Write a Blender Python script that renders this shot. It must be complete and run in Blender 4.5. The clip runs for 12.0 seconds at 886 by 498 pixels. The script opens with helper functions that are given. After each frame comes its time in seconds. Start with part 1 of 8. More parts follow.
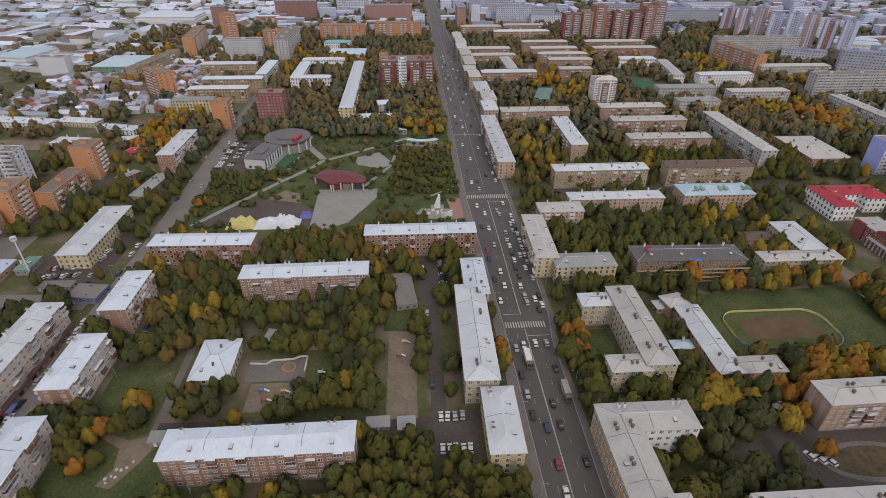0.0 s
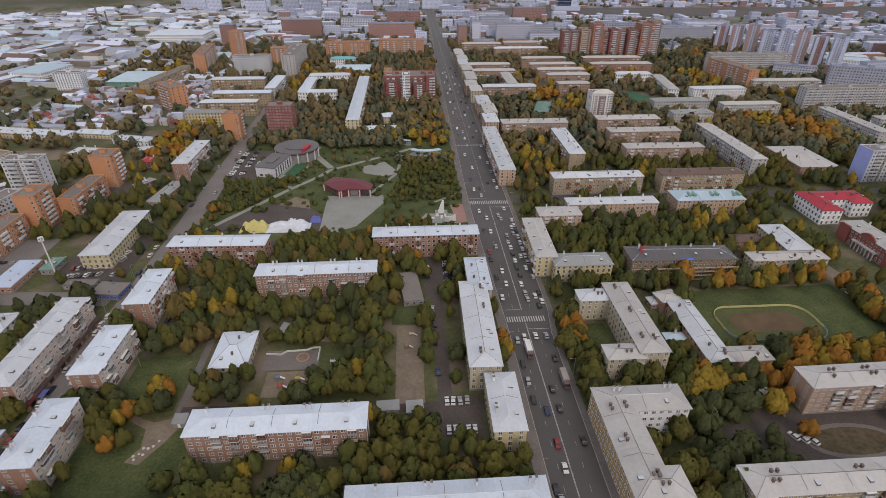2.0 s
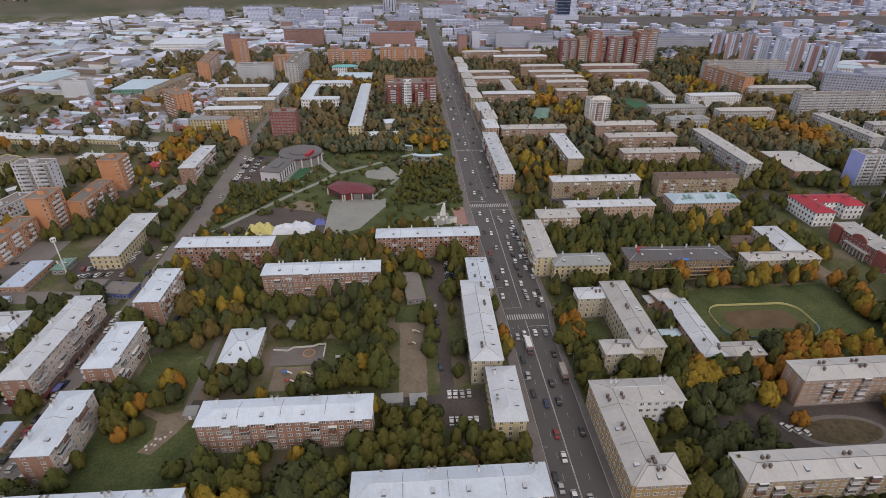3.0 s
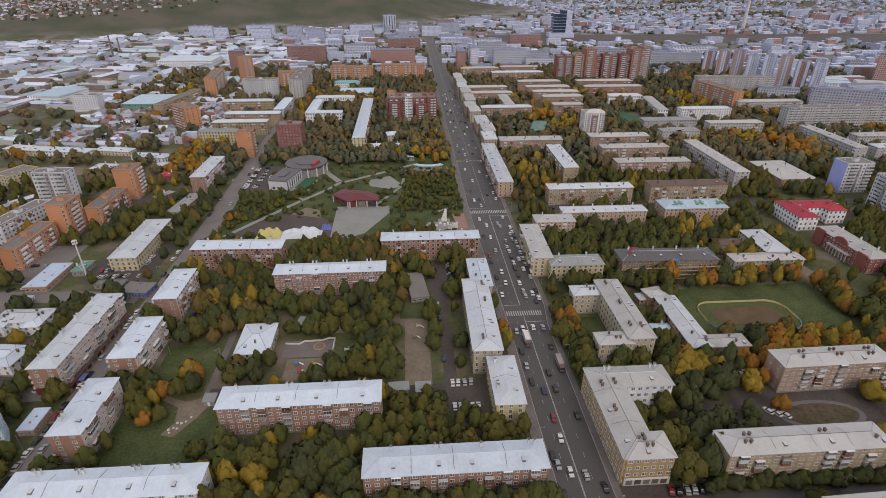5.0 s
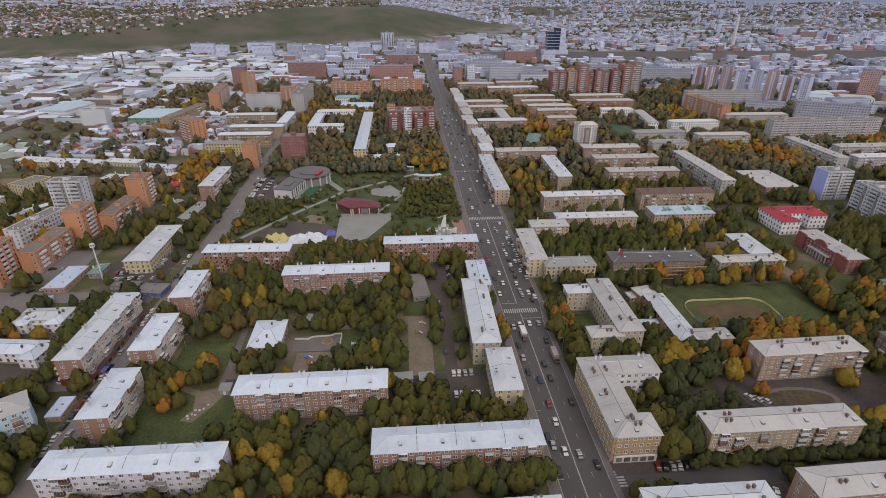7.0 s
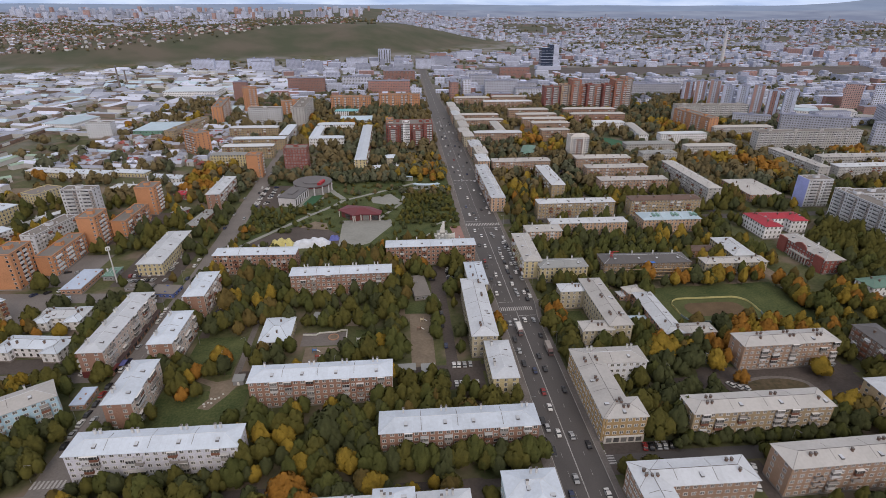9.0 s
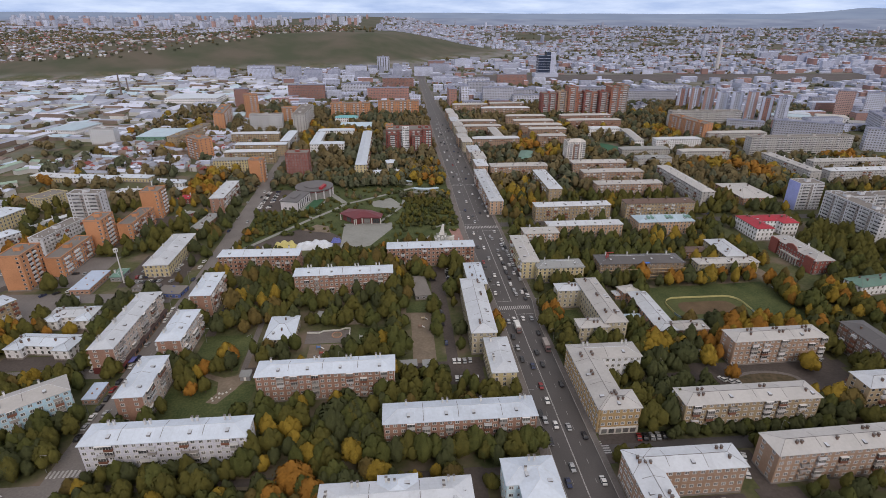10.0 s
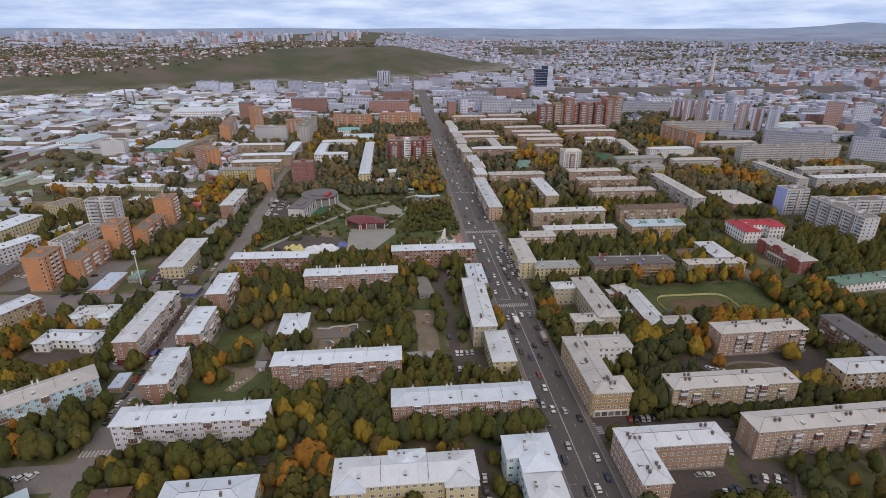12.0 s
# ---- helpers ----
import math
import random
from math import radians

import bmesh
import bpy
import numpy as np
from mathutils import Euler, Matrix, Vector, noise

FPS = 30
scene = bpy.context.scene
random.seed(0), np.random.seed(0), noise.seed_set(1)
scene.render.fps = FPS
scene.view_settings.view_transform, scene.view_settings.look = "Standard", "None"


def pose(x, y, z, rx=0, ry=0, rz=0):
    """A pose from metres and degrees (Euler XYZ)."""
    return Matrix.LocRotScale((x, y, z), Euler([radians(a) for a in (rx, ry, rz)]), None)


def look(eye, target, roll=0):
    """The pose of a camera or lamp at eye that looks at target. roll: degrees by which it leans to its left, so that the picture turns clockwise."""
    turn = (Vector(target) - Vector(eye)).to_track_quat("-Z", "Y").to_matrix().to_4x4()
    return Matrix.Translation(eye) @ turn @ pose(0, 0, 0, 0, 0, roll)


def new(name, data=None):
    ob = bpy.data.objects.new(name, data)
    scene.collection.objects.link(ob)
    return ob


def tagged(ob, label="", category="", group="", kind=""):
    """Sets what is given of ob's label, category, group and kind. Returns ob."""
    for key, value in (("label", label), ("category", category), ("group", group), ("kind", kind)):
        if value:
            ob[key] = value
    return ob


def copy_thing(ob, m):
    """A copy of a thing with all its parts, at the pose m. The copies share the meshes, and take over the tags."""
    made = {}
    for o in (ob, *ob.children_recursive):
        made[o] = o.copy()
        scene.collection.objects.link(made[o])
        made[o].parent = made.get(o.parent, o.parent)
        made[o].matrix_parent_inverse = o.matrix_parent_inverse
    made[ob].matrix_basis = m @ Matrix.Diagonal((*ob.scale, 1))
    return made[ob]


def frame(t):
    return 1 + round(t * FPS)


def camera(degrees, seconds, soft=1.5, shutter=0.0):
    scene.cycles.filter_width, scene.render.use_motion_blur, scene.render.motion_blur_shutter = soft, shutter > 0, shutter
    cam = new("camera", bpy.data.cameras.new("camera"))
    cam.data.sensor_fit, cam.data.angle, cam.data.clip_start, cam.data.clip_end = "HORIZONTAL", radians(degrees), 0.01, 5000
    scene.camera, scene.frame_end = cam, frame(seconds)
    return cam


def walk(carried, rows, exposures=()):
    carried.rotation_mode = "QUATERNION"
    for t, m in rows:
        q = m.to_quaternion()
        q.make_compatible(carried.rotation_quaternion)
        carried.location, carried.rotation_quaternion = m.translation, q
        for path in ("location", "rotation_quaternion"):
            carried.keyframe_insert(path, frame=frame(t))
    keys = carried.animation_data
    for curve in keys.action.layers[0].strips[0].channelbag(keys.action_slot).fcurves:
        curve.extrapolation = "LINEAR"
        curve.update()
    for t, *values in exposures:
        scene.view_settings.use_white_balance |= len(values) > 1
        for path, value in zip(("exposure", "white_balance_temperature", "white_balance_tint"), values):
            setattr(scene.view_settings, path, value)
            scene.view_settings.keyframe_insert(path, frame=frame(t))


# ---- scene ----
# ---------------------------------------------------------------- camera
cam = camera(80.0, 12.0, soft=0.42)
FLIGHT = [
    (0, -47.43, 77.13, 154.05, -3.664, -32.374, 0.314),
    (1, -48.93, 69.22, 154.18, -3.608, -31.489, 0.276),
    (2, -50.39, 61.23, 154.26, -3.572, -30.606, 0.231),
    (3, -51.85, 53.15, 154.35, -3.578, -29.730, 0.190),
    (4, -53.35, 44.99, 154.46, -3.640, -28.865, 0.162),
    (5, -54.89, 36.74, 154.60, -3.764, -28.014, 0.151),
    (6, -56.49, 28.39, 154.79, -3.945, -27.180, 0.157),
    (7, -58.16, 19.94, 155.02, -4.173, -26.366, 0.177),
    (8, -59.88, 11.38, 155.27, -4.428, -25.573, 0.202),
    (9, -61.66, 2.68, 155.51, -4.679, -24.804, 0.223),
    (10, -63.47, -6.17, 155.69, -4.891, -24.060, 0.223),
    (11, -65.30, -15.18, 155.78, -5.017, -23.342, 0.183),
    (12, -67.10, -24.39, 155.69, -5.002, -22.651, 0.081),
]
walk(cam, [(t, pose(x, y, z, 90 + tilt, 0, turn) @ pose(0, 0, 0, 0, 0, lean)) for t, x, y, z, turn, tilt, lean in FLIGHT],
     exposures=[(0, 0.0), (12, 0.0)])

# ---------------------------------------------------------------- light
SUN_UP, SUN_ROUND = 38.0, 164.0     # degrees above the ground, and round from +y clockwise


def make_world():
    w = bpy.data.worlds.new("overcast_sky")
    scene.world = w
    w.use_nodes = True
    nt = w.node_tree
    nt.nodes.clear()
    out = nt.nodes.new("ShaderNodeOutputWorld")
    bg = nt.nodes.new("ShaderNodeBackground")
    sky = nt.nodes.new("ShaderNodeTexSky")
    sky.sky_type = "NISHITA"
    sky.sun_disc = False
    sky.sun_elevation = radians(SUN_UP)
    sky.sun_rotation = radians(SUN_ROUND)
    sky.air_density, sky.dust_density, sky.ozone_density = 1.0, 2.5, 1.0
    co = nt.nodes.new("ShaderNodeTexCoord")
    mp = nt.nodes.new("ShaderNodeMapping")
    mp.inputs["Scale"].default_value = (1.0, 1.0, 6.5)
    no = nt.nodes.new("ShaderNodeTexNoise")
    no.inputs["Scale"].default_value = 7.0
    no.inputs["Detail"].default_value = 7.0
    no.inputs["Roughness"].default_value = 0.58
    ramp = nt.nodes.new("ShaderNodeValToRGB")
    ramp.color_ramp.elements[0].position, ramp.color_ramp.elements[0].color = 0.36, (0.15, 0.15, 0.15, 1)
    ramp.color_ramp.elements[1].position, ramp.color_ramp.elements[1].color = 0.70, (1, 1, 1, 1)
    cloud = nt.nodes.new("ShaderNodeMixRGB")
    cloud.inputs[1].default_value = (5.45, 5.4, 5.9, 1)
    cloud.inputs[2].default_value = (8.7, 8.3, 8.25, 1)
    # the clouds are bluer and thinner low over the horizon than overhead
    sep = nt.nodes.new("ShaderNodeSeparateXYZ")
    nt.links.new(co.outputs["Generated"], sep.inputs[0])
    low = nt.nodes.new("ShaderNodeMapRange")
    low.inputs["From Min"].default_value, low.inputs["From Max"].default_value = 0.02, 0.35
    nt.links.new(sep.outputs["Z"], low.inputs["Value"])
    far_cloud = nt.nodes.new("ShaderNodeMixRGB")
    far_cloud.inputs[1].default_value = (3.5, 4.9, 8.3, 1)
    far_cloud.inputs[2].default_value = (7.9, 9.0, 11.4, 1)
    whole = nt.nodes.new("ShaderNodeMixRGB")
    mix = nt.nodes.new("ShaderNodeMixRGB")
    mix.inputs[0].default_value = 0.86
    bg.inputs["Strength"].default_value = 0.108
    nt.links.new(co.outputs["Generated"], mp.inputs["Vector"])
    nt.links.new(mp.outputs["Vector"], no.inputs["Vector"])
    nt.links.new(no.outputs["Fac"], ramp.inputs["Fac"])
    nt.links.new(ramp.outputs["Color"], cloud.inputs[0])
    nt.links.new(sky.outputs["Color"], mix.inputs[1])
    nt.links.new(ramp.outputs["Color"], far_cloud.inputs[0])
    nt.links.new(low.outputs["Result"], whole.inputs[0])
    nt.links.new(far_cloud.outputs["Color"], whole.inputs[1])
    nt.links.new(cloud.outputs["Color"], whole.inputs[2])
    nt.links.new(whole.outputs["Color"], mix.inputs[2])
    nt.links.new(mix.outputs["Color"], bg.inputs["Color"])
    nt.links.new(bg.outputs["Background"], out.inputs["Surface"])


make_world()
sun_data = bpy.data.lights.new("sun", "SUN")
sun_data.energy, sun_data.angle, sun_data.color = 1.08, radians(24), (1.0, 0.85, 0.72)
sun = new("sun", sun_data)
_a, _e = radians(SUN_ROUND), radians(SUN_UP)
sun.matrix_world = look((math.sin(_a) * math.cos(_e) * 900, math.cos(_a) * math.cos(_e) * 900, math.sin(_e) * 900), (0, 0, 0))

# ---------------------------------------------------------------- materials
def material(name, colour, rough=0.85, metal=0.0, grain=6.0, stain=0.25, amount=0.22, tint=None, bump=0.0, island=0.0, each=0.0, spec=0.3, bump_scale=None):
    """Two scales of variation: fine grain and broad stains, both in metres; island / each: a shift per island or per object."""
    m = bpy.data.materials.new(name)
    m.use_nodes = True
    nt = m.node_tree
    b = nt.nodes["Principled BSDF"]
    b.inputs["Roughness"].default_value, b.inputs["Metallic"].default_value = rough, metal
    b.inputs["Specular IOR Level"].default_value = spec
    g = nt.nodes.new("ShaderNodeNewGeometry")
    fine, broad = nt.nodes.new("ShaderNodeTexNoise"), nt.nodes.new("ShaderNodeTexNoise")
    fine.inputs["Scale"].default_value, fine.inputs["Detail"].default_value = grain, 4
    broad.inputs["Scale"].default_value, broad.inputs["Detail"].default_value = stain, 5
    nt.links.new(g.outputs["Position"], fine.inputs["Vector"])
    nt.links.new(g.outputs["Position"], broad.inputs["Vector"])
    add = nt.nodes.new("ShaderNodeMath")
    add.operation = "ADD"
    nt.links.new(fine.outputs["Fac"], add.inputs[0])
    nt.links.new(broad.outputs["Fac"], add.inputs[1])
    last = add.outputs[0]
    shift = 0.0
    for strength, kind, socket in ((island, "ShaderNodeNewGeometry", "Random Per Island"), (each, "ShaderNodeObjectInfo", "Random")):
        if strength:
            n = nt.nodes.new(kind)
            mul = nt.nodes.new("ShaderNodeMath")
            mul.operation = "MULTIPLY_ADD"
            mul.inputs[1].default_value = strength
            nt.links.new(n.outputs[socket], mul.inputs[0])
            nt.links.new(last, mul.inputs[2])
            last = mul.outputs[0]
            shift += strength / 2
    rng = nt.nodes.new("ShaderNodeMapRange")
    rng.inputs["From Min"].default_value, rng.inputs["From Max"].default_value = 0.62 + shift * 0.6, 1.38 + shift * 1.4
    mixer = nt.nodes.new("ShaderNodeMixRGB")
    lo = tuple(c * (1 - amount) for c in colour)
    hi = tint if tint else tuple(min(1, c * (1 + amount)) for c in colour)
    mixer.inputs[1].default_value, mixer.inputs[2].default_value = (*lo, 1), (*hi, 1)
    nt.links.new(last, rng.inputs["Value"])
    nt.links.new(rng.outputs["Result"], mixer.inputs[0])
    nt.links.new(mixer.outputs["Color"], b.inputs["Base Color"])
    if bump:
        bn = nt.nodes.new("ShaderNodeBump")
        bn.inputs["Strength"].default_value, bn.inputs["Distance"].default_value = bump, 0.05
        nt.links.new(fine.outputs["Fac"], bn.inputs["Height"])
        nt.links.new(bn.outputs["Normal"], b.inputs["Normal"])
    return m


WALLS = {
    "brick": ((0.335, 0.20, 0.152), "brown brick"), "tanbrick": ((0.365, 0.25, 0.185), "tan brick"),
    "tan": ((0.365, 0.285, 0.185), "ochre-tan brick"), "brown": ((0.2, 0.135, 0.11), "dull brown brick"),
    "panel": ((0.62, 0.62, 0.70), "off-white panel"), "bluepanel": ((0.44, 0.62, 0.74), "light blue panel"),
    "yellow": ((0.56, 0.48, 0.29), "yellow plaster"), "cream": ((0.46, 0.41, 0.3), "cream plaster"),
    "paleyellow": ((0.60, 0.53, 0.34), "pale yellow plaster"), "ochre": ((0.4, 0.285, 0.15), "ochre plaster"), "white": ((0.80, 0.80, 0.84), "white plaster"),
    "peach": ((0.5, 0.34, 0.235), "peach plaster"), "orange": ((0.52, 0.255, 0.135), "orange brick"),
    "redbrick": ((0.26, 0.085, 0.072), "dark red brick"), "greypanel": ((0.45, 0.44, 0.44), "grey panel"),
    "whitepanel": ((0.58, 0.59, 0.63), "white panel"), "brickpale": ((0.4, 0.235, 0.165), "pale brick"),
    "paleblue": ((0.55, 0.68, 0.76), "pale blue plaster"), "garage": ((0.27, 0.27, 0.29), "grey block"),
    "museum": ((0.60, 0.58, 0.62), "white-grey clad"), "pavilion": ((0.17, 0.05, 0.05), "maroon clad"),
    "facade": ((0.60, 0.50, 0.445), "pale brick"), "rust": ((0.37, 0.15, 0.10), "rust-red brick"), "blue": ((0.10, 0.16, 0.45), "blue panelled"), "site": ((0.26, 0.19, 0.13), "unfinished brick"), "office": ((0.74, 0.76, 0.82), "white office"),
    "greenclad": ((0.16, 0.30, 0.24), "green clad"), "tower": ((0.74, 0.71, 0.68), "cream and white brick"), "bluetower": ((0.36, 0.40, 0.74), "blue-violet panel"),
}
WALL = {k: material("wall_" + k, c, 0.9, grain=1.6, stain=0.12, amount=0.20, bump=0.3) for k, (c, _) in WALLS.items()}
ROOFS = {
    "metal": ((0.51, 0.54, 0.59), "pale metal"), "grey": ((0.27, 0.28, 0.285), "grey"), "dark": ((0.12, 0.115, 0.12), "dark"),
    "brown": ((0.13, 0.085, 0.07), "brown"), "blue": ((0.44, 0.56, 0.66), "pale blue metal"), "red": ((0.36, 0.03, 0.05), "bright red metal"),
    "green": ((0.13, 0.23, 0.19), "green metal"), "teal": ((0.16, 0.40, 0.44), "teal metal"), "maroon": ((0.15, 0.04, 0.05), "maroon metal"),
    "flat": ((0.20, 0.185, 0.175), "flat tar"), "flatblue": ((0.47, 0.56, 0.72), "flat pale blue sheet"), "metal_warm": ((0.43, 0.42, 0.415), "pale metal"), "metal_blue": ((0.53, 0.59, 0.68), "pale metal"),
}
ROOF = {k: material("roof_" + k, c, 0.55 if k != "flat" else 0.95, 0.0, grain=0.9, stain=0.13, amount=0.17, each=0.7, island=0.35) for k, (c, _) in ROOFS.items()}
M_FRAME = material("window_frame_white", (0.74, 0.73, 0.73), 0.6, amount=0.12)
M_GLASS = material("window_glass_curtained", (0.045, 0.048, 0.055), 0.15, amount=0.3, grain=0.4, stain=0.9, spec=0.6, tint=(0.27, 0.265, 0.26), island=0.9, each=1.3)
# lighter copy of the glass for far walls, the fading of distance in its colour
M_GLASS_FAR = material("window_glass_far_faded", (0.095, 0.098, 0.11), 0.2, amount=0.35, grain=0.4, stain=0.9, spec=0.5, tint=(0.27, 0.27, 0.275), island=1.2, each=0.4)
M_SEAM = material("roof_seam_dark", (0.16, 0.15, 0.15), 0.7)
M_CAP = material("ridge_cap_pale", (0.62, 0.65, 0.70), 0.5)
M_TRIM = material("plinth_concrete", (0.26, 0.23, 0.22), 0.9)
M_CORNICE = material("cornice_pale", (0.52, 0.50, 0.48), 0.85)
M_SHAFT = material("chimney_plaster", (0.60, 0.60, 0.60), 0.9, each=0.5)
M_SHAFT_B = material("chimney_brick", (0.16, 0.11, 0.09), 0.9, each=0.5)
M_BALC_W = material("balcony_white", (0.58, 0.58, 0.60), 0.75, each=0.5)
M_BALC_B = material("balcony_brown", (0.20, 0.09, 0.06), 0.8, each=0.5)
M_BALC_G = material("balcony_grey", (0.33, 0.31, 0.30), 0.8, each=0.5)
M_ASPHALT = material("asphalt", (0.080, 0.073, 0.073), 0.62, grain=2.0, stain=0.06, amount=0.20, bump=0.2, spec=0.45)
M_STREET = material("dusty_asphalt", (0.185, 0.170, 0.165), 0.93, grain=1.2, stain=0.07, amount=0.25)
M_YARD = material("yard_asphalt", (0.088, 0.074, 0.069), 0.95, grain=0.8, stain=0.08, amount=0.30)
M_PAVE = material("pavement_slabs", (0.165, 0.148, 0.142), 0.9, grain=1.2, stain=0.12, amount=0.25)
M_KERB = material("kerb_stone", (0.30, 0.29, 0.28), 0.9)
M_LINE = material("road_paint", (0.40, 0.39, 0.39), 0.8, grain=3.0, amount=0.35)
M_SAND = material("bare_earth", (0.200, 0.162, 0.125), 0.97, grain=0.7, stain=0.12, amount=0.28)
M_PLAZA = material("plaza_paving", (0.26, 0.265, 0.25), 0.9, grain=0.5, stain=0.08, amount=0.16)
M_PINK = material("pink_paving", (0.30, 0.18, 0.16), 0.9, grain=0.5, stain=0.1, amount=0.15)
M_LAWN = material("lawn", (0.048, 0.094, 0.026), 0.97, grain=0.9, stain=0.085, amount=0.52, tint=(0.112, 0.124, 0.050))
M_BARK = material("bark", (0.09, 0.07, 0.055), 0.95)
M_LEAF = {
    "dark": material("leaves_dark_green", (0.058, 0.067, 0.033), 0.85, grain=0.45, stain=0.085, amount=0.22, tint=(0.090, 0.099, 0.042), island=0.22, spec=0.1),
    "green": material("leaves_green", (0.067, 0.080, 0.027), 0.85, grain=0.45, stain=0.085, amount=0.22, tint=(0.112, 0.118, 0.036), island=0.22, spec=0.1),
    "olive": material("leaves_olive", (0.082, 0.082, 0.026), 0.85, grain=0.45, stain=0.085, amount=0.22, tint=(0.132, 0.121, 0.032), island=0.22, spec=0.1),
    "yellow": material("leaves_yellow", (0.19, 0.14, 0.026), 0.85, grain=0.45, stain=0.085, amount=0.22, tint=(0.36, 0.25, 0.042), island=0.22, spec=0.1),
    "russet": material("leaves_russet", (0.112, 0.086, 0.033), 0.85, grain=0.45, stain=0.085, amount=0.22, tint=(0.172, 0.128, 0.043), island=0.22, spec=0.1),
    "orange": material("leaves_orange", (0.235, 0.113, 0.027), 0.85, grain=0.45, stain=0.085, amount=0.22, tint=(0.38, 0.19, 0.038), island=0.22, spec=0.1),
}
# far foliage: leaf tones paled and greyed to paint in the haze
M_LEAF_HAZED = {k: material("leaves_hazed_" + k, c, 0.9, grain=0.2, stain=0.02, amount=0.2, tint=t, island=0.3, spec=0.1) for k, c, t in (("green", (0.095, 0.106, 0.070), (0.138, 0.140, 0.092)), ("olive", (0.135, 0.118, 0.066), (0.195, 0.150, 0.076)), ("dark", (0.078, 0.090, 0.058), (0.110, 0.120, 0.070)))}
LEAF_WORDS = {"dark": "dark green", "green": "green", "olive": "olive-green", "yellow": "golden yellow", "orange": "orange", "russet": "russet-brown"}


def ground_material():
    """Grass worn to bare earth, then grey town ground and dry hill grass further out."""
    m = material("ground_grass_and_earth", (0.064, 0.094, 0.032), 0.97, grain=0.5, stain=0.05, amount=0.35, tint=(0.125, 0.12, 0.058))
    nt = m.node_tree
    b = nt.nodes["Principled BSDF"]
    grass = b.inputs["Base Color"].links[0].from_socket
    g = nt.nodes.new("ShaderNodeNewGeometry")

    def noise_ramp(scale, lo, hi):
        n = nt.nodes.new("ShaderNodeTexNoise")
        n.inputs["Scale"].default_value, n.inputs["Detail"].default_value = scale, 6
        nt.links.new(g.outputs["Position"], n.inputs["Vector"])
        r = nt.nodes.new("ShaderNodeMapRange")
        r.inputs["From Min"].default_value, r.inputs["From Max"].default_value = lo, hi
        nt.links.new(n.outputs["Fac"], r.inputs["Value"])
        return r.outputs["Result"]

    def blend(first, colour, factor):
        x = nt.nodes.new("ShaderNodeMixRGB")
        nt.links.new(factor, x.inputs[0])
        nt.links.new(first, x.inputs[1])
        x.inputs[2].default_value = (*colour, 1)
        return x.outputs["Color"]

    worn = blend(grass, (0.175, 0.138, 0.108), noise_ramp(0.045, 0.51, 0.66))
    sep = nt.nodes.new("ShaderNodeSeparateXYZ")
    nt.links.new(g.outputs["Position"], sep.inputs[0])
    town = nt.nodes.new("ShaderNodeMapRange")
    town.inputs["From Min"].default_value, town.inputs["From Max"].default_value = 480, 900
    nt.links.new(sep.outputs["Y"], town.inputs["Value"])
    patch = nt.nodes.new("ShaderNodeMath")
    patch.operation = "MULTIPLY"
    nt.links.new(town.outputs["Result"], patch.inputs[0])
    nt.links.new(noise_ramp(0.012, 0.40, 0.66), patch.inputs[1])
    # grey town ground, its colour lightened a little to take in haze
    grey = blend(worn, (0.24, 0.235, 0.245), patch.outputs[0])
    hill = nt.nodes.new("ShaderNodeMapRange")
    hill.inputs["From Min"].default_value, hill.inputs["From Max"].default_value = 3, 12
    nt.links.new(sep.outputs["Z"], hill.inputs["Value"])
    dry = nt.nodes.new("ShaderNodeMixRGB")
    dry.inputs[1].default_value, dry.inputs[2].default_value = (0.068, 0.078, 0.049, 1), (0.120, 0.104, 0.082, 1)
    nt.links.new(noise_ramp(0.0085, 0.38, 0.66), dry.inputs[0])
    end = nt.nodes.new("ShaderNodeMixRGB")
    nt.links.new(hill.outputs["Result"], end.inputs[0])
    nt.links.new(grey, end.inputs[1])
    nt.links.new(dry.outputs["Color"], end.inputs[2])
    nt.links.new(end.outputs["Color"], b.inputs["Base Color"])
    return m


M_GROUND = ground_material()


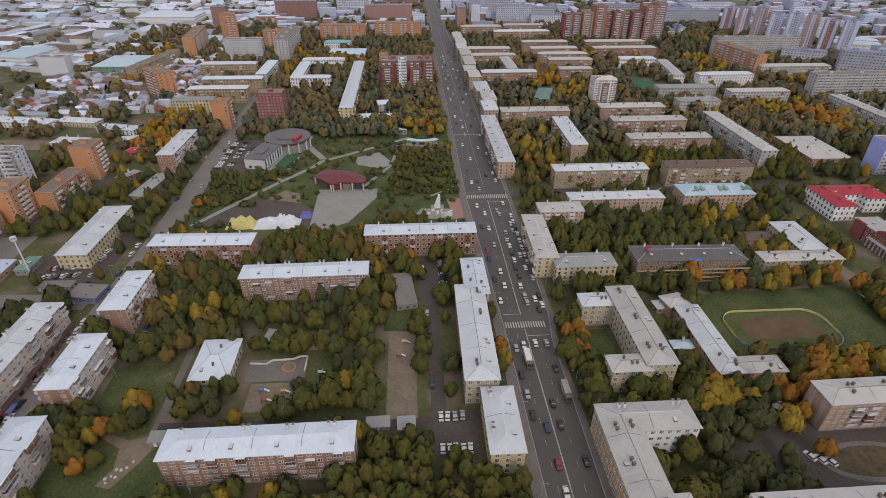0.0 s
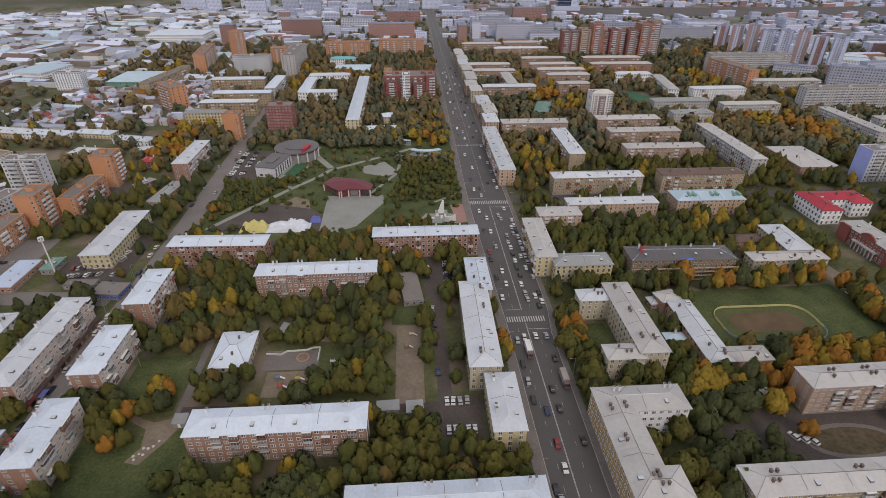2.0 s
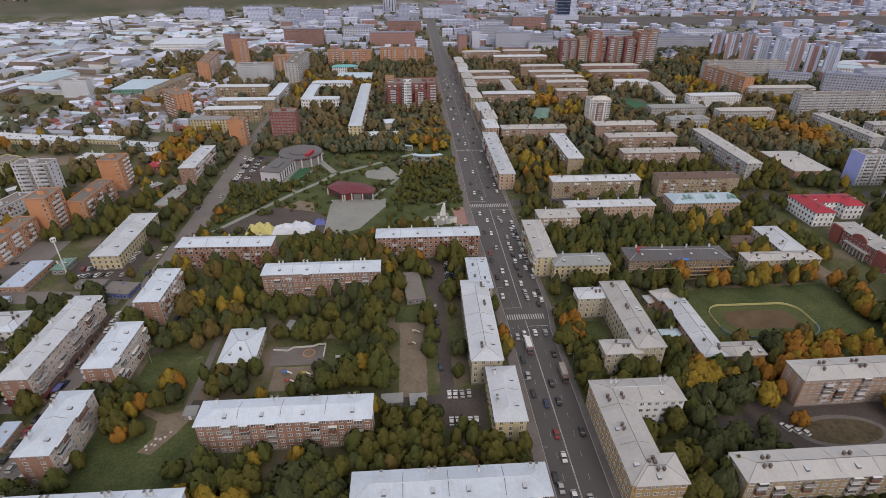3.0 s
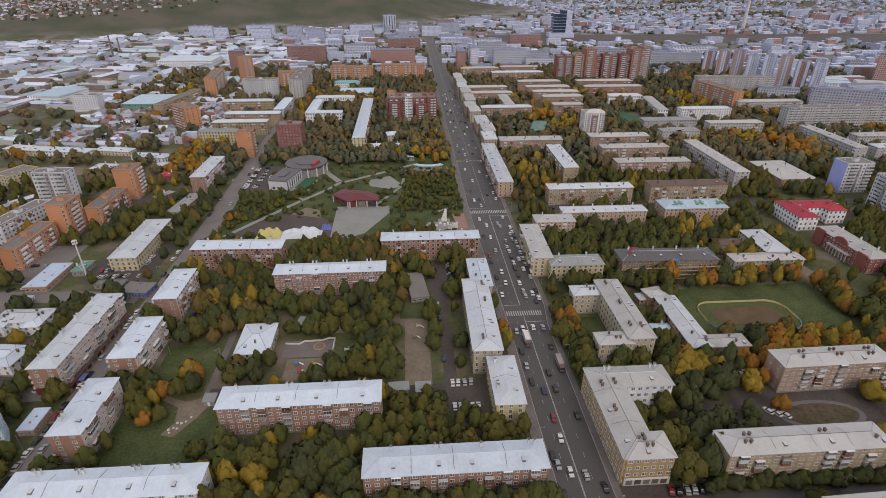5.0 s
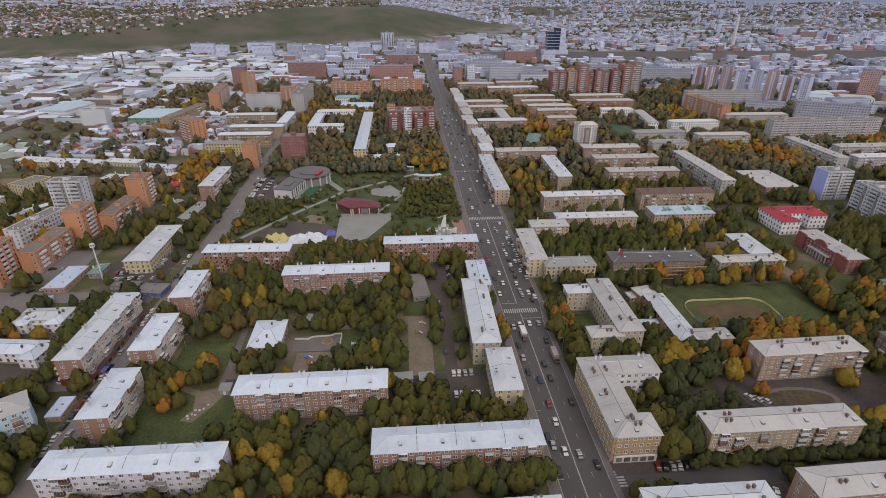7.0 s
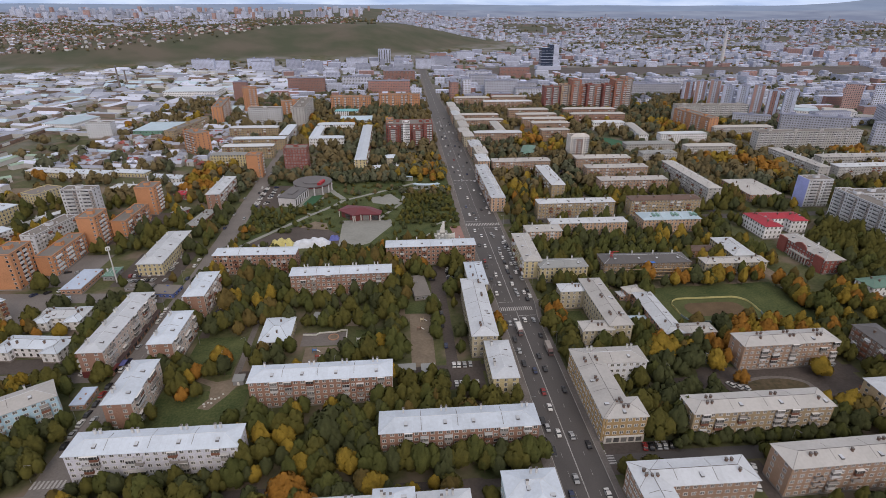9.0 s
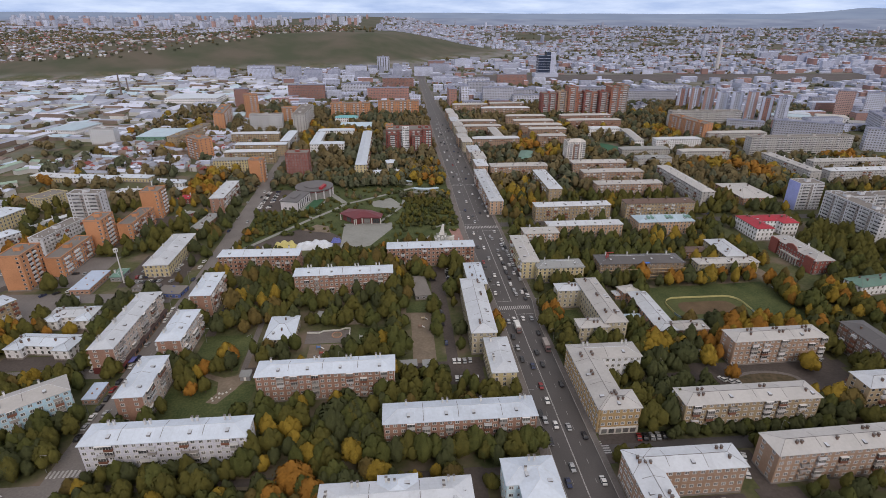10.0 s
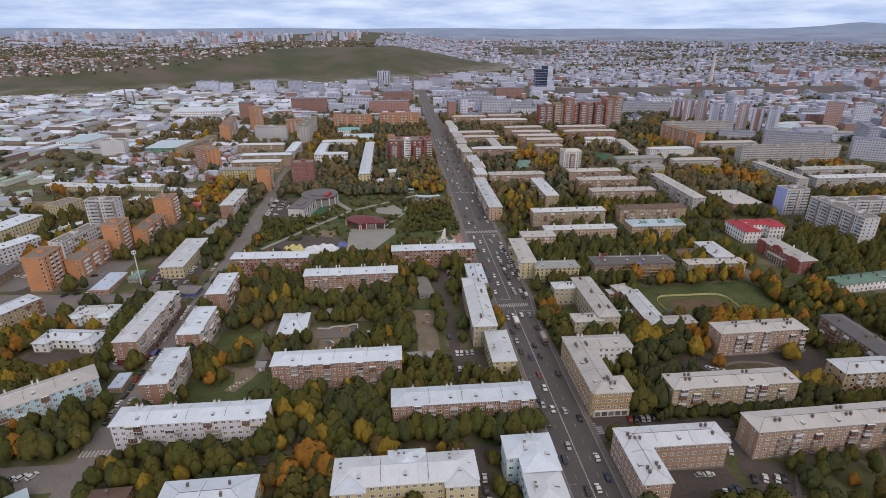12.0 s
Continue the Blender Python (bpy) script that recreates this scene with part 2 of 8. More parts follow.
# ---------------------------------------------------------------- mesh helpers
class Geo:
    """Gathers boxes and faces of one part, each with a material slot."""

    def __init__(self):
        self.v, self.f, self.m = [], [], []

    def face(self, pts, mat=0):
        n = len(self.v)
        self.v += [tuple(p) for p in pts]
        self.f.append(tuple(range(n, n + len(pts))))
        self.m.append(mat)

    def box(self, x0, x1, y0, y1, z0, z1, mat=0, top=None, inset=0.0, base=True):
        n = len(self.v)
        i = inset
        self.v += [(x0, y0, z0), (x1, y0, z0), (x1, y1, z0), (x0, y1, z0), (x0 + i, y0 + i, z1), (x1 - i, y0 + i, z1), (x1 - i, y1 - i, z1), (x0 + i, y1 - i, z1)]
        faces = [(4, 5, 6, 7), (0, 1, 5, 4), (1, 2, 6, 5), (2, 3, 7, 6), (3, 0, 4, 7)] + ([(3, 2, 1, 0)] if base else [])
        self.f += [tuple(n + k for k in q) for q in faces]
        self.m += [mat if top is None else top] + [mat] * (len(faces) - 1)

    def prism(self, pts, z0, z1, mat=0):
        """An upright prism on a counter-clockwise outline."""
        n, k = len(self.v), len(pts)
        self.v += [(x, y, z0) for x, y in pts] + [(x, y, z1) for x, y in pts]
        self.f.append(tuple(range(n + k, n + 2 * k)))
        self.m.append(mat)
        for i in range(k):
            j = (i + 1) % k
            self.f.append((n + i, n + j, n + k + j, n + k + i))
            self.m.append(mat)

    def tube(self, x, y, z0, z1, r0, r1, n=8, mat=0):
        s = len(self.v)
        for z, r in ((z0, r0), (z1, r1)):
            self.v += [(x + r * math.cos(2 * math.pi * i / n), y + r * math.sin(2 * math.pi * i / n), z) for i in range(n)]
        self.f += [(s + i, s + (i + 1) % n, s + n + (i + 1) % n, s + n + i) for i in range(n)] + [tuple(range(s + n, s + 2 * n))]
        self.m += [mat] * (n + 1)

    def mesh(self, name, mats):
        me = bpy.data.meshes.new(name)
        me.from_pydata(self.v, [], self.f)
        for x in mats:
            me.materials.append(x)
        if len(mats) > 1:
            me.polygons.foreach_set("material_index", self.m)
        me.update()
        return me


def part(name, geo, mats, parent=None, label="", m=None):
    """Links a Geo or a shared mesh as one mesh object under a thing."""
    me = geo if isinstance(geo, bpy.types.Mesh) else geo.mesh(name, mats)
    ob = new(name, me)
    if parent is not None:
        ob.parent = parent
    if m is not None:
        ob.matrix_basis = m
    if label:
        ob["label"] = label
    return ob


def root(name, x, y, z, label, category, group="", kind=""):
    ob = new(name)
    ob.empty_display_size = 0.5
    ob.location = (x, y, z)
    return tagged(ob, label, category, group, kind)


def soup(name, verts, faces, mats, slots=None, normals=None):
    """A mesh from arrays: verts n x 3, faces m x k; normals: one for each vertex, for foliage."""
    me = bpy.data.meshes.new(name)
    k = faces.shape[1]
    me.vertices.add(len(verts))
    me.vertices.foreach_set("co", np.ascontiguousarray(verts, dtype=np.float32).ravel())
    me.loops.add(faces.size)
    me.loops.foreach_set("vertex_index", np.ascontiguousarray(faces, dtype=np.int32).ravel())
    me.polygons.add(len(faces))
    me.polygons.foreach_set("loop_start", np.arange(0, faces.size, k, dtype=np.int32))
    me.polygons.foreach_set("loop_total", np.full(len(faces), k, dtype=np.int32))
    for x in mats:
        me.materials.append(x)
    if slots is not None:
        me.polygons.foreach_set("material_index", np.asarray(slots, dtype=np.int32))
    me.update(calc_edges=True)
    me.validate()
    if normals is not None:
        at = me.attributes.new("custom_normal", "FLOAT_VECTOR", "POINT")
        at.data.foreach_set("vector", np.ascontiguousarray(normals, dtype=np.float32).ravel())
        me.update()
    return me


BLOCKED = []        # outlines (x, y, cos, sin, half length, half width) where no tree stands


def block(x, y, ang, half_l, half_w):
    BLOCKED.append((x, y, math.cos(radians(ang)), math.sin(radians(ang)), half_l, half_w))


# ---------------------------------------------------------------- ground
def smooth(a, b, v):
    t = min(1.0, max(0.0, (v - a) / (b - a)))
    return t * t * (3 - 2 * t)


def hill_foot(x):
    """Distance at which the ridge behind the town starts to rise."""
    return 1370 + 320 * smooth(-1050, -350, x) + 420 * smooth(-250, 330, x)


def land(x, y):
    """Height of the ground: flat town, a grassy ridge behind it to the left, and a slow rise far out."""
    f = hill_foot(x)
    crest = 86 * (1 - smooth(-150, 520, x)) * (0.62 + 0.38 * smooth(-1300, -450, x))
    ridge = crest * smooth(f, f + 520, y) * (1 + 0.10 * noise.noise((x / 260, y / 260, 0)))
    back = 1 - 0.25 * smooth(f + 700, f + 1800, y)
    return ridge * back + 62 * smooth(2600, 4800, math.hypot(x, y)) + 3 * noise.noise((x / 500, y / 500, 3)) * smooth(1400, 2200, y)


def make_ground():
    xs = np.concatenate([np.linspace(-5200, -1600, 25), np.linspace(-1500, 1500, 61), np.linspace(1600, 5200, 25)])
    ys = np.concatenate([np.linspace(-700, 1250, 27), np.linspace(1300, 3200, 58), np.linspace(3300, 5400, 15)])
    v = [(x, y, land(x, y)) for y in ys for x in xs]
    n = len(xs)
    f = [(j * n + i, j * n + i + 1, (j + 1) * n + i + 1, (j + 1) * n + i) for j in range(len(ys) - 1) for i in range(n - 1)]
    ob = new("ground", soup("ground", np.array(v), np.array(f), [M_GROUND]))
    for p in ob.data.polygons:
        p.use_smooth = True
    tagged(ob, "worn green grass and bare earth between the buildings", "ground", kind="structure")


make_ground()


def slab(name, pts, z, mat, label, category, thick=0.25):
    """A flat paved outline, its top at height z."""
    g = Geo()
    g.prism(pts, z - thick, z)
    return tagged(new(name, g.mesh(name, [mat])), label, category, kind="structure")


def strip(name, stations, z, mat, label, category, clear=1.0):
    """A ribbon of paving through stations (y, left x, right x)."""
    pts = [(r, y) for y, l, r in stations] + [(l, y) for y, l, r in reversed(stations)]
    for (y0, l0, r0), (y1, l1, r1) in zip(stations, stations[1:]):
        block((l0 + r0 + l1 + r1) / 4, (y0 + y1) / 2, 90, (y1 - y0) / 2 + 0.5, max(r0 - l0, r1 - l1) / 2 + clear)
    return slab(name, pts, z, mat, label, category)


def lane(name, x0, y0, x1, y1, width, z, mat, label, category="road", clear=0.5):
    """A straight paved lane from one point to another."""
    l = math.hypot(x1 - x0, y1 - y0)
    a = math.degrees(math.atan2(y1 - y0, x1 - x0))
    ux, uy = (x1 - x0) / l, (y1 - y0) / l
    px, py = -uy * width / 2, ux * width / 2
    block((x0 + x1) / 2, (y0 + y1) / 2, a, l / 2, width / 2 + clear)
    return slab(name, [(x0 - px, y0 - py), (x1 - px, y1 - py), (x1 + px, y1 + py), (x0 + px, y0 + py)], z, mat, label, category)


def yard(name, x0, y0, x1, y1, z, mat, label, category="yard", clear=0.0):
    block((x0 + x1) / 2, (y0 + y1) / 2, 0, (x1 - x0) / 2 + clear, (y1 - y0) / 2 + clear)
    return slab(name, [(x0, y0), (x1, y0), (x1, y1), (x0, y1)], z, mat, label, category)

# ---------------------------------------------------------------- roads and yards
AVENUE = [(-120, -7.5, 10.0), (150, -8.0, 10.0), (245, -8.5, 10.4), (262, -9.0, 12.6), (340, -11.8, 13.0), (380, -13.0, 13.2), (500, -12.6, 13.0), (900, -12.6, 13.0), (1000, -9, 10), (1250, -7, 8), (1900, -7, 8)]
strip("avenue_road", AVENUE, 0.06, M_ASPHALT, "wide grey asphalt avenue with a worn white centre line", "road")
for side, name in ((-1, "pavement_west"), (1, "pavement_east")):
    st = []
    for y, l, r in AVENUE:
        e = l if side < 0 else r
        st.append((y, e - 4.5, e - 0.25) if side < 0 else (y, e + 0.25, e + 2.6))
    strip(name, st, 0.18, M_PAVE, "grey paved pavement beside the avenue", "pavement", 0.2)
    kb = [(y, a - 0.25, a) for y, a, b in [(y, l, r) for y, l, r in AVENUE]] if side < 0 else [(y, b, b + 0.25) for y, a, b in AVENUE]
    strip("kerb_" + ("west" if side < 0 else "east"), kb, 0.21, M_KERB, "pale stone kerb of the avenue", "kerb", 0.0)
lane("side_street", -189.5, 60, -190, 338, 12.5, 0.055, M_STREET, "grey asphalt side street lined with parked cars")
lane("park_street", -189.5, 332, -204, 900, 14, 0.058, M_STREET, "grey asphalt street beside the park")
lane("corner_street", -420, 137, -188, 137, 14, 0.062, M_STREET, "grey asphalt street with a zebra crossing")
lane("cross_street", 12, 386, 330, 386, 9, 0.052, M_ASPHALT, "narrow asphalt cross street")
lane("house_street", 12, 144.5, 330, 143, 6.5, 0.052, M_ASPHALT, "narrow asphalt street between brick blocks", clear=0.3)
lane("back_street", -300, 210, -200, 210, 8, 0.05, M_STREET, "short asphalt street behind the shops")
lane("market_street", -330, 290, -200, 282, 11, 0.05, M_STREET, "asphalt street by the low shops")
lane("park_north_street", -196, 548, -13, 552, 8, 0.05, M_ASPHALT, "asphalt street at the edge of the park")
lane("far_cross_street", 12, 612, 520, 618, 8, 0.05, M_ASPHALT, "asphalt cross street between the blocks")
lane("yard_lane", -40, 200, -40.5, 312, 5.5, 0.05, M_YARD, "narrow asphalt yard lane with parked cars", "lane")
lane("yard_lane", -140, 206.5, -22, 203.5, 5, 0.046, M_YARD, "worn asphalt lane behind the brick block", "lane")
lane("yard_lane", -165.5, 238, -164, 332, 5, 0.05, M_YARD, "narrow lane with parked cars beside the brick blocks", "lane")
lane("yard_lane", -190, 332, -12, 334, 6, 0.05, M_YARD, "asphalt lane behind the long brick blocks", "lane")
lane("garden_path", -140.2, 202, -141.5, 262, 3, 0.045, M_PAVE, "narrow paved path along the nursery garden", "path")
YARD_RING = [(104 + 15 * math.cos(a * math.pi / 10), 179.5 + 6 * math.sin(a * math.pi / 10)) for a in range(20)]
slab("tan_yard", [(68, 172), (140, 168), (141, 192), (74, 196)], 0.03, M_YARD, "dark worn earth and asphalt between the tan blocks", "yard")
slab("yard_path", [(104 + (x - 104) * 1.16, 179.5 + (y - 179.5) * 1.32) for x, y in YARD_RING], 0.06, M_PAVE, "worn path round the oval lawn", "path")
slab("lawn", YARD_RING, 0.09, material("worn_turf", (0.085, 0.082, 0.042), 0.97, grain=0.6, stain=0.2, amount=0.5, tint=(0.14, 0.105, 0.07)), "oval worn lawn between the tan blocks", "lawn")
lane("yard_lane", 60, 186, 150, 190, 6, 0.05, M_YARD, "curved earth lane between the tan blocks", "lane")
lane("yard_lane", 66, 60, 66, 140, 7, 0.048, M_YARD, "asphalt lane beside the brick blocks", "lane")
lane("yard_lane", 146, 120, 142, 200, 7, 0.048, M_YARD, "asphalt yard lane with parked cars", "lane")
lane("yard_lane", -40, 95, -40, 140, 9, 0.048, M_YARD, "narrow asphalt yard beside the pale blue house", "lane")
lane("yard_lane", -190, 141, -12, 137, 3.5, 0.044, M_YARD, "shaded lane under the trees", "lane", clear=-0.5)
lane("yard_lane", 170, 300, 190, 190, 8, 0.046, M_SAND, "brown earth lane by the red brick school", "lane")
lane("yard_lane", 196, 390, 200, 520, 7, 0.046, M_YARD, "asphalt yard lane between blocks", "lane")
lane("yard_lane", 100, 410, 100, 600, 5, 0.046, M_YARD, "asphalt yard lane between blocks", "lane")
lane("yard_lane", -300, 420, -210, 360, 6, 0.046, M_YARD, "asphalt lane by the orange brick blocks", "lane")
lane("yard_lane", -312, 295, -240, 420, 7, 0.048, M_YARD, "asphalt lane by the orange brick blocks", "lane")
yard("works_yard", -345, 300, -258, 345, 0.03, M_STREET, "worn grey yard among the orange brick blocks", "yard", -2)
yard("works_yard", -300, 402, -250, 425, 0.032, M_YARD, "worn grey yard behind the orange brick blocks", "yard", -2)
yard("works_yard", -420, 478, -330, 500, 0.034, M_SAND, "bare earth yard beside the low sheds", "yard", -3)
yard("works_yard", -345, 250, -256, 285, 0.034, M_STREET, "worn asphalt yard beside the shops", "yard", -3)
yard("works_yard", -260, 215, -205, 226, 0.036, M_YARD, "worn asphalt yard beside the shops", "yard", 0)
yard("car_park", -46, 275, -31.5, 308, 0.07, M_YARD, "asphalt car park beside the flat garages", "car park")
yard("car_park", -43, 189, -26.5, 209, 0.072, M_YARD, "asphalt car park behind the yellow house", "car park")
lane("yard_path", 79.5, 114.5, 70, 100, 1.6, 0.08, M_PAVE, "narrow paved path across the yard", "path")
yard("car_park", 13.2, 147, 42, 152.4, 0.073, M_YARD, "asphalt strip before the corner house", "car park")
yard("car_park", 12, 137.5, 42, 142, 0.074, M_YARD, "asphalt parking strip by the corner house", "car park")
yard("car_park", 24.5, 100, 55, 120.4, 0.072, M_YARD, "worn asphalt court with parked cars behind the corner block", "car park")
yard("car_park", 60, 106, 76.5, 122, 0.07, M_YARD, "asphalt parking yard with white cars", "car park")
yard("car_park", -188, 430, -166, 490, 0.07, M_YARD, "asphalt car park of the museum", "car park")
yard("car_park", -240, 298, -203, 345, 0.07, M_YARD, "asphalt yard crowded with parked cars", "car park")
yard("playing_ground", -59.5, 206, -48, 253, 0.05, M_SAND, "bare brown earth playing ground", "playing ground")
yard("lawn", -62, 254, -48, 266, 0.045, M_LAWN, "green lawn beside the playing ground", "lawn")
yard("lawn", -170, 150, -132, 196, 0.035, M_LAWN, "green lawn beside the brick block", "lawn", -6)
yard("nursery_yard", -115, 227, -92, 239, 0.05, M_PAVE, "worn grey paving of the nursery garden", "yard", 0.5)
yard("lawn", -167, 207, -143, 238, 0.04, M_LAWN, "open green lawn between the brick blocks", "lawn", -3)
yard("lawn", 18, 226, 36, 250, 0.04, M_LAWN, "green school court lawn", "lawn", 0)
yard("nursery_yard", -112, 212, -92, 226, 0.048, M_SAND, "bare earth play yard of the nursery", "yard", 0)
yard("lawn", -88, 224, -72, 240, 0.046, M_LAWN, "green lawn of the nursery garden", "lawn", 0)
yard("nursery_yard", -100, 244, -84, 256, 0.046, M_SAND, "bare earth patch in the nursery garden", "yard", 0)
slab("dirt_yard", [(-151, 185), (-146, 183.6), (-140.4, 193), (-138, 199), (-139, 204), (-148, 202), (-157, 206), (-158.4, 204), (-149.6, 199), (-148, 191)], 0.052, M_SAND, "bare earth yard beside the brick block", "yard")
block(-147, 194, 45, 11, 6)
# park
slab("park_lawn", [(-186, 346), (-16, 346), (-18, 545), (-188, 545)], 0.03, M_LAWN, "broad green park lawn", "lawn")
slab("park_plaza", [(-101, 343), (-86, 352), (-70, 385), (-71, 397), (-109, 397), (-108, 347)], 0.07, M_PLAZA, "pale grey paved park plaza", "plaza")
block(-90, 372, 0, 20, 25)
slab("park_yard", [(-177, 350), (-106, 347), (-109, 369), (-132, 395), (-156, 378)], 0.055, M_YARD, "grey asphalt park yard", "yard")
block(-140, 362, 0, 32, 14)
slab("sand_patch", [(-141, 385), (-118, 378), (-121, 392), (-131, 397)], 0.08, M_SAND, "bare sandy patch beside the park yard", "yard")
slab("monument_square", [(-26, 378.4), (-23.2, 352.5), (-15.4, 354.6), (-14.5, 380.6)], 0.07, M_PINK, "pink paved square by the monument", "plaza")
slab("monument_paving", [(-48.7, 355), (-23.4, 352.5), (-24.6, 366), (-42.6, 367)], 0.066, M_PLAZA, "grey paved square round the monument", "plaza")
block(-30, 365, 0, 18, 14)
PATHS = (((-177, 352), (-160, 377), (-136.5, 411), (-120, 432), (-113, 445), (-99, 454.5), (-67.5, 476.5), (-50, 490)), ((-153.6, 424), (-137, 413.5)), ((-153, 425), (-147.5, 434.5), (-142.5, 466), (-131.6, 483), (-129, 496), (-142, 504)),
         ((-131.6, 483), (-121, 463), (-113, 449)), ((-135.5, 431), (-130.5, 459), (-134, 478)), ((-80, 400), (-62, 436), (-58, 474)), ((-36, 384), (-17, 399)))
for line, width in zip(PATHS, (3.4, 2.4, 4.2, 5.0, 2.0, 2.4, 1.8)):
    for (x0, y0), (x1, y1) in zip(line, line[1:]):
        lane("park_path", x0, y0, x1, y1, width, 0.075, M_PLAZA, "pale paved park path", "path")
slab("flower_lawn", [(-147, 436.9), (-137.8, 433.9), (-133, 459.2), (-140.8, 462.4)], 0.09, material("museum_turf", (0.045, 0.12, 0.065), 0.95, amount=0.15), "clipped green lawn by the museum", "lawn")
block(-140, 448, 75, 16, 8)
slab("rock_garden", [(-87, 437), (-71, 430), (-60, 436), (-72, 460), (-90, 450)], 0.085, M_PLAZA, "grey stone paving of the rock garden", "plaza")
block(-75, 443, 0, 14, 13)
# school field
slab("school_lawn", [(80, 226), (166, 231), (164, 275), (80, 272)], 0.03, M_LAWN, "green grass round the school field", "lawn")
block(122, 250, 0, 40, 21)


def rounded(cx, cy, hx, hy, r, n=6):
    pts = []
    for qx, qy, a0 in ((1, -1, -90), (1, 1, 0), (-1, 1, 90), (-1, -1, 180)):
        for i in range(n + 1):
            a = radians(a0 + 90 * i / n)
            pts.append((cx + qx * (hx - r) + r * math.cos(a), cy + qy * (hy - r) + r * math.sin(a)))
    return pts


slab("running_track", rounded(113.2, 245.6, 23.0, 12.2, 8), 0.06, material("worn_turf", (0.080, 0.092, 0.036), 0.97, grain=0.6, stain=0.1, amount=0.3), "worn brown-green school football field", "field")
slab("field_turf", rounded(113, 246.5, 17, 7.0, 6), 0.075, material("dry_turf", (0.115, 0.080, 0.048), 0.97, stain=0.12, amount=0.4), "dry worn turf of the field", "field")


def border_fence():
    r = root("field_fence", 113.2, 245.6, 0.05, "low yellow-and-blue board fence round the school field", "fence")
    a = rounded(0, 0, 23.3, 12.5, 8.2)
    m_y, m_b = material("fence_yellow", (0.50, 0.46, 0.22), 0.7), material("fence_blue_grey", (0.24, 0.30, 0.33), 0.7)
    for i in range(len(a)):
        (x0, y0), (x1, y1) = a[i], a[(i + 1) % len(a)]
        l = math.hypot(x1 - x0, y1 - y0)
        g = Geo()
        g.box(0, l, -0.12, 0.12, 0.0, 1.1, inset=0.03)
        part("board", g, [m_y if (y0 + y1) > -4 and x0 > -30 else m_b], r, m=pose(x0, y0, 0, 0, 0, math.degrees(math.atan2(y1 - y0, x1 - x0))))


border_fence()


# road paint
def paint(name, rects, label):
    g = Geo()
    for x0, x1, y0, y1 in rects:
        g.box(x0, x1, y0, y1, 0.03, 0.066)
    tagged(new(name, g.mesh(name, [M_LINE])), label, "road marking", kind="structure")


paint("centre_line", [(-0.14, 0.02, -100, 252), (0.10, 0.26, -100, 252), (-0.14, 0.02, 262, 376), (0.10, 0.26, 262, 376), (-0.14, 0.02, 395, 490), (-0.14, 0.05, 502, 1500)], "worn white double centre line")
paint("lane_dashes", [(x, x + 0.10, y, y + 2.5) for x in (-4.1, 4.6) for y in range(-60, 900, 9) if not (250 < y < 262 or 372 < y < 394)], "worn white lane dashes")
paint("zebra_crossing", [(x, x + 0.55, 253, 257) for x in np.arange(-8.2, 10.2, 1.15)], "white zebra stripes across the avenue")
paint("zebra_crossing", [(x, x + 0.6, 379, 384) for x in np.arange(-12.5, 12.8, 1.25)], "white zebra stripes across the avenue")
paint("zebra_crossing", [(x, x + 0.5, 494, 496.5) for x in np.arange(-12, 12.5, 1.3)], "faded white zebra stripes across the avenue")
paint("zebra_crossing", [(-196.0 + i * 1.5, -195.2 + i * 1.5, 147, 150.5) for i in range(8)], "white zebra stripes across the side street")
paint("zebra_crossing", [(11.5, 15.5, 139 + i * 1.2, 139.6 + i * 1.2) for i in range(9)], "white zebra stripes across the house street")
paint("stop_line", [(-8.0, -0.6, 262.2, 262.5), (0.6, 10.0, 247.5, 247.8), (-12.5, -0.6, 388, 388.3), (0.6, 12.5, 374.2, 374.5)], "white stop lines before the crossings")
paint("side_street_line", [(-189.8, -189.65, y, y + 3) for y in range(160, 330, 7)], "worn white dashes of the side street")

# ---------------------------------------------------------------- houses
COUNT = {1: "single-storey", 2: "two-storey", 3: "three-storey", 4: "four-storey", 5: "five-storey", 8: "eight-storey", 9: "nine-storey", 10: "ten-storey", 13: "thirteen-storey", 14: "fourteen-storey"}


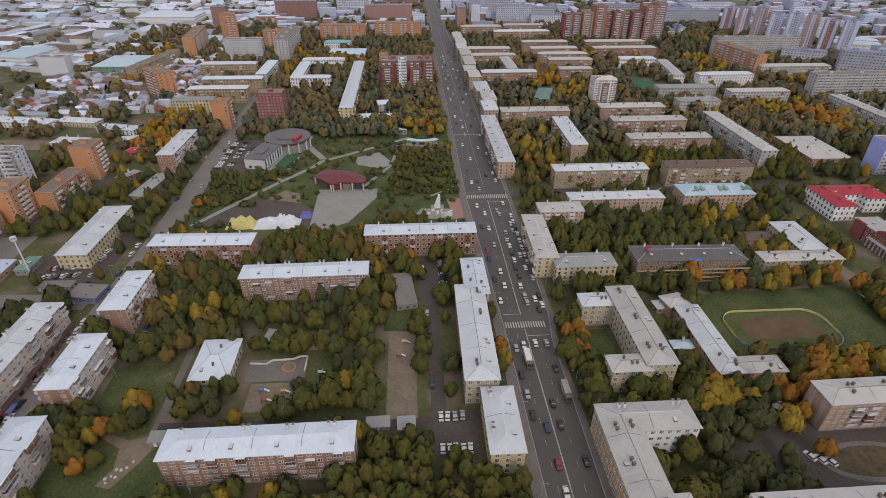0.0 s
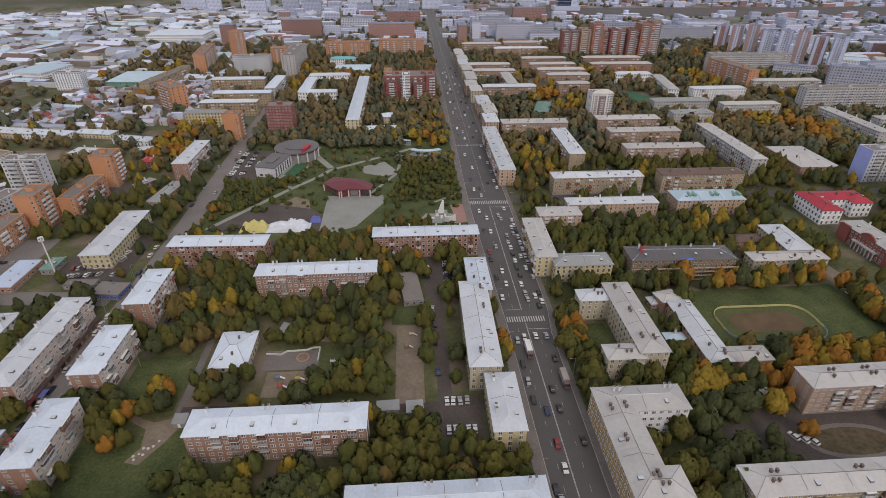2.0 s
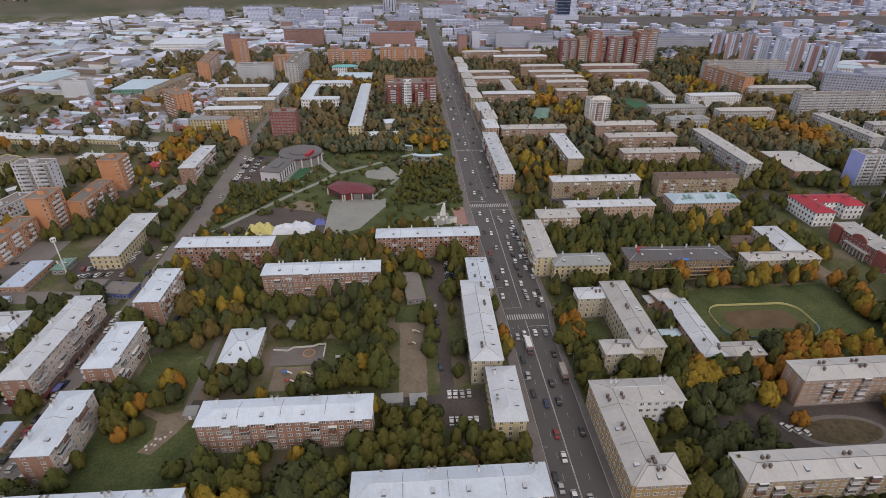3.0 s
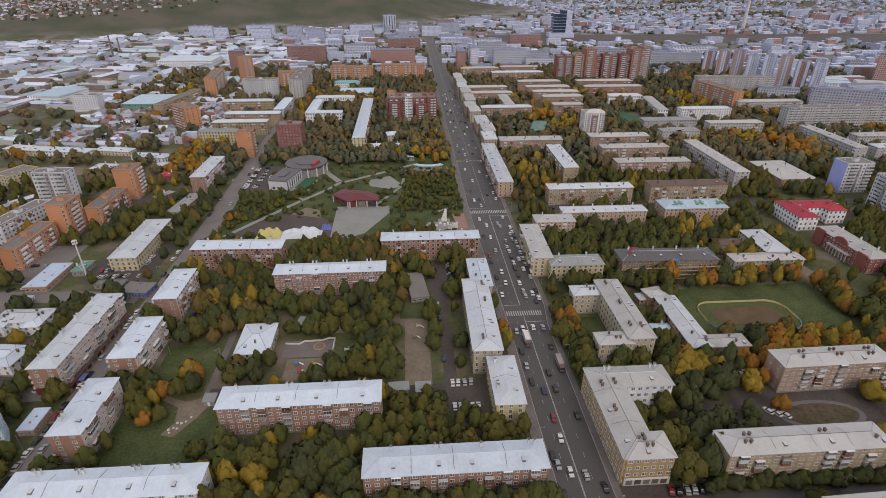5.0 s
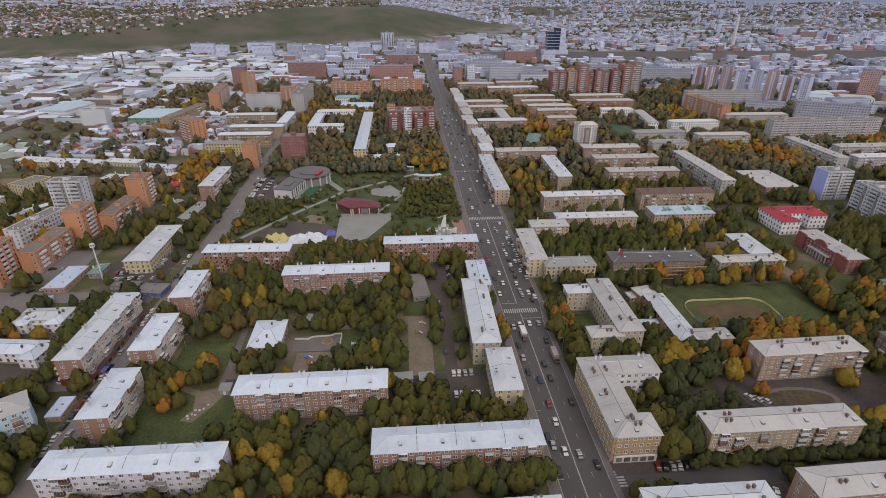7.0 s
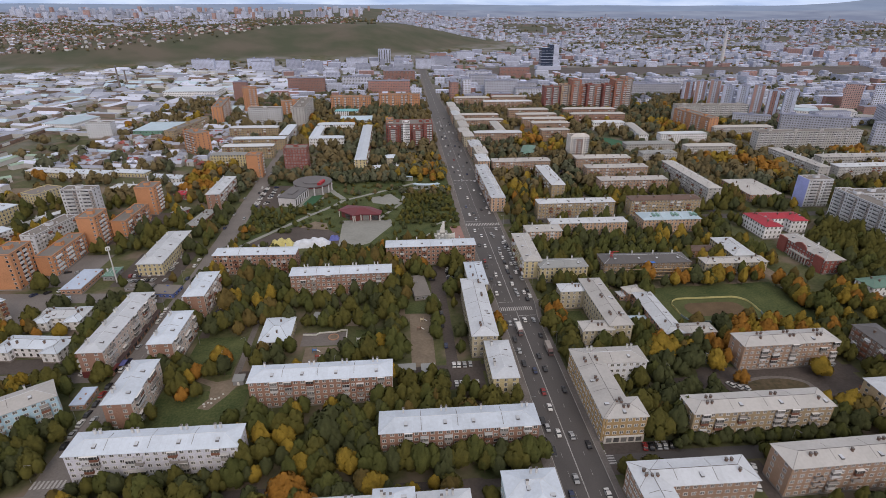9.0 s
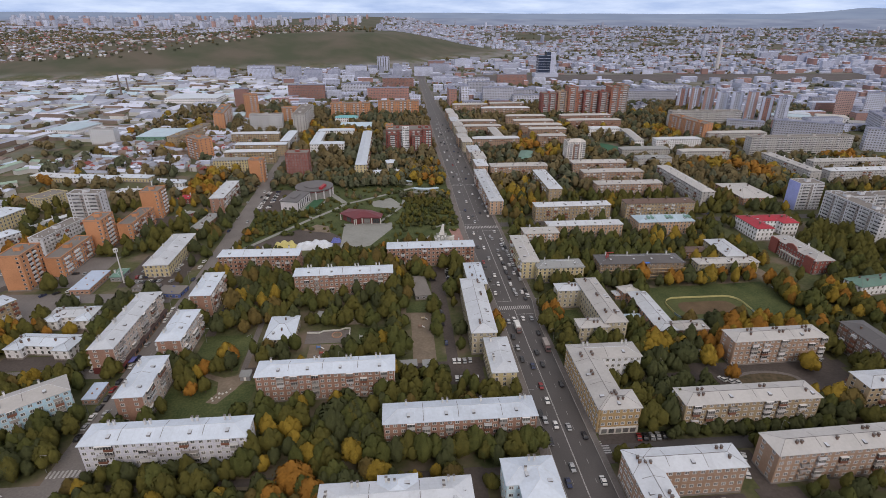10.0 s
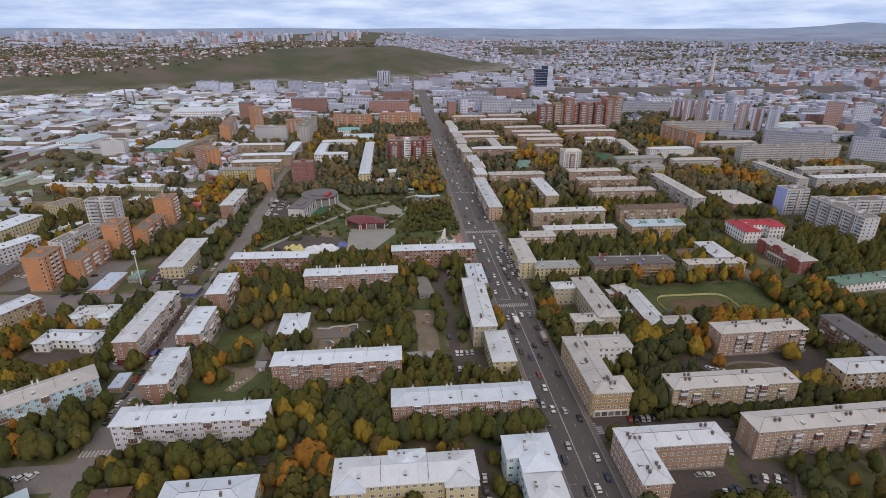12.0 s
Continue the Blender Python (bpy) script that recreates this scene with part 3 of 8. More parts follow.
def window_mesh(w, h, name):
    """A casement in one piece: white frame and mullion proud of the wall (front is -y), two dark panes set back in it."""
    g = Geo()
    t, d, back = (0.14 if h < 1.7 else 0.10), 0.08, -0.02
    xs, zs = [-w / 2, -w / 2 + t, 0.05, 0.05 + t, w / 2 - t, w / 2], [0, t, h - t, h]
    at = {}

    def vert(x, y, z):
        if (x, y, z) not in at:
            at[(x, y, z)] = len(g.v)
            g.v.append((x, y, z))
        return at[(x, y, z)]

    def quad(pts, mat):
        g.f.append(tuple(vert(*p) for p in pts))
        g.m.append(mat)

    for i in range(5):
        for k in range(3):
            x0, x1, z0, z1 = xs[i], xs[i + 1], zs[k], zs[k + 1]
            if k == 1 and i in (1, 3):
                quad([(x0, back, z0), (x1, back, z0), (x1, back, z1), (x0, back, z1)], 1)
                ring = [(x0, z0), (x1, z0), (x1, z1), (x0, z1)]
                for (ax, az), (bx, bz) in zip(ring, ring[1:] + ring[:1]):
                    quad([(ax, -d, az), (bx, -d, bz), (bx, back, bz), (ax, back, az)], 0)
            else:
                quad([(x0, -d, z0), (x1, -d, z0), (x1, -d, z1), (x0, -d, z1)], 0)
    quad([(xs[0], -d, 0), (xs[0], 0.0, 0), (xs[5], 0.0, 0), (xs[5], -d, 0)], 0)
    quad([(xs[0], -d, h), (xs[5], -d, h), (xs[5], 0.0, h), (xs[0], 0.0, h)], 0)
    quad([(xs[0], -d, 0), (xs[0], -d, h), (xs[0], 0.0, h), (xs[0], 0.0, 0)], 0)
    quad([(xs[5], -d, 0), (xs[5], 0.0, 0), (xs[5], 0.0, h), (xs[5], -d, h)], 0)
    return g.mesh(name, [M_FRAME, M_GLASS])


WINDOW = {"flat": window_mesh(1.6, 1.5, "window"), "tall": window_mesh(1.4, 1.9, "window_tall")}


def balcony_mesh(mat, glazed):
    g = Geo()
    g.box(-1.5, 1.5, -1.0, 0, -0.12, 0.02, 0)
    g.box(-1.5, 1.5, -1.0, -0.92, 0.02, 1.05, 0)
    g.box(-1.5, -1.42, -0.92, 0, 0.02, 1.05, 0)
    g.box(1.42, 1.5, -0.92, 0, 0.02, 1.05, 0)
    if glazed:
        g.box(-1.47, 1.47, -0.97, 0, 1.05, 2.35, 1)
        g.box(-1.55, 1.55, -1.05, 0, 2.35, 2.45, 2)
        for x in (-1.48, -0.5, 0.46, 1.42):
            g.box(x, x + 0.07, -1.0, -0.96, 1.05, 2.35, 2)
    return g.mesh("balcony", [mat, M_GLASS, M_FRAME])


BALCONY = [balcony_mesh(M_BALC_W, True), balcony_mesh(M_BALC_W, False), balcony_mesh(M_BALC_B, True), balcony_mesh(M_BALC_G, False), balcony_mesh(M_BALC_G, True)]


def chimney_mesh(shaft, top):
    g = Geo()
    g.box(-0.32, 0.32, -0.42, 0.42, -1.0, top, 0)
    g.box(-0.42, 0.42, -0.52, 0.52, top, top + 0.15, 0)
    g.box(-0.4, 0.4, -0.5, 0.5, top + 0.3, top + 0.38, 1)
    for x in (-0.34, 0.28):
        for y in (-0.44, 0.38):
            g.box(x, x + 0.06, y, y + 0.06, top + 0.15, top + 0.3, 1)
    return g.mesh("chimney", [shaft, M_SEAM])


def hatch_mesh():
    """A roof dormer with a small dark opening."""
    g = Geo()
    g.box(-0.6, 0.6, -0.9, 0.9, -0.6, 0.55, 0, top=2)
    g.face([(-0.4, -0.905, 0.0), (0.4, -0.905, 0.0), (0.4, -0.905, 0.45), (-0.4, -0.905, 0.45)], 1)
    return g.mesh("roof_hatch", [M_SEAM, M_GLASS, ROOF["metal"]])


CHIMNEYS, HATCH = (chimney_mesh(M_SHAFT, 1.9), chimney_mesh(M_SHAFT_B, 1.0)), hatch_mesh()
rng = random.Random(7)


def house(name, x, y, ang, length, width, h, storeys, wall, roof, level, on=None, balconies=True, category="apartment block", label="", blind=(), loggias=()):
    """A block of flats, length along its own x, front to -y. level 2: windows and balconies as parts; 1 and 0: joined windows. on: a house that this is a wing of.
    blind: walls with one window column only; loggias: walls with stacks of loggias (0 front, then counter-clockwise)."""
    L, W = length / 2, width / 2
    block(x, y, ang, L + 2.2, W + 2.2)
    if on is None:
        text = label or f"{COUNT.get(storeys, 'tall')} {WALLS[wall][1]} building with a {ROOFS[roof][1]} roof"
        on = root(name, x, y, 0, text, category)
    base = Matrix.Translation((-on.location.x, -on.location.y, 0)) @ pose(x, y, 0, 0, 0, ang)
    wm = WALL[wall]
    # walls with plinth, corner pilasters and a band under the eaves
    g = Geo()
    g.box(-L, L, -W, W, -0.3, h, 0)
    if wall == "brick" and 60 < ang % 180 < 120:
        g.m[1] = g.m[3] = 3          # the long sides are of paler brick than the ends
    g.box(-L - 0.08, L + 0.08, -W - 0.08, W + 0.08, -0.3, 0.8, 1)
    if level > 0:
        g.box(-L - 0.14, L + 0.14, -W - 0.14, W + 0.14, h - 0.45, h - 0.1, 2)
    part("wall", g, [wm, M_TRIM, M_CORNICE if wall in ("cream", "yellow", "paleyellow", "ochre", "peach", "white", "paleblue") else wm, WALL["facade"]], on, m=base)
    # roof
    rm = ROOF[roof if roof != "metal" else (("metal_blue", "metal_blue", "metal", "metal_blue") if x < 10 else ("metal_warm", "metal", "metal_warm", "metal_warm"))[int(abs(x) * 7 + y * 3) % 4]]
    g = Geo()
    o = 0.55 if level else 0.5
    ridge = 0.0
    if roof.startswith("flat"):
        g.box(-L - 0.1, L + 0.1, -W - 0.1, W + 0.1, h, h + 0.25, 0)
        for x0, x1, y0, y1 in ((-L - 0.1, L + 0.1, -W - 0.1, -W + 0.25), (-L - 0.1, L + 0.1, W - 0.25, W + 0.1), (-L - 0.1, -L + 0.25, -W + 0.25, W - 0.25), (L - 0.25, L + 0.1, -W + 0.25, W - 0.25)):
            g.box(x0, x1, y0, y1, h + 0.25, h + (0.8 if storeys > 1 else 0.4), 1 if storeys > 1 else 0)
        n = max(1, int(length / 26)) if storeys >= 5 else 0
        for i in range(n):
            cx = -L + (i + 0.5) * length / n
            g.box(cx - 2.0, cx + 2.0, -1.6, 2.0, h + 0.25, h + 2.6, 1, top=0)
        if level:
            for i in range(int(length / 5)):
                vx, vy = rng.uniform(-L + 1, L - 1), rng.uniform(-W + 1, W - 1)
                g.box(vx - 0.3, vx + 0.3, vy - 0.3, vy + 0.3, h + 0.25, h + 0.25 + rng.uniform(0.6, 1.2) * (1 if storeys > 1 else 0.5), 1)
        part("roof", g, [rm, wm], on, m=base)
    else:
        ridge = min(2.4, width * 0.17)
        e = min(width * 0.5, L * 0.8)
        a = [(-L - o, -W - o, h), (L + o, -W - o, h), (L + o, W + o, h), (-L - o, W + o, h)]
        up = [(p[0], p[1], h + 0.16) for p in a]
        r0, r1 = (-L + e, 0, h + 0.16 + ridge), (L - e, 0, h + 0.16 + ridge)
        if level and r1[0] - r0[0] > 4:
            # the slopes in runs of sheet metal, each an island of its own
            n_run = max(1, round((r1[0] - r0[0]) / 5.5))
            xs = [r0[0] + (r1[0] - r0[0]) * (i + (rng.uniform(-0.3, 0.3) if 0 < i < n_run else 0)) / n_run for i in range(n_run + 1)]
            for x0, x1 in zip(xs, xs[1:]):
                g.face([(x0, -W - o, up[0][2]), (x1, -W - o, up[0][2]), (x1, 0, r0[2]), (x0, 0, r0[2])], 0)
                g.face([(x1, W + o, up[0][2]), (x0, W + o, up[0][2]), (x0, 0, r0[2]), (x1, 0, r0[2])], 0)
            for sx, rr in ((-1, r0), (1, r1)):
                c0, c1, e0, e1 = (sx * (L + o), -W - o, up[0][2]), (sx * (L + o), W + o, up[0][2]), (rr[0], -W - o, up[0][2]), (rr[0], W + o, up[0][2])
                for tri in ((c0, e0, rr), (e1, c1, rr), (c1, c0, rr)):
                    g.face(tri if sx > 0 and tri[0] != c0 or sx < 0 and tri[0] == c0 else tri[::-1], 0)
        else:
            g.face([up[0], up[1], r1, r0], 0)
            g.face([up[1], up[2], r1], 0)
            g.face([up[2], up[3], r0, r1], 0)
            g.face([up[3], up[0], r0], 0)
        g.face(a[::-1], 0)
        for i in range(4):
            j = (i + 1) % 4
            g.face([a[i], a[j], up[j], up[i]], 1)
        part("roof", g, [rm, M_SEAM if roof == "metal" and level == 0 else rm], on, m=base)
        slope = ridge / (W + o)
        dark_stack = wall in ("tan", "tanbrick", "brown", "brickpale", "ochre", "cream", "white")
        if level:
            # ridge cap, hip caps and section seams
            s = Geo()
            s.box(r0[0], r1[0], -0.09, 0.09, r0[2] - 0.05, r0[2] + 0.07, 2)
            nsec = max(1, round(length / 15))
            for i in range(1, nsec):
                sx = -L + i * length / nsec + rng.uniform(-1.5, 1.5)
                for sg in (-1, 1):
                    y0, y1 = sg * 0.3, sg * (W + o) * rng.uniform(0.6, 0.93)
                    z0, z1 = r0[2] - 0.3 * slope, r0[2] - abs(y1) * slope
                    s.face([(sx - 0.09, y0, z0 + 0.05), (sx + 0.09, y0, z0 + 0.05), (sx + 0.09, y1, z1 + 0.05), (sx - 0.09, y1, z1 + 0.05)][:: 1 if sg < 0 else -1], 0)
            for sx in np.arange(-L + e, L - e, 3.2 if level == 2 else 6.4):
                for sg in (-1, 1):
                    y0, y1 = sg * 0.1, sg * (W + o - 0.06)
                    z0, z1 = r0[2] - 0.1 * slope, r0[2] - (W + o - 0.06) * slope
                    s.face([(sx - 0.025, y0, z0 + 0.03), (sx + 0.025, y0, z0 + 0.03), (sx + 0.025, y1, z1 + 0.03), (sx - 0.025, y1, z1 + 0.03)][:: 1 if sg < 0 else -1], 1)
            for corner, rr in ((up[0], r0), (up[1], r1), (up[2], r1), (up[3], r0)):
                d = 0.08
                s.face([(corner[0] - d, corner[1], corner[2] + 0.05), (corner[0] + d, corner[1], corner[2] + 0.05), (rr[0] + d, rr[1], rr[2] + 0.05), (rr[0] - d, rr[1], rr[2] + 0.05)][:: 1 if corner[1] < 0 else -1], 2)
            part("roof_seams", s, [M_SEAM, rm, M_SEAM if dark_stack else M_CAP], on, m=base)
            # white stacks in pairs by the far eaves and hatches on the near slope; brick stacks on both slopes
            n = max(1, round(length / 15))
            for i in range(n):
                mid = -L + (i + 0.5) * length / n
                for sg in (-1, 1):
                    cx = mid + rng.uniform(-2.5, 2.5)
                    cy = sg * W * (rng.uniform(0.25, 0.5) if dark_stack else rng.uniform(0.55, 0.72))
                    if sg < 0 and (not dark_stack or rng.random() < 0.2):
                        if abs(cx) < L - 3:
                            part("roof_hatch", HATCH, None, on, m=base @ pose(cx, -W * 0.5, r0[2] - W * 0.5 * slope - 0.1))
                        continue
                    if sg > 0 and dark_stack and rng.random() < 0.45:
                        continue
                    for dx in (0, 1.9) if level == 2 and rng.random() < 0.8 else (0,):
                        if abs(cx + dx) < L - 1.5:
                            part("chimney", CHIMNEYS[1 if dark_stack else 0], None, on, m=base @ pose(cx + dx, cy, r0[2] - abs(cy) * slope))
                if dark_stack and rng.random() < 0.35 and abs(mid) < L - 4:
                    part("roof_hatch", HATCH, None, on, m=base @ pose(mid + rng.uniform(-5, 5), -W * 0.62, r0[2] - W * 0.62 * slope - 0.1))
    # windows, wall by wall
    sh = h / storeys
    tall = wall in ("cream", "yellow", "peach", "redbrick", "white") and storeys <= 5
    ww, wh = (1.4, 1.9) if tall else (1.5, 1.5)
    win = WINDOW["tall" if tall else "flat"]
    if h < 4.6:
        wh = 1.2
    joined = Geo()
    blank = wall in ("brick", "orange", "tan", "tanbrick", "panel", "bluepanel", "greypanel", "whitepanel") and storeys >= 5

    def row(n_along, facing, span, off):
        """One wall: how many columns, which side, its length and distance from the axis."""
        step = span / n_along
        cols = [-span / 2 + (k + 0.5) * step for k in range(n_along)]
        balc = set()
        if balconies and storeys >= 5 and facing in (0, 2) and n_along > 6:
            phase = rng.randint(1, 3)
            balc = {k for k in range(n_along) if k % 5 == phase or (k % 10 == (phase + 2) % 10)}
            if wall == "panel":
                balc = {k for k in range(n_along) if k % 5 in (phase, phase + 1)}
            elif wall == "brick" and ang > 80:
                balc = {k for k in range(n_along) if k % 4 in (1, 2)}
        if facing in loggias:
            balc = {k for k in range(n_along) if k % 4 in (1, 2)}
            if storeys >= 9:          # brown strips between the stacks
                for k in range(n_along):
                    if k % 4 == 3:
                        local = pose(0, 0, 0, 0, 0, facing * 90) @ pose(0, -off, 0)
                        joined.face([local @ Vector((cols[k] + dx, -0.03, dz)) for dx, dz in ((-1.3, 0.8), (1.3, 0.8), (1.3, h - 0.3), (-1.3, h - 0.3))], 4)
        if facing in blind:
            cols = [span / 2 - 2.0]
        turn_m = base @ pose(0, 0, 0, 0, 0, facing * 90) @ pose(0, -off, 0)
        fine = level == 2 and facing in (0, 1, 3)
        for s in range(storeys):
            z = s * sh + sh * 0.36
            for k, cx in enumerate(cols):
                cxx = cx + rng.uniform(-0.06, 0.06)
                if fine:
                    part("window", win, None, on, m=turn_m @ pose(cxx, -0.02, z))
                else:
                    q = [Vector((cxx + dx, -0.05, z + dz)) for dx, dz in ((-ww / 2, 0), (ww / 2, 0), (ww / 2, wh), (-ww / 2, wh))]
                    p = [Vector((cxx + dx, -0.075, z + dz)) for dx, dz in ((-ww / 2 + 0.1, 0.1), (ww / 2 - 0.1, 0.1), (ww / 2 - 0.1, wh - 0.1), (-ww / 2 + 0.1, wh - 0.1))]
                    local = pose(0, 0, 0, 0, 0, facing * 90) @ pose(0, -off, 0)
                    if level:
                        joined.face([local @ v for v in q], 0)
                    joined.face([local @ v for v in p], 1)
                if k in balc and s >= 1 and rng.random() < (0.97 if storeys >= 8 or facing in loggias else 0.92 if wall in ("panel", "bluepanel") else 0.76 if level else 0.5):
                    bm_ = rng.choice(BALCONY)
                    if fine:
                        part("balcony", bm_, None, on, m=turn_m @ pose(cxx, -0.03, s * sh + 0.25))
                    else:
                        local = pose(0, 0, 0, 0, 0, facing * 90) @ pose(0, -off, 0)
                        bx = Geo()
                        bx.box(cxx - 1.4, cxx + 1.4, -1.0, 0, s * sh + 0.2, s * sh + 1.3, 2 if rng.random() < 0.65 or storeys >= 8 else 3)
                        n0 = len(joined.v)
                        joined.v += [tuple(local @ Vector(v)) for v in bx.v]
                        joined.f += [tuple(n0 + i for i in f_) for f_ in bx.f]
                        joined.m += bx.m
                        if storeys >= 8:          # flat dark pane painting in the shade of a loggia above the parapet
                            q = [Vector((cxx + dx, -0.10, s * sh + dz)) for dx, dz in ((-1.35, 1.3), (1.35, 1.3), (1.35, 2.4), (-1.35, 2.4))]
                            joined.face([local @ v for v in q], 1)

    nl = max(1, round(length / (2.95 if storeys >= 3 else 3.6)))
    nw = max(1, round(width / 4.6)) if blank else max(1, round(width / 3.2))
    row(nl, 0, length, W)
    row(nw, 1, width, L)
    row(nl, 2, length, W)
    row(nw, 3, width, L)
    if joined.f:
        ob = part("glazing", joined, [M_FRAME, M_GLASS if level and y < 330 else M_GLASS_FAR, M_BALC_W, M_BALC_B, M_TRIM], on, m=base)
        ob["kind"] = "stuff"
    return on

house("apartment_block", -152.0, 153.4, 0.1, 58.7, 10.8, 13.7, 5, "panel", "metal", 2)
house("apartment_block", -233.3, 166.2, 34.8, 68.7, 12.3, 13.7, 5, "bluepanel", "metal_warm", 2)
house("apartment_block", -203.4, 236.9, 89.6, 54.3, 11.0, 13.7, 5, "brick", "metal", 2)
house("apartment_block", -175.7, 188.0, 90.4, 27.9, 11.0, 13.7, 5, "brick", "metal", 2)
house("apartment_block", -175.1, 228.6, 90.0, 28.3, 10.8, 13.7, 5, "brick", "metal", 2)
house("apartment_block", -174.9, 272.3, 90.4, 28.1, 10.7, 13.7, 5, "brick", "metal", 1)
house("apartment_block", -220.1, 336.6, 90.4, 52.4, 15.1, 8.7, 3, "yellow", "metal", 1)
house("apartment_block", -98.1, 188.7, 0.3, 59.3, 10.9, 13.7, 5, "brick", "metal", 2)
house("apartment_block", -42.8, 156.0, 0.2, 59.3, 11.0, 13.7, 5, "brick", "metal", 2)
house("apartment_block", -98.6, 283.4, 0.5, 58.0, 10.4, 13.7, 5, "brick", "metal", 2)
house("apartment_block", -44.0, 318.7, 0.1, 57.9, 10.4, 13.7, 5, "brick", "metal", 1)
house("apartment_block", -154.8, 313.7, -1.5, 50.6, 11.0, 13.7, 5, "brick", "metal", 1)
E1 = house("apartment_block", -23.8, 240.0, 89.2, 57.6, 12.2, 12.7, 4, "cream", "metal", 2)
house("apartment_block", -19.5, 195.2, 89.5, 27.2, 10.9, 11, 4, "yellow", "metal", 2)
Pn = house("apartment_block", 21.8, 158.3, 0, 16.4, 10.6, 12.5, 4, "ochre", "metal", 2, balconies=False)
house("apartment_block", 76.2, 156.7, 0.3, 57.3, 10.3, 13.7, 5, "tan", "metal", 2)
house("apartment_block", 116.5, 197.8, 1.1, 46.9, 10.5, 13.7, 5, "tanbrick", "metal", 2)
house("apartment_block", 163.0, 179.2, -89.6, 52.3, 12.0, 13.7, 5, "brown", "dark", 1)
house("apartment_block", 156.3, 161.1, 0.5, 53.6, 10.8, 13.7, 5, "tan", "metal", 1)
house("apartment_block", 106.0, 130.0, 1.5, 77.8, 10.8, 13.7, 5, "tanbrick", "metal", 2)
U = house("apartment_block", 33.6, 126.2, 0, 41.0, 10.3, 12.5, 4, "tanbrick", "metal", 2)
Q = house("school", 43.9, 239.2, 90, 48.6, 11.8, 13, 4, "cream", "metal", 2, balconies=False, category="school")
T = house("school", 73.0, 235.6, 90, 41.4, 10.4, 6.7, 2, "brickpale", "metal", 1, category="school")
house("building_site", 89.9, 293.3, -1.4, 54.9, 14.1, 10.2, 4, "site", "dark", 1, balconies=False, category="building")
Y1 = house("apartment_block", 18.2, 311.7, -91.2, 43.6, 10.8, 12.2, 5, "yellow", "metal", 1)
house("apartment_block", 36.9, 341.9, -0.0, 25.1, 11.6, 12.2, 5, "peach", "metal", 1)
house("apartment_block", 16.9, 457.0, -90.0, 98.3, 11.2, 12.5, 5, "peach", "metal", 1)
for y, l, dx, w, h, wl in ((533, 27, 2.0, 12, 12.5, "peach"), (562, 30, 4.6, 12, 13.2, "cream"), (594, 33, 2.8, 13, 12.5, "peach"), (640, 26, 0.4, 12, 13.0, "cream"), (667, 26, -1.4, 13, 12.2, "peach"), (700, 38, 1.0, 12, 13.4, "cream"),
                           (746, 30, 1.4, 13, 12.5, "cream"), (778, 32, -0.6, 12, 13.2, "peach"), (812, 34, 1.6, 13, 12.4, "cream"), (850, 40, 0.0, 12, 13.2, "peach")):
    house("apartment_block", 20.0 + dx, y, -90, l, w, h, 5, wl, "metal", 1 if y < 620 else 0, balconies=False)
house("apartment_block", 77.3, 396.0, 0.3, 62.6, 11.0, 12.7, 5, "tan", "metal", 1)
house("apartment_block", 75.5, 359.1, -0.0, 57.6, 9.9, 10.2, 4, "peach", "metal", 1)
house("apartment_block", 150.8, 395.3, -0.1, 58.2, 11.5, 13.7, 5, "tan", "brown", 1)
blue_roofed = house("apartment_block", 139.5, 363.0, -0.1, 44.0, 15.6, 10.7, 4, "peach", "blue", 1, label="peach brick block with a pale blue roof and dormers")
house("apartment_block", 146.8, 449.1, -0.1, 61.9, 11.7, 13.7, 5, "tanbrick", "metal", 1)
house("apartment_block", 146.9, 489.0, 0.1, 60.4, 12.1, 13.7, 5, "tanbrick", "metal", 1)
house("apartment_block", 145.5, 524.3, -0.0, 56.8, 12.9, 13.7, 5, "tanbrick", "metal", 1)
high_tower = house("apartment_block", 129.9, 558.3, -0.7, 19.8, 15.4, 28, 13, "tower", "flat", 1)
house("apartment_block", 74.7, 465.0, 89.6, 62.2, 12.0, 13.7, 5, "tan", "metal", 1)
house("apartment_block", 58.8, 517.2, 0.2, 58.2, 12.6, 13.7, 5, "tanbrick", "metal", 1)
house("apartment_block", 58.0, 646.4, 0.0, 58.2, 12.0, 13.7, 5, "tanbrick", "metal", 0)
house("apartment_block", 50.3, 762.6, 0.3, 56.3, 11.6, 13.7, 5, "tanbrick", "metal", 0)
r13 = house("apartment_block", 52.5, 725.8, 0.5, 52.5, 11.6, 13.7, 5, "tanbrick", "metal", 0)
house("apartment_block", 60.7, 913.9, 1.0, 59.9, 11.6, 13.7, 5, "tanbrick", "metal", 0)
house("apartment_block", 114.2, 873.9, 0.0, 79.5, 11.6, 13.7, 5, "tanbrick", "metal", 0)
house("apartment_block", 125.4, 923.0, 0.4, 58.5, 11.6, 13.7, 5, "tanbrick", "metal", 0)
house("apartment_block", 130.9, 799.5, 0.4, 59.7, 11.6, 13.7, 5, "tanbrick", "metal", 0)
house("apartment_block", 133.9, 761.2, 0.1, 58.2, 11.6, 13.7, 5, "tanbrick", "metal", 0)
house("apartment_block", 136.7, 729.2, -0.2, 58.6, 11.6, 13.7, 5, "tanbrick", "metal", 0)
house("apartment_block", 138.2, 700.2, 0.3, 50.2, 11.6, 13.7, 5, "tanbrick", "metal", 0)
house("apartment_block", 132.6, 657.1, 0.2, 35.0, 11.6, 13.7, 5, "tanbrick", "metal", 0)
house("apartment_block", 224.6, 799.6, -0.3, 79.1, 11.6, 13.7, 5, "brick", "metal", 0)
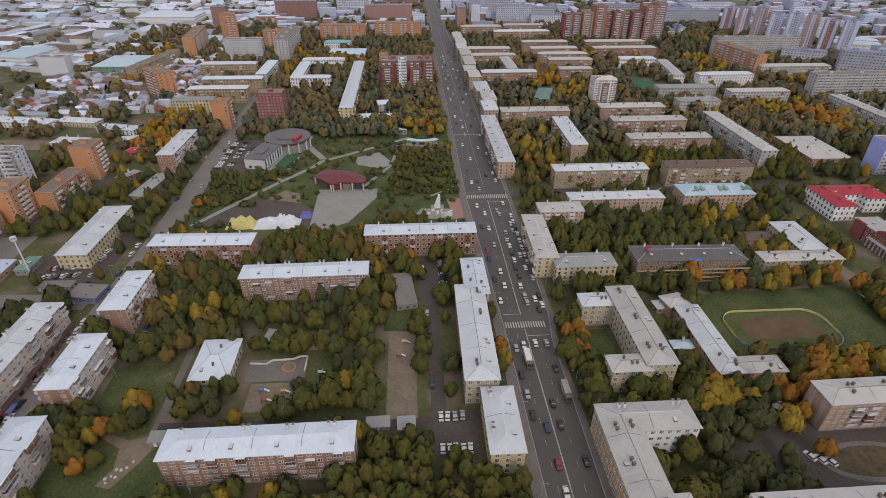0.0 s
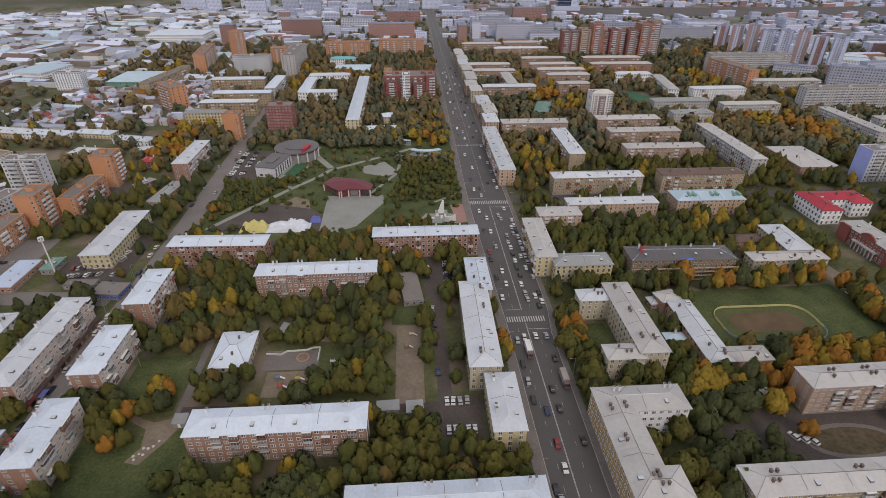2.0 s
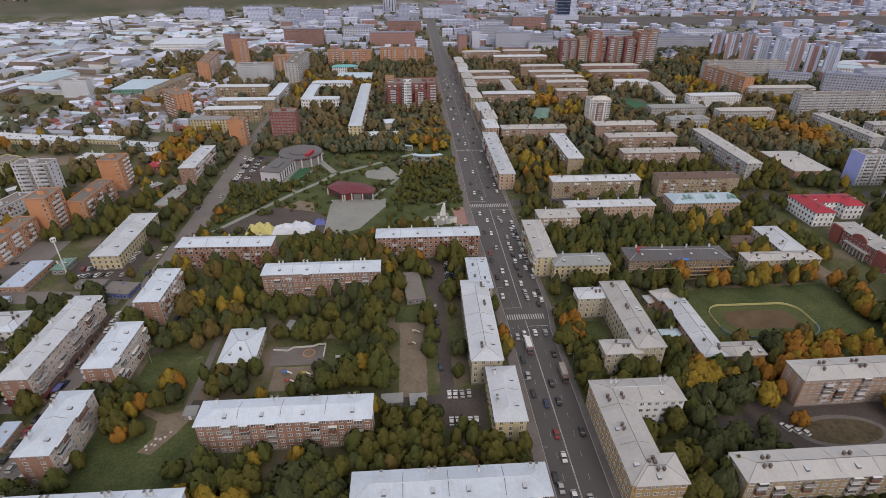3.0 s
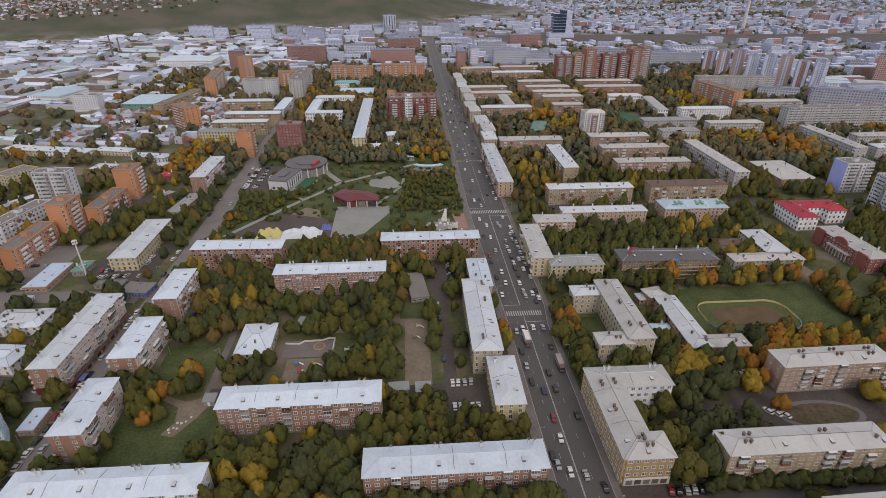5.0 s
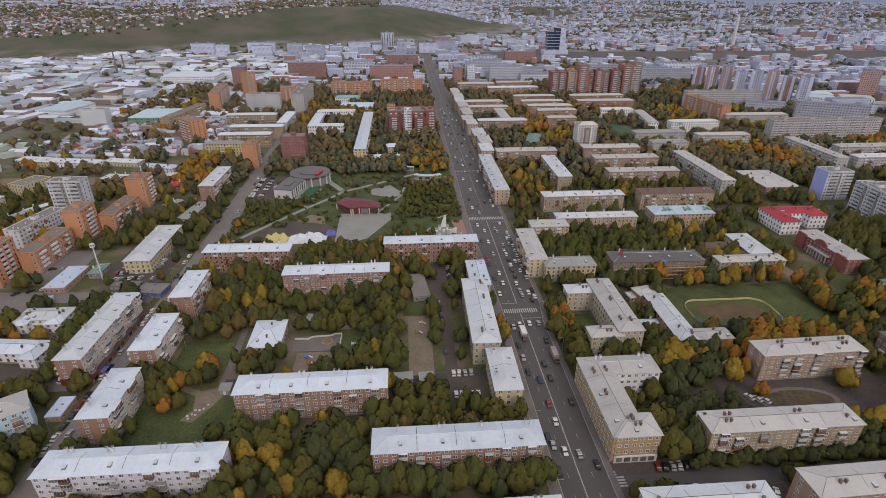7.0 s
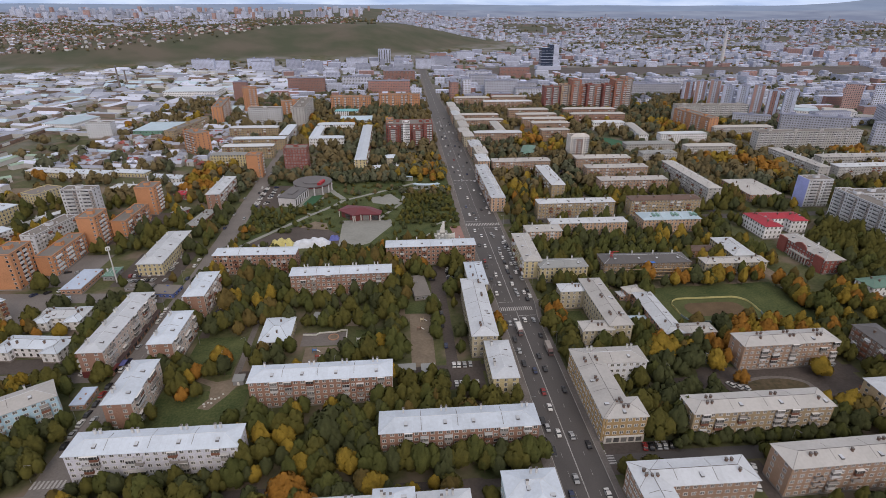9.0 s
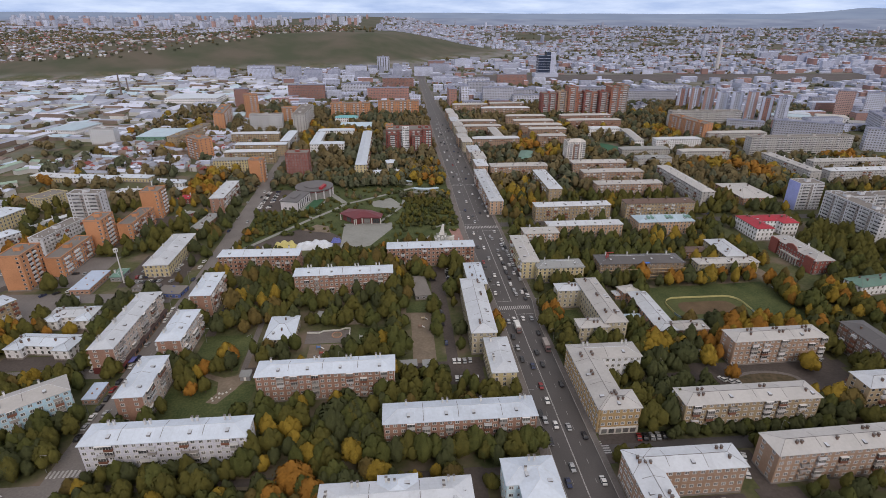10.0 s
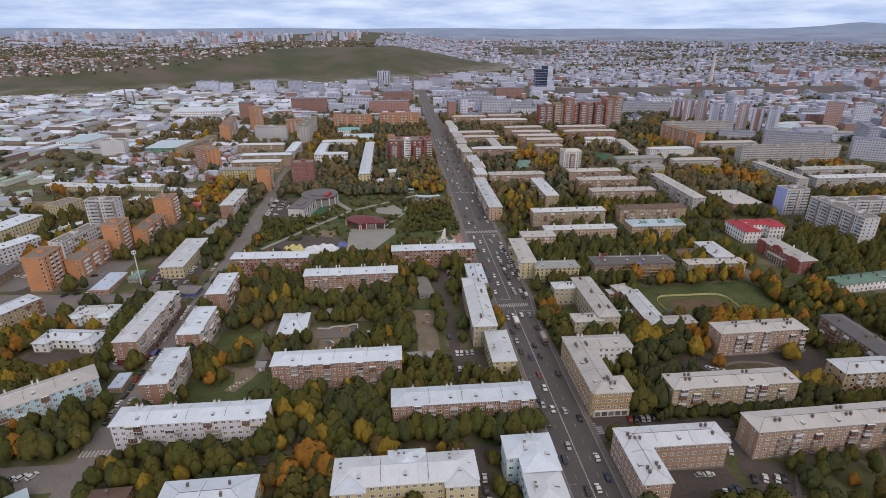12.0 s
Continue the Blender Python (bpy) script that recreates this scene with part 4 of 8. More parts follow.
house("apartment_block", 223.5, 759.2, -0.1, 79.2, 11.6, 13.7, 5, "brick", "metal", 0)
r17 = house("school", 222.2, 714.1, -0.7, 45.8, 13.4, 10.7, 3, "white", "metal", 0, category="school")
house("apartment_block", 226.6, 592.0, 0.4, 58.2, 13.4, 10.7, 4, "greypanel", "grey", 0)
house("apartment_block", 212.4, 538.7, 0.4, 37.7, 12.0, 13.7, 5, "greypanel", "grey", 1)
house("apartment_block", 206.5, 459.6, 89.9, 87.8, 11.6, 13.7, 5, "greypanel", "metal", 1)
house("sports_hall", 255.0, 438.1, 0.2, 29.7, 44.6, 6.7, 2, "brickpale", "metal", 1, category="hall")
blue_side = house("apartment_block", 288.2, 407.3, 0.5, 21.5, 13.8, 23.7, 9, "whitepanel", "flat", 1, loggias=(0,), label="nine-storey white panel block with a blue-violet end wall")
end_wall = Geo()
end_wall.box(-11.0, -10.8, -6.95, 6.95, 0, 24.3)
part("blue_end_wall", end_wall, [WALL["bluetower"]], blue_side, "blue-violet painted end wall")
r23 = house("school", 207.3, 351.2, 90, 27.6, 13.0, 10.2, 3, "white", "red", 1, balconies=False, category="school")
house("school", 210.0, 303.3, -88.4, 42.8, 13.5, 9.7, 3, "redbrick", "metal", 1, balconies=False, category="school")
r25 = house("school", 148.3, 290.8, -0.1, 41.1, 8.7, 8.2, 3, "cream", "metal", 1, category="school")
house("apartment_block", 235.7, 260.4, 7.8, 52.6, 11.8, 6.7, 2, "white", "green", 1)
r27 = house("apartment_block", 287.8, 349.6, -90.3, 56.7, 12.4, 24.2, 9, "whitepanel", "flat", 1, loggias=(0, 2))
house("apartment_block", 411.7, 582.4, 0.5, 127.7, 12.4, 24.2, 9, "greypanel", "flat", 0)
house("apartment_block", 337.3, 697.4, -81.6, 74.3, 13.4, 24.2, 9, "orange", "flat", 0)
house("apartment_block", 393.8, 761.0, -1.0, 106.9, 13.4, 24.2, 9, "greypanel", "flat", 0)
house("apartment_block", 380.9, 659.4, -0.1, 79.8, 11.6, 13.7, 5, "greypanel", "metal", 0)
house("apartment_block", 349.6, 509.8, -89.5, 77.0, 11.1, 13.7, 5, "greypanel", "metal", 1)
house("apartment_block", 416.1, 511.8, 0.0, 84.8, 11.6, 13.7, 5, "greypanel", "metal", 1)
house("apartment_block", 412.4, 476.9, 0.7, 96.8, 11.6, 13.7, 5, "greypanel", "metal", 1)
house("apartment_block", 284.5, 627.4, 0.1, 58.5, 11.6, 13.7, 5, "white", "metal", 0)
house("apartment_block", 284.6, 565.2, -0.2, 57.2, 11.6, 13.7, 5, "greypanel", "metal", 0)
house("house", 293.9, 510.9, -0.7, 19.2, 9.4, 4.7, 2, "white", "grey", 1, category="house")
house("apartment_block", -296.0, 307.5, -1.1, 13.1, 19.6, 23, 8, "orange", "flat", 1, blind=(0,), loggias=(1,))
house("apartment_block", -282.9, 332.7, 89.5, 37.1, 10.4, 13.7, 5, "orange", "flat", 1, blind=(3,), loggias=(0,))
house("apartment_block", -277.3, 363.9, -0.1, 12.0, 17.4, 23, 8, "orange", "flat", 1, blind=(0,), loggias=(1,))
house("apartment_block", -264.8, 390.1, 89.1, 37.6, 10.4, 13.7, 5, "orange", "flat", 1, blind=(3,), loggias=(0,))
house("apartment_block", -266.0, 427.7, 0.3, 14.4, 15.4, 23, 8, "orange", "flat", 1, blind=(0,), loggias=(1,))
house("apartment_block", -304.7, 405.2, -0.7, 23.4, 10.4, 28.7, 10, "whitepanel", "flat", 1, loggias=(0,))
house("apartment_block", -309.6, 368.2, 79.2, 40.0, 10.8, 13.7, 5, "whitepanel", "flat", 1)
house("apartment_block", -347.6, 345.0, 62.6, 46.6, 11.3, 13.7, 5, "whitepanel", "metal", 1)
house("apartment_block", -380.8, 389.4, 76.2, 68.2, 18.1, 11.7, 4, "yellow", "metal", 1)
house("apartment_block", -368.7, 459.1, 68.3, 24.3, 16.5, 10.7, 4, "yellow", "flat", 1)
house("apartment_block", -288.0, 243.9, 61.6, 45.7, 11.2, 13.7, 5, "tan", "metal", 1)
house("apartment_block", -334.6, 314.7, 90.6, 30.3, 14.4, 6.7, 2, "site", "dark", 1)
house("apartment_block", -329.2, 533.7, -10.8, 35.0, 11.4, 4.7, 2, "yellow", "metal", 1)
house("apartment_block", -287.7, 514.2, -14.3, 34.0, 11.4, 4.7, 2, "white", "metal", 1)
house("apartment_block", -367.8, 531.3, -11.9, 41.0, 13.4, 5.7, 2, "white", "metal", 1)
house("apartment_block", -409.7, 539.6, -15.1, 41.5, 13.4, 5.7, 2, "yellow", "metal", 1)
house("warehouse", -375.3, 732.7, -0.7, 50.7, 55.4, 8.7, 2, "greenclad", "blue", 0, category="warehouse")
house("warehouse", -519.8, 788.8, -10.2, 43.6, 56.0, 7.7, 2, "white", "blue", 0, category="warehouse")
house("office_tower", -439.4, 707.8, 0.1, 29.6, 13.4, 19.7, 9, "office", "flat", 0, balconies=False, category="office")
house("warehouse", -442.8, 1059.4, 0.5, 94.3, 59.4, 10.7, 3, "white", "metal", 0, category="warehouse")
house("apartment_block", -216.9, 453.5, 89.9, 50.0, 11.0, 13.7, 5, "brick", "metal", 1)
house("apartment_block", -167.4, 541.6, -0.7, 22.8, 15.4, 24.7, 9, "redbrick", "flat", 1, balconies=False)
house("apartment_block", -204.5, 522.6, -0.7, 13.7, 11.4, 22.7, 8, "orange", "flat", 1, blind=(0,), loggias=(1,))
house("apartment_block", -225.3, 631.6, -0.2, 58.8, 11.6, 13.7, 5, "tan", "metal", 0)
house("apartment_block", -229.4, 596.3, 0.2, 55.0, 11.6, 13.7, 5, "tan", "metal", 0)
house("apartment_block", -246.2, 694.2, -0.1, 59.8, 11.6, 13.7, 5, "tan", "metal", 0)
house("apartment_block", -240.5, 560.5, -0.1, 34.8, 11.6, 13.7, 5, "yellow", "grey", 0)
house("apartment_block", -200.8, 675.8, 89.9, 60.0, 11.2, 13.7, 5, "greypanel", "metal", 0)
house("apartment_block", -249.6, 775.8, 1.0, 44.8, 13.4, 23.7, 9, "whitepanel", "flat", 0)
house("apartment_block", -203.0, 809.5, 90.3, 89.1, 17.3, 24.7, 9, "greypanel", "flat", 0)
l19 = house("apartment_block", -149.0, 644.0, -0.7, 38.8, 12.4, 10.7, 3, "white", "metal", 0)
house("apartment_block", -102.9, 612.9, 90.2, 169.9, 11.1, 13.7, 5, "yellow", "metal", 0)
house("apartment_block", -75.9, 535.9, -0.7, 36.9, 11.4, 3.7, 1, "yellow", "metal", 1)
house("house", -72.4, 565.5, 9.6, 10.3, 13.4, 6.7, 2, "cream", "metal", 0, category="house")
red_complex = house("apartment_block", -50.3, 661.5, -0.3, 56.1, 29.4, 24.2, 9, "redbrick", "flat", 0)
house("apartment_block", -142.1, 833.3, -0.7, 34.5, 15.4, 8.7, 3, "white", "teal", 0)
house("shopping_hall", -124.3, 782.0, -0.7, 45.3, 35.4, 6.7, 2, "white", "blue", 0, category="hall")
house("apartment_block", -220.2, 833.7, 7.7, 36.8, 13.4, 23.7, 9, "orange", "flat", 0)
house("apartment_block", -138.3, 872.4, 0.2, 62.0, 13.4, 23.7, 9, "orange", "flat", 0)
house("apartment_block", -61.5, 890.1, -0.7, 66.0, 13.4, 23.7, 9, "orange", "flat", 0)
house("apartment_block", -292.7, 870.5, 14.6, 20.8, 15.4, 38.7, 13, "orange", "flat", 0)
house("garage", -53.0, 281.0, 7.4, 9.5, 25.4, 2.7, 1, "garage", "flat", 1, category="garage")
house("nursery_school", -126.7, 234.7, 0.7, 14.3, 21.8, 5.7, 2, "cream", "metal", 1, category="school")
w1 = house("house", -242.9, 259.4, -0.6, 23.7, 10.4, 5.7, 2, "white", "metal", 1, category="house")
house("house", -251.0, 257.4, 90, 15.0, 7.4, 5.66, 2, "white", "metal", 1, on=w1)
house("house", -234.8, 257.4, 90, 15.0, 7.4, 5.66, 2, "white", "metal", 1, on=w1)
w2 = house("house", -241.3, 232.0, -7, 31.2, 10.0, 5.7, 2, "white", "metal", 1, category="house")
house("house", -229.4, 228.9, 83, 13.6, 8.0, 5.66, 2, "white", "metal", 1, on=w2)
house("house", -253.2, 231.6, 83, 13.6, 8.0, 5.66, 2, "white", "metal", 1, on=w2)
house("shop", -200.3, 193.3, 90.7, 11.4, 6.0, 2.7, 1, "brickpale", "flatblue", 1, category="shop")
house("shop", -256.6, 302.4, 89.2, 25.8, 11.5, 3.7, 1, "brickpale", "flatblue", 1, category="shop")
house("garage", -219.9, 293.9, -1.9, 15.5, 5.4, 2.4, 1, "garage", "flat", 1, category="garage")
house("shop", -202.2, 286.8, -8, 15.0, 10.6, 3.0, 1, "blue", "flat", 1, category="shop")
house("kiosk", -257, 279, 5, 8.5, 6.0, 2.8, 1, "white", "flatblue", 1, category="kiosk")
house("garage", -243.6, 312, 89, 12, 6.5, 3.4, 1, "garage", "green", 1, category="garage")
O1 = house("apartment_block", -67.7, 117.5, 0.3, 49.4, 12.9, 13, 4, "paleyellow", "metal", 2, balconies=False)
O2 = house("apartment_block", -22.4, 124.3, 0, 17.6, 10.8, 13.7, 4, "paleblue", "metal", 2, balconies=False)
house("apartment_block", -133.2, 110.7, 1.3, 30.3, 14.4, 13.7, 4, "cream", "metal", 1)
house("house", -170.9, 118.6, 2.4, 12.9, 11.4, 5.7, 2, "brickpale", "brown", 1, category="house")
house("garage", -209.0, 120.5, 127.6, 5.7, 19.4, 3.7, 1, "garage", "blue", 1, category="garage")
bigred = house("apartment_block", 258, 868, 0, 56, 17, 38, 13, "rust", "flat", 0, loggias=(0,))
# wings
house("apartment_block", -19.9, 276.6, 90, 28.4, 10.2, 12.4, 4, "cream", "metal", 1, on=E1)
house("apartment_block", 28.7, 192.0, 0, 31.6, 11.2, 12.47, 4, "office", "metal", 2, on=Pn, balconies=False)
house("apartment_block", 18.9, 175.4, -90, 44.0, 12.4, 12.49, 4, "ochre", "metal", 2, on=Pn, balconies=False)
house("apartment_block", 18.28, 117.8, -90, 27.0, 10.32, 12.49, 4, "tanbrick", "metal", 2, on=U)
house("apartment_block", 32.4, 256.8, 0, 15.4, 8.6, 11.4, 4, "cream", "metal", 2, on=Q, balconies=False)
house("apartment_block", 32.4, 217.7, 0, 15.4, 8.4, 11.4, 4, "cream", "metal", 2, on=Q, balconies=False)
house("apartment_block", 81.0, 218.9, 0, 26.6, 8.2, 6.66, 2, "brickpale", "metal", 1, on=T)
house("apartment_block", 70.0, 260.8, 12, 10.0, 8.0, 6.3, 2, "brickpale", "metal", 1, on=T)
house("apartment_block", 64.6, 261.8, 5, 5.4, 5.4, 3.2, 1, "brickpale", "metal", 1, on=T)
house("apartment_block", 62.7, 235.2, 0, 8.4, 4.6, 3.2, 1, "garage", "blue", 1, on=T)
house("apartment_block", 35.7, 289.3, 0.0, 29.5, 11.7, 10.58, 4, "yellow", "grey", 1, on=Y1)
house("apartment_block", 64.0, 685.3, 90.3, 55.8, 11.6, 13.58, 5, "tan", "metal", 0, on=r13)
house("apartment_block", 244.5, 669.1, 81.5, 72.0, 11.4, 10.58, 3, "white", "metal", 0, on=r17)
house("school", 221.1, 358.9, 0, 40.4, 12.4, 10.19, 3, "white", "red", 1, on=r23, balconies=False)
house("school", 234.0, 355.85, 90, 18.3, 12.6, 10.18, 3, "white", "red", 1, on=r23, balconies=False)
house("apartment_block", 158.6, 309.1, -90.5, 28.6, 14.3, 9.08, 3, "cream", "metal", 1, on=r25)
house("apartment_block", 140.4, 314.9, -0.6, 16.7, 8.6, 5.58, 2, "brickpale", "brown", 1, on=r25)
house("apartment_block", 321.9, 368.9, 0.7, 69.1, 12.4, 24.08, 9, "whitepanel", "flat", 1, on=r27, loggias=(0,))
house("apartment_block", -165.2, 676.0, 90.2, 69.9, 11.4, 10.58, 3, "white", "metal", 0, on=l19)
house("apartment_block", -146.6, 723.9, 0.8, 47.9, 12.4, 10.58, 3, "white", "metal", 0, on=l19)
house("apartment_block", -20.3, 120.7, 90, 17.4, 13.0, 13.69, 4, "paleblue", "metal", 2, on=O2, balconies=False)
house("apartment_block", -20.6, 104.6, 90, 15.0, 12.6, 12.9, 4, "paleblue", "metal", 2, on=O2, balconies=False)
house("apartment_block", -87.1, 116.6, 90, 15.6, 11.0, 12.7, 4, "paleyellow", "metal", 2, on=O1, balconies=False)
house("apartment_block", -48.7, 116.6, 90, 15.6, 11.0, 12.7, 4, "paleyellow", "metal", 2, on=O1, balconies=False)
house("apartment_block", -67.2, 121.0, 90, 9.4, 12.6, 13.6, 4, "paleyellow", "metal", 1, on=O1, balconies=False)
for x, y, l, w, h, n, wl in ((185, 872, 26, 18, 37, 13, "redbrick"), (207, 868, 18, 20, 40, 14, "peach"), (220, 864, 15, 24, 48, 16, "rust"), (244, 858, 12, 14, 41, 14, "redbrick"), (270, 858, 12, 14, 41, 14, "redbrick"), (292, 866, 18, 26, 47, 16, "rust"), (306, 868, 12, 28, 50, 17, "brickpale")):
    house("apartment_block", x, y, 0, l, w, h, n, wl, "flat", 0, on=bigred, loggias=(0,))
for dx, dy, l, w, h, n, wl in ((-20, -14, 12, 14, 20.2, 8, "redbrick"), (-4, -16, 8, 16, 27.2, 9, "white"), (10, -15, 13, 14, 18.2, 8, "redbrick"), (22, -10, 10, 24, 26.2, 9, "redbrick"), (-24, 6, 9, 20, 26.7, 9, "orange")):
    house("apartment_block", -50.3 + dx, 661.5 + dy, 0, l, w, h, n, wl, "flat", 0, on=red_complex, loggias=(0,))
house("apartment_block", -322, 818, 98, 84, 14, 25, 9, "orange", "flat", 0)
house("apartment_block", -292, 620, -44, 30, 16, 25, 9, "orange", "flat", 0)
house("apartment_block", -337, 720, 81, 92, 12, 13.7, 5, "tan", "flat", 0)
house("shop", -219, 403, 82, 34, 9, 3.6, 1, "brickpale", "grey", 1, category="shop")
house("house", -252, 461, -10, 14, 10, 5, 2, "redbrick", "red", 1, balconies=False, category="house")
house("shop", -312, 486, -8, 25, 13, 4.2, 1, "yellow", "metal", 1, category="shop")
house("shop", -241, 421, 60, 14, 6, 3.2, 1, "redbrick", "grey", 1, category="shop")
house("garage", -338, 424, 55, 30, 6, 2.8, 1, "garage", "metal", 1, category="garage")
house("garage", -348, 404, 58, 26, 6, 2.8, 1, "garage", "grey", 1, category="garage")
house("house", -268, 487, 10, 12, 9, 5, 2, "redbrick", "metal", 0, balconies=False, category="house")
house("house", 84, 592, 72, 40, 14, 5, 2, "cream", "green", 0, balconies=False, category="house")
slab("sports_court", [(186, 634), (207, 613), (222, 640), (203, 668)], 0.06, material("green_turf", (0.045, 0.125, 0.075), 0.95, stain=0.1, amount=0.15), "green artificial turf sports court", "sports court")
block(204, 640, 0, 16, 24)


def tower_trim():
    """Brown window columns and an arched crown on the white tower."""
    m = material("tower_brown", (0.30, 0.17, 0.13), 0.9)
    g = Geo()
    g.box(-3.4, 3.4, -7.74, -7.6, 2, 26)
    part("brown_panel", g, [m], high_tower, "brown brick strip between the windows")
    g = Geo()
    g.prism([(9.9 * math.cos(radians(a)), 4.2 * math.sin(radians(a))) for a in range(0, 181, 15)], 0, 0.7)
    part("arched_parapet", g, [WALL["tower"]], high_tower, m=pose(0, -7.0, 28.2, 90))


tower_trim()


def dormers():
    """Pale green dormers in pairs on the front slope of the blue roof."""
    m = material("dormer_green", (0.22, 0.36, 0.32), 0.7)
    for x in (-13.2, -10.0, 1.6, 4.8, 16.4, 19.4):
        g = Geo()
        g.prism([(-0.9, -4.6), (0.9, -4.6), (0.9, -0.6), (-0.9, -0.6)], 11.2, 13.1)
        g.face([(-1.1, -4.9, 13.1), (0, -4.9, 13.8), (0, -0.4, 13.8), (-1.1, -0.4, 13.1)])
        g.face([(0, -4.9, 13.8), (1.1, -4.9, 13.1), (1.1, -0.4, 13.1), (0, -0.4, 13.8)])
        g.face([(-1.1, -4.9, 13.1), (1.1, -4.9, 13.1), (0, -4.9, 13.8)])
        part("dormer", g, [m], blue_roofed, m=pose(x, 0, 0))


dormers()

# ---------------------------------------------------------------- park and single things
def museum():
    r = root("museum", -153, 456, 0, "white-grey modern museum with dark window slots and a grey roof", "museum")
    base = pose(0, 0, 0, 0, 0, 76)
    g = Geo()
    g.box(-24, 5, -7.5, 7.5, -0.3, 7.6)
    hall = part("hall", g, [WALL["museum"]], r, m=base)
    for i in range(7):
        g = Geo()
        g.box(-22.6 + i * 3.9, -20.8 + i * 3.9, -7.56, -7.3, 0.4, 6.6)
        part("window_slot", g, [M_GLASS], hall, "tall dark glass slot")
    for i in range(3):
        g = Geo()
        g.box(-24.06, -23.8, -5.5 + i * 4, -3.5 + i * 4, 0.6, 2.6)
        part("window_slot", g, [M_GLASS], hall, "dark glass window")
    g = Geo()
    g.box(-24.6, 5.4, -8.1, 8.1, 7.6, 8.2, inset=0.2)
    g.box(-16, -4, -2.5, 2.5, 8.2, 8.9)
    part("roof", g, [ROOF["dark"]], r, m=base)
    # round hall: dark glass between pale columns, red band, dark roof
    n, cx, cy, rad = 28, 21.5, -5.0, 16.5
    ring = [(cx + rad * math.cos(2 * math.pi * i / n), cy + rad * math.sin(2 * math.pi * i / n)) for i in range(n)]
    g = Geo()
    g.prism(ring, -0.3, 6.6)
    part("glass_drum", g, [M_GLASS], r, "round dark glass hall", m=base)
    g = Geo()
    g.prism([(cx + (x - cx) * 1.03, cy + (y - cy) * 1.03) for x, y in ring], 6.6, 7.8)
    part("red_band", g, [material("band_maroon", (0.13, 0.035, 0.04), 0.5)], r, "maroon band under the roof", m=base)
    g = Geo()
    g.prism([(cx + (x - cx) * 1.06, cy + (y - cy) * 1.06) for x, y in ring], 7.8, 8.6)
    g.prism([(cx + (x - cx) * 0.55, cy + (y - cy) * 0.55) for x, y in ring], 8.6, 9.3)
    part("drum_roof", g, [ROOF["dark"]], r, "round dark grey roof", m=base)
    for i in range(0, n, 2):
        g = Geo()
        g.box(-0.45, 0.45, -0.45, 0.45, -0.3, 7.9)
        part("column", g, [WALL["museum"]], r, m=base @ pose(cx + (ring[i][0] - cx) * 1.02, cy + (ring[i][1] - cy) * 1.02, 0))
    g = Geo()
    g.box(11, 23, -16.5, -13.5, 8.6, 10.6, inset=0.1)
    part("red_sign_box", g, [material("red_sign_paint", (0.35, 0.03, 0.04), 0.5)], r, "red box on the roof", m=base)
    block(-156, 448, 76, 20, 10)
    block(-152.5, 478, 0, 19, 19)


museum()


def park_pavilion():
    r = root("pavilion", -95, 404, 0, "maroon park pavilion with a wide low roof on pale columns", "pavilion")
    base = pose(0, 0, 0)
    out = [(-18.5, 3), (-5.3, -11.2), (0, -8), (16, -9.6), (17, -1), (7, 9), (-12, 14)]
    g = Geo()
    g.prism([(x * 0.86, y * 0.86) for x, y in out], -0.3, 5.0)
    part("wall", g, [WALL["pavilion"]], r, m=base)
    g = Geo()
    k = len(out)
    for i in range(k):
        a, b = out[i], out[(i + 1) % k]
        g.face([(a[0], a[1], 5.0), (b[0], b[1], 5.0), (b[0], b[1], 5.6), (a[0], a[1], 5.6)])
        g.face([(a[0], a[1], 5.6), (b[0], b[1], 5.6), (b[0] * 0.22, b[1] * 0.2 + 1, 8.0), (a[0] * 0.22, a[1] * 0.2 + 1, 8.0)])
    g.face([(x * 0.22, y * 0.2 + 1, 8.0) for x, y in out])
    g.face([(x, y, 5.0) for x, y in out][::-1])
    part("roof", g, [ROOF["maroon"]], r, m=base)
    for x, y in ((-5.6, -10.6), (-4.2, -10.2), (0.4, -7.8), (8, -8.5), (15.2, -9.0), (-17.6, 2.6)):
        g = Geo()
        g.box(-0.4, 0.4, -0.4, 0.4, -0.3, 5.0)
        part("column", g, [M_CORNICE], r, m=base @ pose(x, y, 0))
    for i, (x, y) in enumerate(((-10.5, -3.2), (4.2, -7.1), (11.5, -7.8))):
        g = Geo()
        g.box(-2.6, 2.6, -0.1, 0.1, 0.4, 4.2)
        part("glass_panel", g, [M_GLASS], r, m=base @ pose(x, y - 0.25, 0, 0, 0, (-47, -6, -6)[i]))
    block(-95, 404, 0, 20, 14)


park_pavilion()


